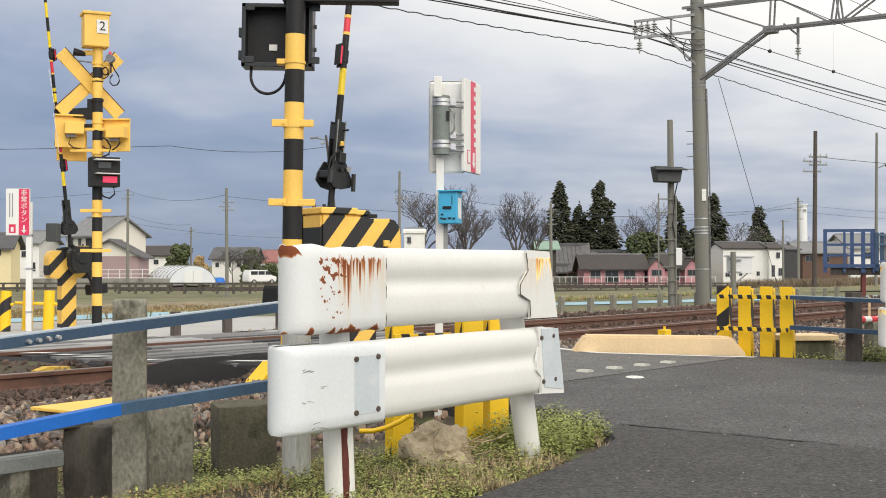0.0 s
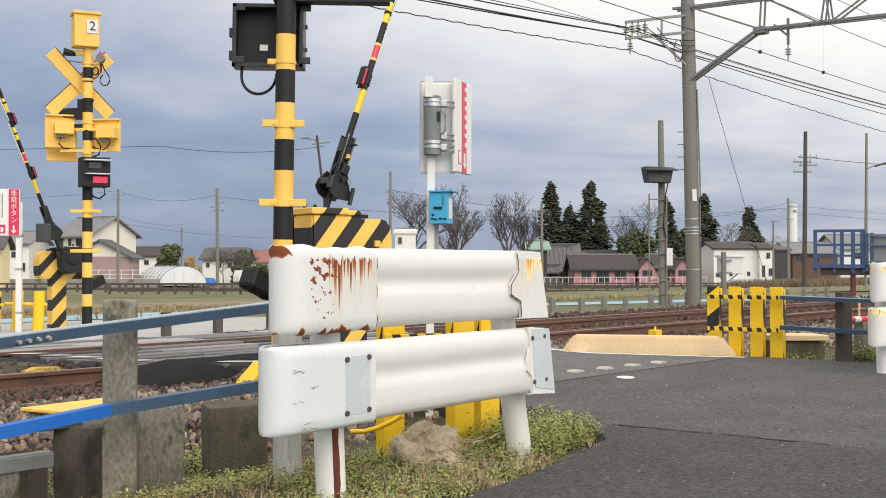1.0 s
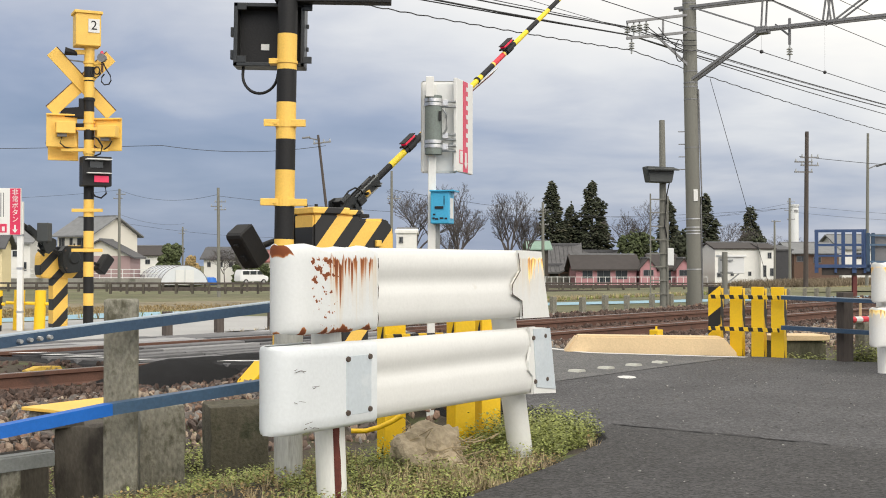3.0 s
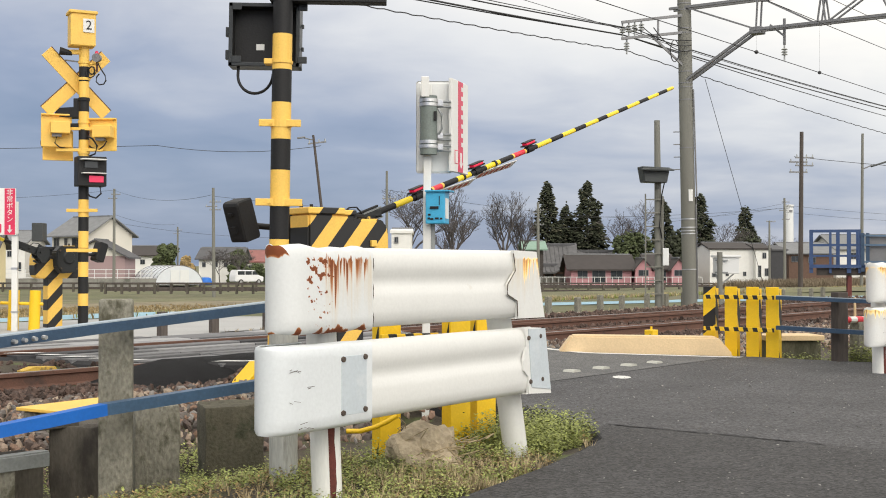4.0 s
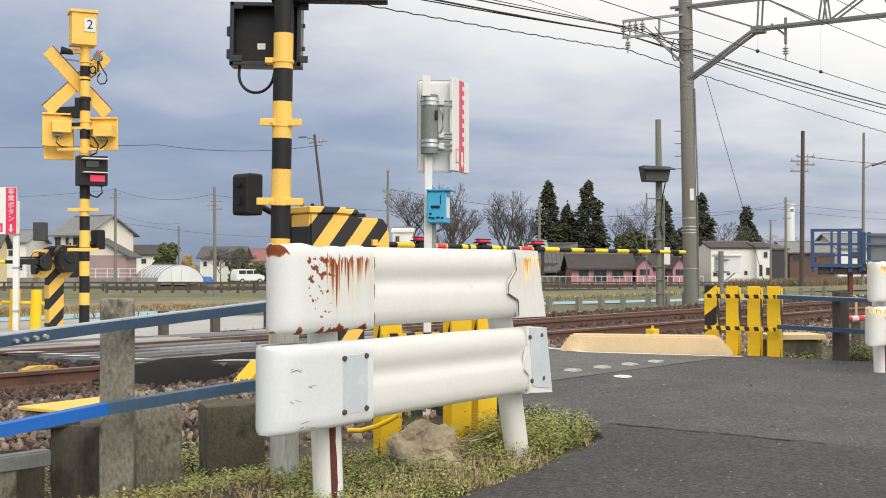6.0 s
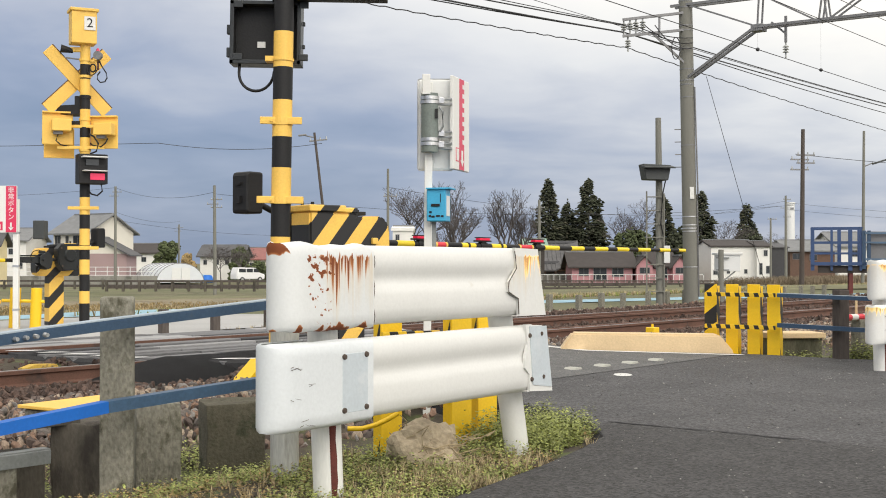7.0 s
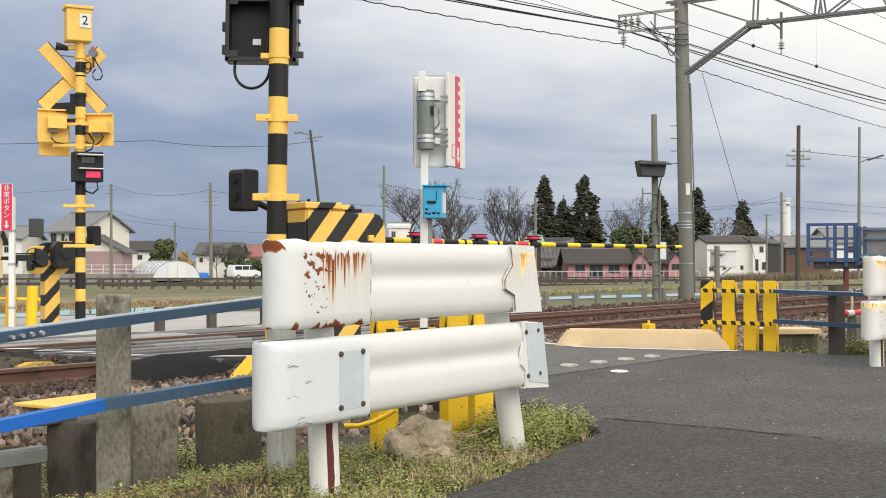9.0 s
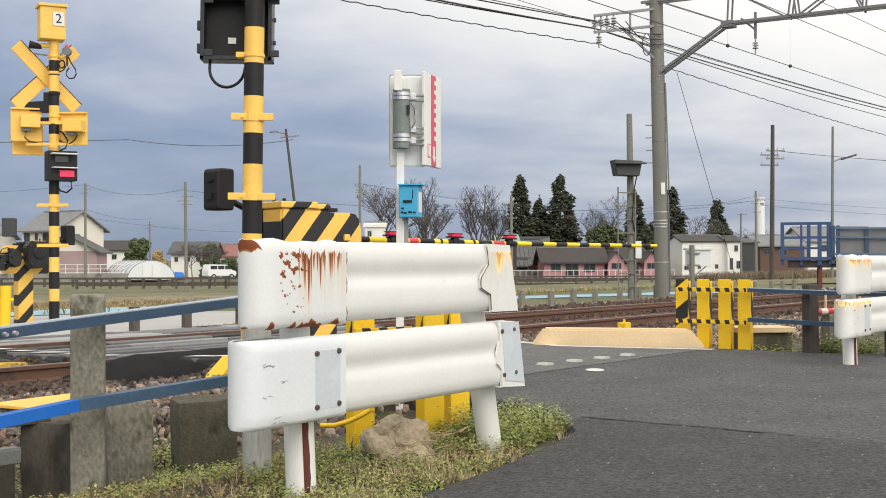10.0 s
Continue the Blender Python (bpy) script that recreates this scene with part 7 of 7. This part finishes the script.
# retaining wall with railing before the houses
rw = thing("retaining_wall", pose(-37, 128, -1.4), "low grey masonry retaining wall with a white railing", "wall")
for k in range(12):
    part("block", box(nb(), -15 + 2.02 * k, 0, 0.35, 2.0, 0.4, 1.3 + 0.04 * (k % 2), 0.02), "stonewall", rw)
rl = thing("railing", pose(-37, 128, -0.4), "thin white metal railing on a wall", "railing", "railings")
for k in range(20):
    part("baluster", box(nb(), -15 + 1.2 * k, 0, 0.5, 0.06, 0.06, 1.0), "opal", rl)
for z in (0.95, 0.5, 0.1):
    part("rail", box(nb(), -3.6, 0, z, 23, 0.05, 0.06), "opal", rl)
rl = thing("railing", pose(21, 142, -1.5), "pale blue metal railing along the lane", "railing", "railings")
for k in range(30):
    part("baluster", box(nb(), -9.5 + 0.7 * k, 0, 0.6, 0.05, 0.05, 1.2), "opal", rl)
for z in (1.15, 0.15):
    part("rail", box(nb(), 0.6, 0, z, 20.5, 0.05, 0.06), "opal", rl)

# field walkways: low dark timber rails on stubs
for x, y, z, n, dx in ((20, 92, -1.05, 30, 1.15), (-20, 100, -1.0, 34, 1.15), (-13, 82, -0.75, 16, 1.1), (24, 118, -1.25, 34, 1.2)):
    fr = thing("field_rail", pose(x, y, z), "low dark timber rail on stubs along the field", "fence", "field rails")
    part("rail", box(nb(), 0, 0, 0.52, n * dx, 0.2, 0.14, 0.01), "wood_post", fr)
    part("kick_rail", box(nb(), 0, 0.02, 0.12, n * dx, 0.12, 0.2, 0.01), "wood_post", fr)
    for k in range(n + 1):
        part("stub", box(nb(), -n * dx / 2 + k * dx, -0.05, 0.2, 0.16, 0.2, 0.75, 0.01), "dark_concrete", fr)

# pale blue sheet laid along the field edge, dry banks
def strip(name, a, b, w, z, material, label, kind="structure"):
    a, b = Vector((*a, 0)), Vector((*b, 0))
    d = (b - a).normalized()
    s = Vector((-d.y, d.x, 0)) * w / 2
    bm = nb()
    prev = None
    for k in range(41):
        c = a.lerp(b, k / 40)
        zz = ground_z(c.x, c.y) + z
        row = [bm.verts.new((c.x - s.x, c.y - s.y, zz - 0.05)), bm.verts.new((c.x, c.y, zz + 0.05 * noise.noise((k * 0.7, w, 0)))), bm.verts.new((c.x + s.x, c.y + s.y, zz))]
        if prev:
            for i in range(2):
                bm.faces.new((prev[i], prev[i + 1], row[i + 1], row[i]))
        prev = row
    me = bpy.data.meshes.new(name)
    bm.to_mesh(me)
    bm.free()
    me.materials.append(M[material])
    tagged(new(name, me), label, name.replace("_", " "), kind=kind)


def ground_z(x, y):
    return height(DX * x + DY * y, -DY * x + DX * y - Q0)


strip("blue_sheet", (-12, 20.5), (14, 38.5), 0.45, 0.05, "sky_blue", "pale blue sheet laid along the field edge")
strip("green_bank", (-30, 62), (60, 74), 7, 0.08, "spring_grass", "strip of fresh green field")
strip("green_bank", (2, 44), (60, 66), 5, 0.08, "spring_grass", "strip of fresh green field")
strip("straw_bank", (-30, 44), (4, 56), 7, 0.08, "straw_field", "strip of dry straw-coloured field")
strip("brush_bank", (36, 84), (75, 96), 8, 0.5, "straw_field", "bank of dry brown brush")

# parked van
vn = thing("van", pose(-22.6, 150, -1.35, 0, 0, 40), "small white van parked by the houses", "car")
bm = extrude(nb(), [(-2.0, 0.35), (1.95, 0.35), (2.0, 0.95), (1.35, 1.1), (0.7, 1.75), (-1.75, 1.8), (-2.0, 1.1)], -0.8, 0.8)
bmesh.ops.bevel(bm, geom=bm.edges[:], offset=0.08, segments=2, affect="EDGES")
body = part("body", bm, "car_white", vn)
for a, b in ((-1.7, -0.75), (-0.65, 0.25)):
    part("window", box(nb(), (a + b) / 2, -0.8, 1.42, b - a, 0.03, 0.45, 0.01), "glass_dark", body)
part("windscreen", extrude(nb(), [(0.35, 1.2), (1.2, 1.2), (0.75, 1.65), (0.35, 1.65)], -0.815, -0.79), "glass_dark", body)
for x in (-1.25, 1.25):
    w = part("wheel", rod(nb(), (x, -0.84, 0.32), (x, -0.62, 0.32), 0.32, seg=18), "tyre", vn)
    part("rim", rod(nb(), (x, -0.85, 0.32), (x, -0.84, 0.32), 0.19, seg=14), "tape", w)
for x, y, c in ((-27.9, 149, "sky_blue"), (-29.1, 149.5, "car_white"), (-27.2, 148, "bright_blue")):
    f = thing("tarpaulin_heap", pose(x, y, -1.3), "heap of pale and blue sheeting in a yard", "tarpaulin", "yard heaps")
    bm = nb()
    bmesh.ops.create_icosphere(bm, subdivisions=3, radius=0.85)
    for v in bm.verts:
        v.co *= 1 + 0.3 * noise.noise(v.co * 2 + Vector((x, 0, 0)))
        v.co.z = max(-0.1, v.co.z)
    part("sheet", bm, c, f, smooth=True)

# water tower, cabinet
wt = thing("water_tower", pose(53.2, 180, -1.7), "slender white concrete tower", "tower")
part("shaft", rod(nb(), (0, 0, 0), (0, 0, 11.5), 0.72, 0.66, 20), "opal", wt, smooth=True)
part("cap", rod(nb(), (0, 0, 11.5), (0, 0, 11.75), 0.76, seg=20), "opal", wt)
part("hatch", box(nb(), 0.1, -0.68, 10.8, 0.5, 0.06, 0.3), "steel_grey", wt)
pc = thing("signal_cabinet", pose(6.55, 27.0, -0.2), "white equipment cabinet on a grey post", "cabinet")
part("post", rod(nb(), (-0.15, -0.16, 0), (-0.15, -0.16, 1.5), 0.06, seg=12), "pole_concrete", pc, smooth=True)
part("case", box(nb(), 0.05, 0.1, 1.2, 0.5, 0.36, 0.36, 0.01), "opal", pc)
part("roof", box(nb(), 0.05, 0.1, 1.41, 0.58, 0.44, 0.05, 0.01), "opal", pc)
for z in (1.05, 1.32):
    part("clamp", box(nb(), -0.1, -0.1, z, 0.28, 0.06, 0.03), "zinc", pc)
for x in (-0.2, 0.2):
    part("stay", rod(nb(), (-0.15, -0.1, 0.75), (x, 0.0, 1.02), 0.015, seg=6), "zinc", pc)

# blue platform on red stilts
bp = thing("service_platform", pose(12.4, 37, 0, 0, 0, -17), "navy steel service platform on red-brown legs", "platform")
part("floor_plate", box(nb(), 1.45, 0, 0.985, 4.5, 1.4, 0.1), "navy", bp)
part("girder", box(nb(), 1.5, -0.55, 0.82, 4.2, 0.12, 0.22), "old_timber", bp)
for x in (0.35, 1.4, 1.75, 2.5):
    for y in (-0.5, 0.5):
        part("leg", box(nb(), x, y, 0.26, 0.12, 0.12, 1.0), "oxide", bp)
part("brace", steel(nb(), (1.35, -0.5, 0.5), (1.75, -0.5, 0.1), 0.08), "oxide", bp)
for x, y, w in ((-0.75, -0.62, 0.11), (-0.2, -0.62, 0.07), (0.33, -0.62, 0.12), (0.63, -0.62, 0.07), (-0.75, 0.62, 0.09), (0.05, 0.62, 0.11), (0.63, 0.62, 0.09)):
    part("upright", box(nb(), x, y, 1.43, w, 0.08, 1.3), "navy", bp)
for z in (2.06, 1.63, 1.3):
    for y in (-0.62, 0.62):
        part("guard_rail", box(nb(), -0.06, y, z, 1.48, 0.05, 0.055), "navy", bp)
    part("end_rail", box(nb(), -0.75, 0, z, 0.05, 1.3, 0.055), "navy", bp)
for x in (0.72, 0.86):
    part("gate_post", box(nb(), x, -0.66, 1.4, 0.1, 0.08, 1.15), "blue", bp)
for x in (1.68, 2.45, 3.2):
    part("fence_post", box(nb(), x, -0.66, 1.35, 0.1, 0.08, 1.0), "blue", bp)
for z0, z1 in ((1.9, 1.86), (1.62, 1.58), (1.12, 1.1)):
    part("fence_bar", steel(nb(), (0.75, -0.7, z0), (3.7, -0.7, z1), 0.055), "steel_blue", bp)
part("mesh_panel", box(nb(), 2.25, -0.6, 1.4, 2.9, 0.02, 0.95), "steel_grey", bp)

# red and white pipe on the verge
rp = thing("striped_pipe", pose(4.4, 12.95, 0.42, 0, 0, 35), "red and white striped pipe lying on stubs", "pipe")
for k in range(8):
    part("band", rod(nb(), (k * 0.11, 0, 0), (k * 0.11 + 0.11, 0, 0), 0.035, seg=10), "white" if k % 2 else "arm_red", rp)
part("stub", box(nb(), 0.3, 0.02, -0.3, 0.14, 0.12, 0.55, 0.008), "concrete", rp)

# far wires between the utility poles
for a, b, d in (((-31.1, 120, 8.4), (-17, 95, 6.5), 0.7), ((-17, 95, 6.4), (30, 100, 5.8), 1.2), ((-60, 118, 8.1), (-31.1, 120, 8.4), 0.8), ((-35, 170, 6.8), (-31.1, 120, 6.0), 0.5), ((-31.1, 120, 5.2), (-10, 150, 4.7), 0.8), ((-3, 80, 6.0), (40, 140, 7.6), 1.5), ((40.9, 140, 8.2), (10, 140, 5.5), 1.0), ((40.9, 140, 8.0), (80, 140, 6.8), 0.8), ((40.9, 140, 7.2), (80, 140, 6.2), 0.8), ((18, 60, 6.4), (42, 65, 6.0), 0.4), ((-60, 60, 7.6), (-13, 58, 6.7), 0.5), ((-13, 58, 6.7), (-5.4, 60, 6.9), 0.3)):
    wire(a, b, d, 0.014, 14, "utility_wire", "thin distant utility wire")

# boulder with dead roots
rk = thing("boulder", pose(-0.01, 6.28, 0.0), "earth-caked boulder with dry roots on the verge", "rock")
bm = nb()
bmesh.ops.create_icosphere(bm, subdivisions=4, radius=0.19)
for v in bm.verts:
    v.co *= 1 + 0.4 * noise.noise(v.co * 7) + 0.2 * abs(noise.noise(v.co * 18)) + 0.07 * noise.noise(v.co * 50)
    v.co.z *= 0.95
part("stone", bm, "rock", rk)
rnd = random.Random(5)
for k in range(34):
    a = rnd.uniform(-2.9, 0.5)
    pts = [(0.16 * math.cos(a), 0.16 * math.sin(a), 0.02 + rnd.uniform(-0.05, 0.12))]
    for j in range(4):
        pts.append((pts[-1][0] + rnd.uniform(-0.06, 0.09), pts[-1][1] + rnd.uniform(-0.05, 0.02), pts[-1][2] + rnd.uniform(-0.05, 0.05)))
    part("root", tube(nb(), pts, 0.0028, 4), "straw", rk)

# ---- weeds on the verge ----


def weeds(name, material, patches, label, seed, blade=False, anywhere=False):
    rnd = np.random.RandomState(seed)
    V, F = [], []
    for p0, p1, q0, q1, count, size, tall in patches:
        for p, q in zip(rnd.uniform(p0, p1, count), rnd.uniform(q0, q1, count)):
            if not anywhere and ROAD_LEFT(q) - 0.05 + 0.25 * noise.noise((q * 4, p * 4, seed)) < p and q < -4.0 and p > 4:
                continue
            if noise.noise((p * 1.7, q * 1.7, seed * 3.1)) < -0.22:
                continue
            x, y = xy(p, q)
            z0 = height(p, q) - 0.02
            hgt = tall * rnd.uniform(0.3, 1.0)
            n = 5 if blade else rnd.randint(5, 10)
            for k in range(n):
                a = rnd.uniform(0, 6.283)
                u = (k + 0.5) / n
                s = size * rnd.uniform(0.6, 1.3)
                if blade:
                    tip = np.array([math.cos(a), math.sin(a), 0]) * hgt * rnd.uniform(0.2, 0.8) + [0, 0, hgt]
                    side = np.array([-math.sin(a), math.cos(a), 0]) * s * 0.12
                    b = np.array([x, y, z0])
                    quad = [b - side, b + side, b + tip * 0.6 + side * 0.7, b + tip]
                else:
                    c = np.array([x + rnd.uniform(-1, 1) * s * 0.8, y + rnd.uniform(-1, 1) * s * 0.8, z0 + hgt * u])
                    out = np.array([math.cos(a), math.sin(a), rnd.uniform(-0.2, 0.7)]) * s
                    side = np.array([-math.sin(a), math.cos(a), rnd.uniform(-0.3, 0.3)]) * s * 0.33
                    quad = [c, c + out * 0.5 + side, c + out, c + out * 0.5 - side]
                F.append([len(V) + i for i in range(4)])
                V.extend(quad)
    me = bpy.data.meshes.new(name)
    me.from_pydata([tuple(map(float, v)) for v in V], [], F)
    me.materials.append(M[material])
    tagged(new(name, me), label, "weeds", kind="stuff")


weeds("green_weeds", "weed", [(4.6, 6.6, -6.6, -5.1, 3400, 0.017, 0.12), (5.5, 6.5, -6.3, -5.4, 2600, 0.018, 0.21), (1.2, 4.8, -6.9, -4.6, 5200, 0.017, 0.08), (11.9, 14.5, -6.2, -4.6, 1200, 0.04, 0.2), (12.7, 13.5, -5.15, -4.5, 900, 0.035, 0.24), (3.6, 5.2, -6.5, -5.3, 1500, 0.016, 0.09), (0.5, 4.8, -5.0, -3.6, 1500, 0.018, 0.12), (4.01, 5.15, -4.92, -3.54, 1600, 0.018, 0.14)], "low green weeds on the verge", 1)
weeds("post_weeds", "weed", [(12.8, 13.5, -5.5, -4.65, 900, 0.026, 0.26), (12.75, 12.95, -4.6, -4.2, 40, 0.03, 0.1)], "fresh green weeds beside a timber post", 8, False, True)
weeds("red_weeds", "weed_red", [(2.8, 5.4, -6.3, -4.3, 2400, 0.016, 0.08), (1.0, 3.5, -6.5, -4.5, 1300, 0.016, 0.07), (6.0, 6.6, -6.3, -5.6, 200, 0.024, 0.12)], "reddish withered weeds on the verge", 2)
weeds("dry_grass", "straw", [(3.2, 4.6, -6.75, -6.1, 900, 0.03, 0.07), (4.2, 5.2, -6.3, -5.2, 500, 0.03, 0.1), (1.0, 6.0, -6.6, -4.2, 600, 0.03, 0.08), (12, 30, 3.7, 4.15, 300, 0.04, 0.12)], "dry straw-coloured grass tufts", 3, True)
weeds("moss_tufts", "weed", [(5.3, 5.6, -6.5, -6.38, 70, 0.014, 0.02), (5.15, 5.35, -6.75, -6.6, 40, 0.012, 0.02), (4.6, 4.9, -6.62, -6.5, 50, 0.014, 0.025), (4.2, 4.5, -6.75, -6.6, 40, 0.014, 0.02)], "small green tufts growing in the asphalt", 6, False, True)


weeds("bank_brush", "brush", [(72, 100, 13, 26, 15000, 0.16, 0.85)], "bank of dry brown brushwood", 12, True, True)


def build_grit():
    """Loose grit and small stones on the asphalt."""
    rnd = np.random.RandomState(9)
    spots = []
    for p, q, r in zip(rnd.uniform(1.5, 16, 2600), rnd.uniform(-8.6, -1, 2600), rnd.uniform(0.003, 0.009, 2600)):
        if ROAD_LEFT(q) + 0.02 < p < ROAD_RIGHT(q) - 0.05:
            spots.append(((*xy(p, q), height(p, q) + 0.016), r, 0.5))
    me = clump_mesh(spots, rnd)
    me.materials.append(M["grit"])
    tagged(new("road_grit", me), "loose pale grit on the asphalt", "grit", kind="stuff")


build_grit()
weeds("field_grass", "weed", [(14, 60, 9.5, 18, 4200, 0.09, 0.16)], "short grass beside the track", 4, True)
weeds("meadow_tufts", "weed_red", [(6, 34, 14, 34, 12000, 0.1, 0.16)], "rough brownish meadow grass", 14, True, True)
weeds("field_straw", "straw", [(6, 30, 14, 30, 6000, 0.1, 0.16), (14, 60, 9.5, 22, 6000, 0.1, 0.2)], "dry straw-coloured stubble in the field", 5, True)


def motions():
    angles = [(0, 83.3), (0.5, 75.3), (1, 67.1), (1.5, 59.6), (2, 52.2), (2.5, 44.6), (3, 36.6), (3.4, 29.8), (3.8, 22.2), (4, 18), (4.25, 13.3), (4.5, 8.9), (4.8, 4), (5, 1.3), (5.2, -0.2), (5.5, -0.3), (10, -0.3)]
    for arm, weight in ((near_arm, near_weight), (far_arm, far_weight)):
        walk(arm, [(t, pose(0, 0, PIVOT, 0, -a, 0)) for t, a in angles])
        walk(weight, [(t, pose(WX, 0.03, WZ, 0, -a, 0)) for t, a in angles])


motions()
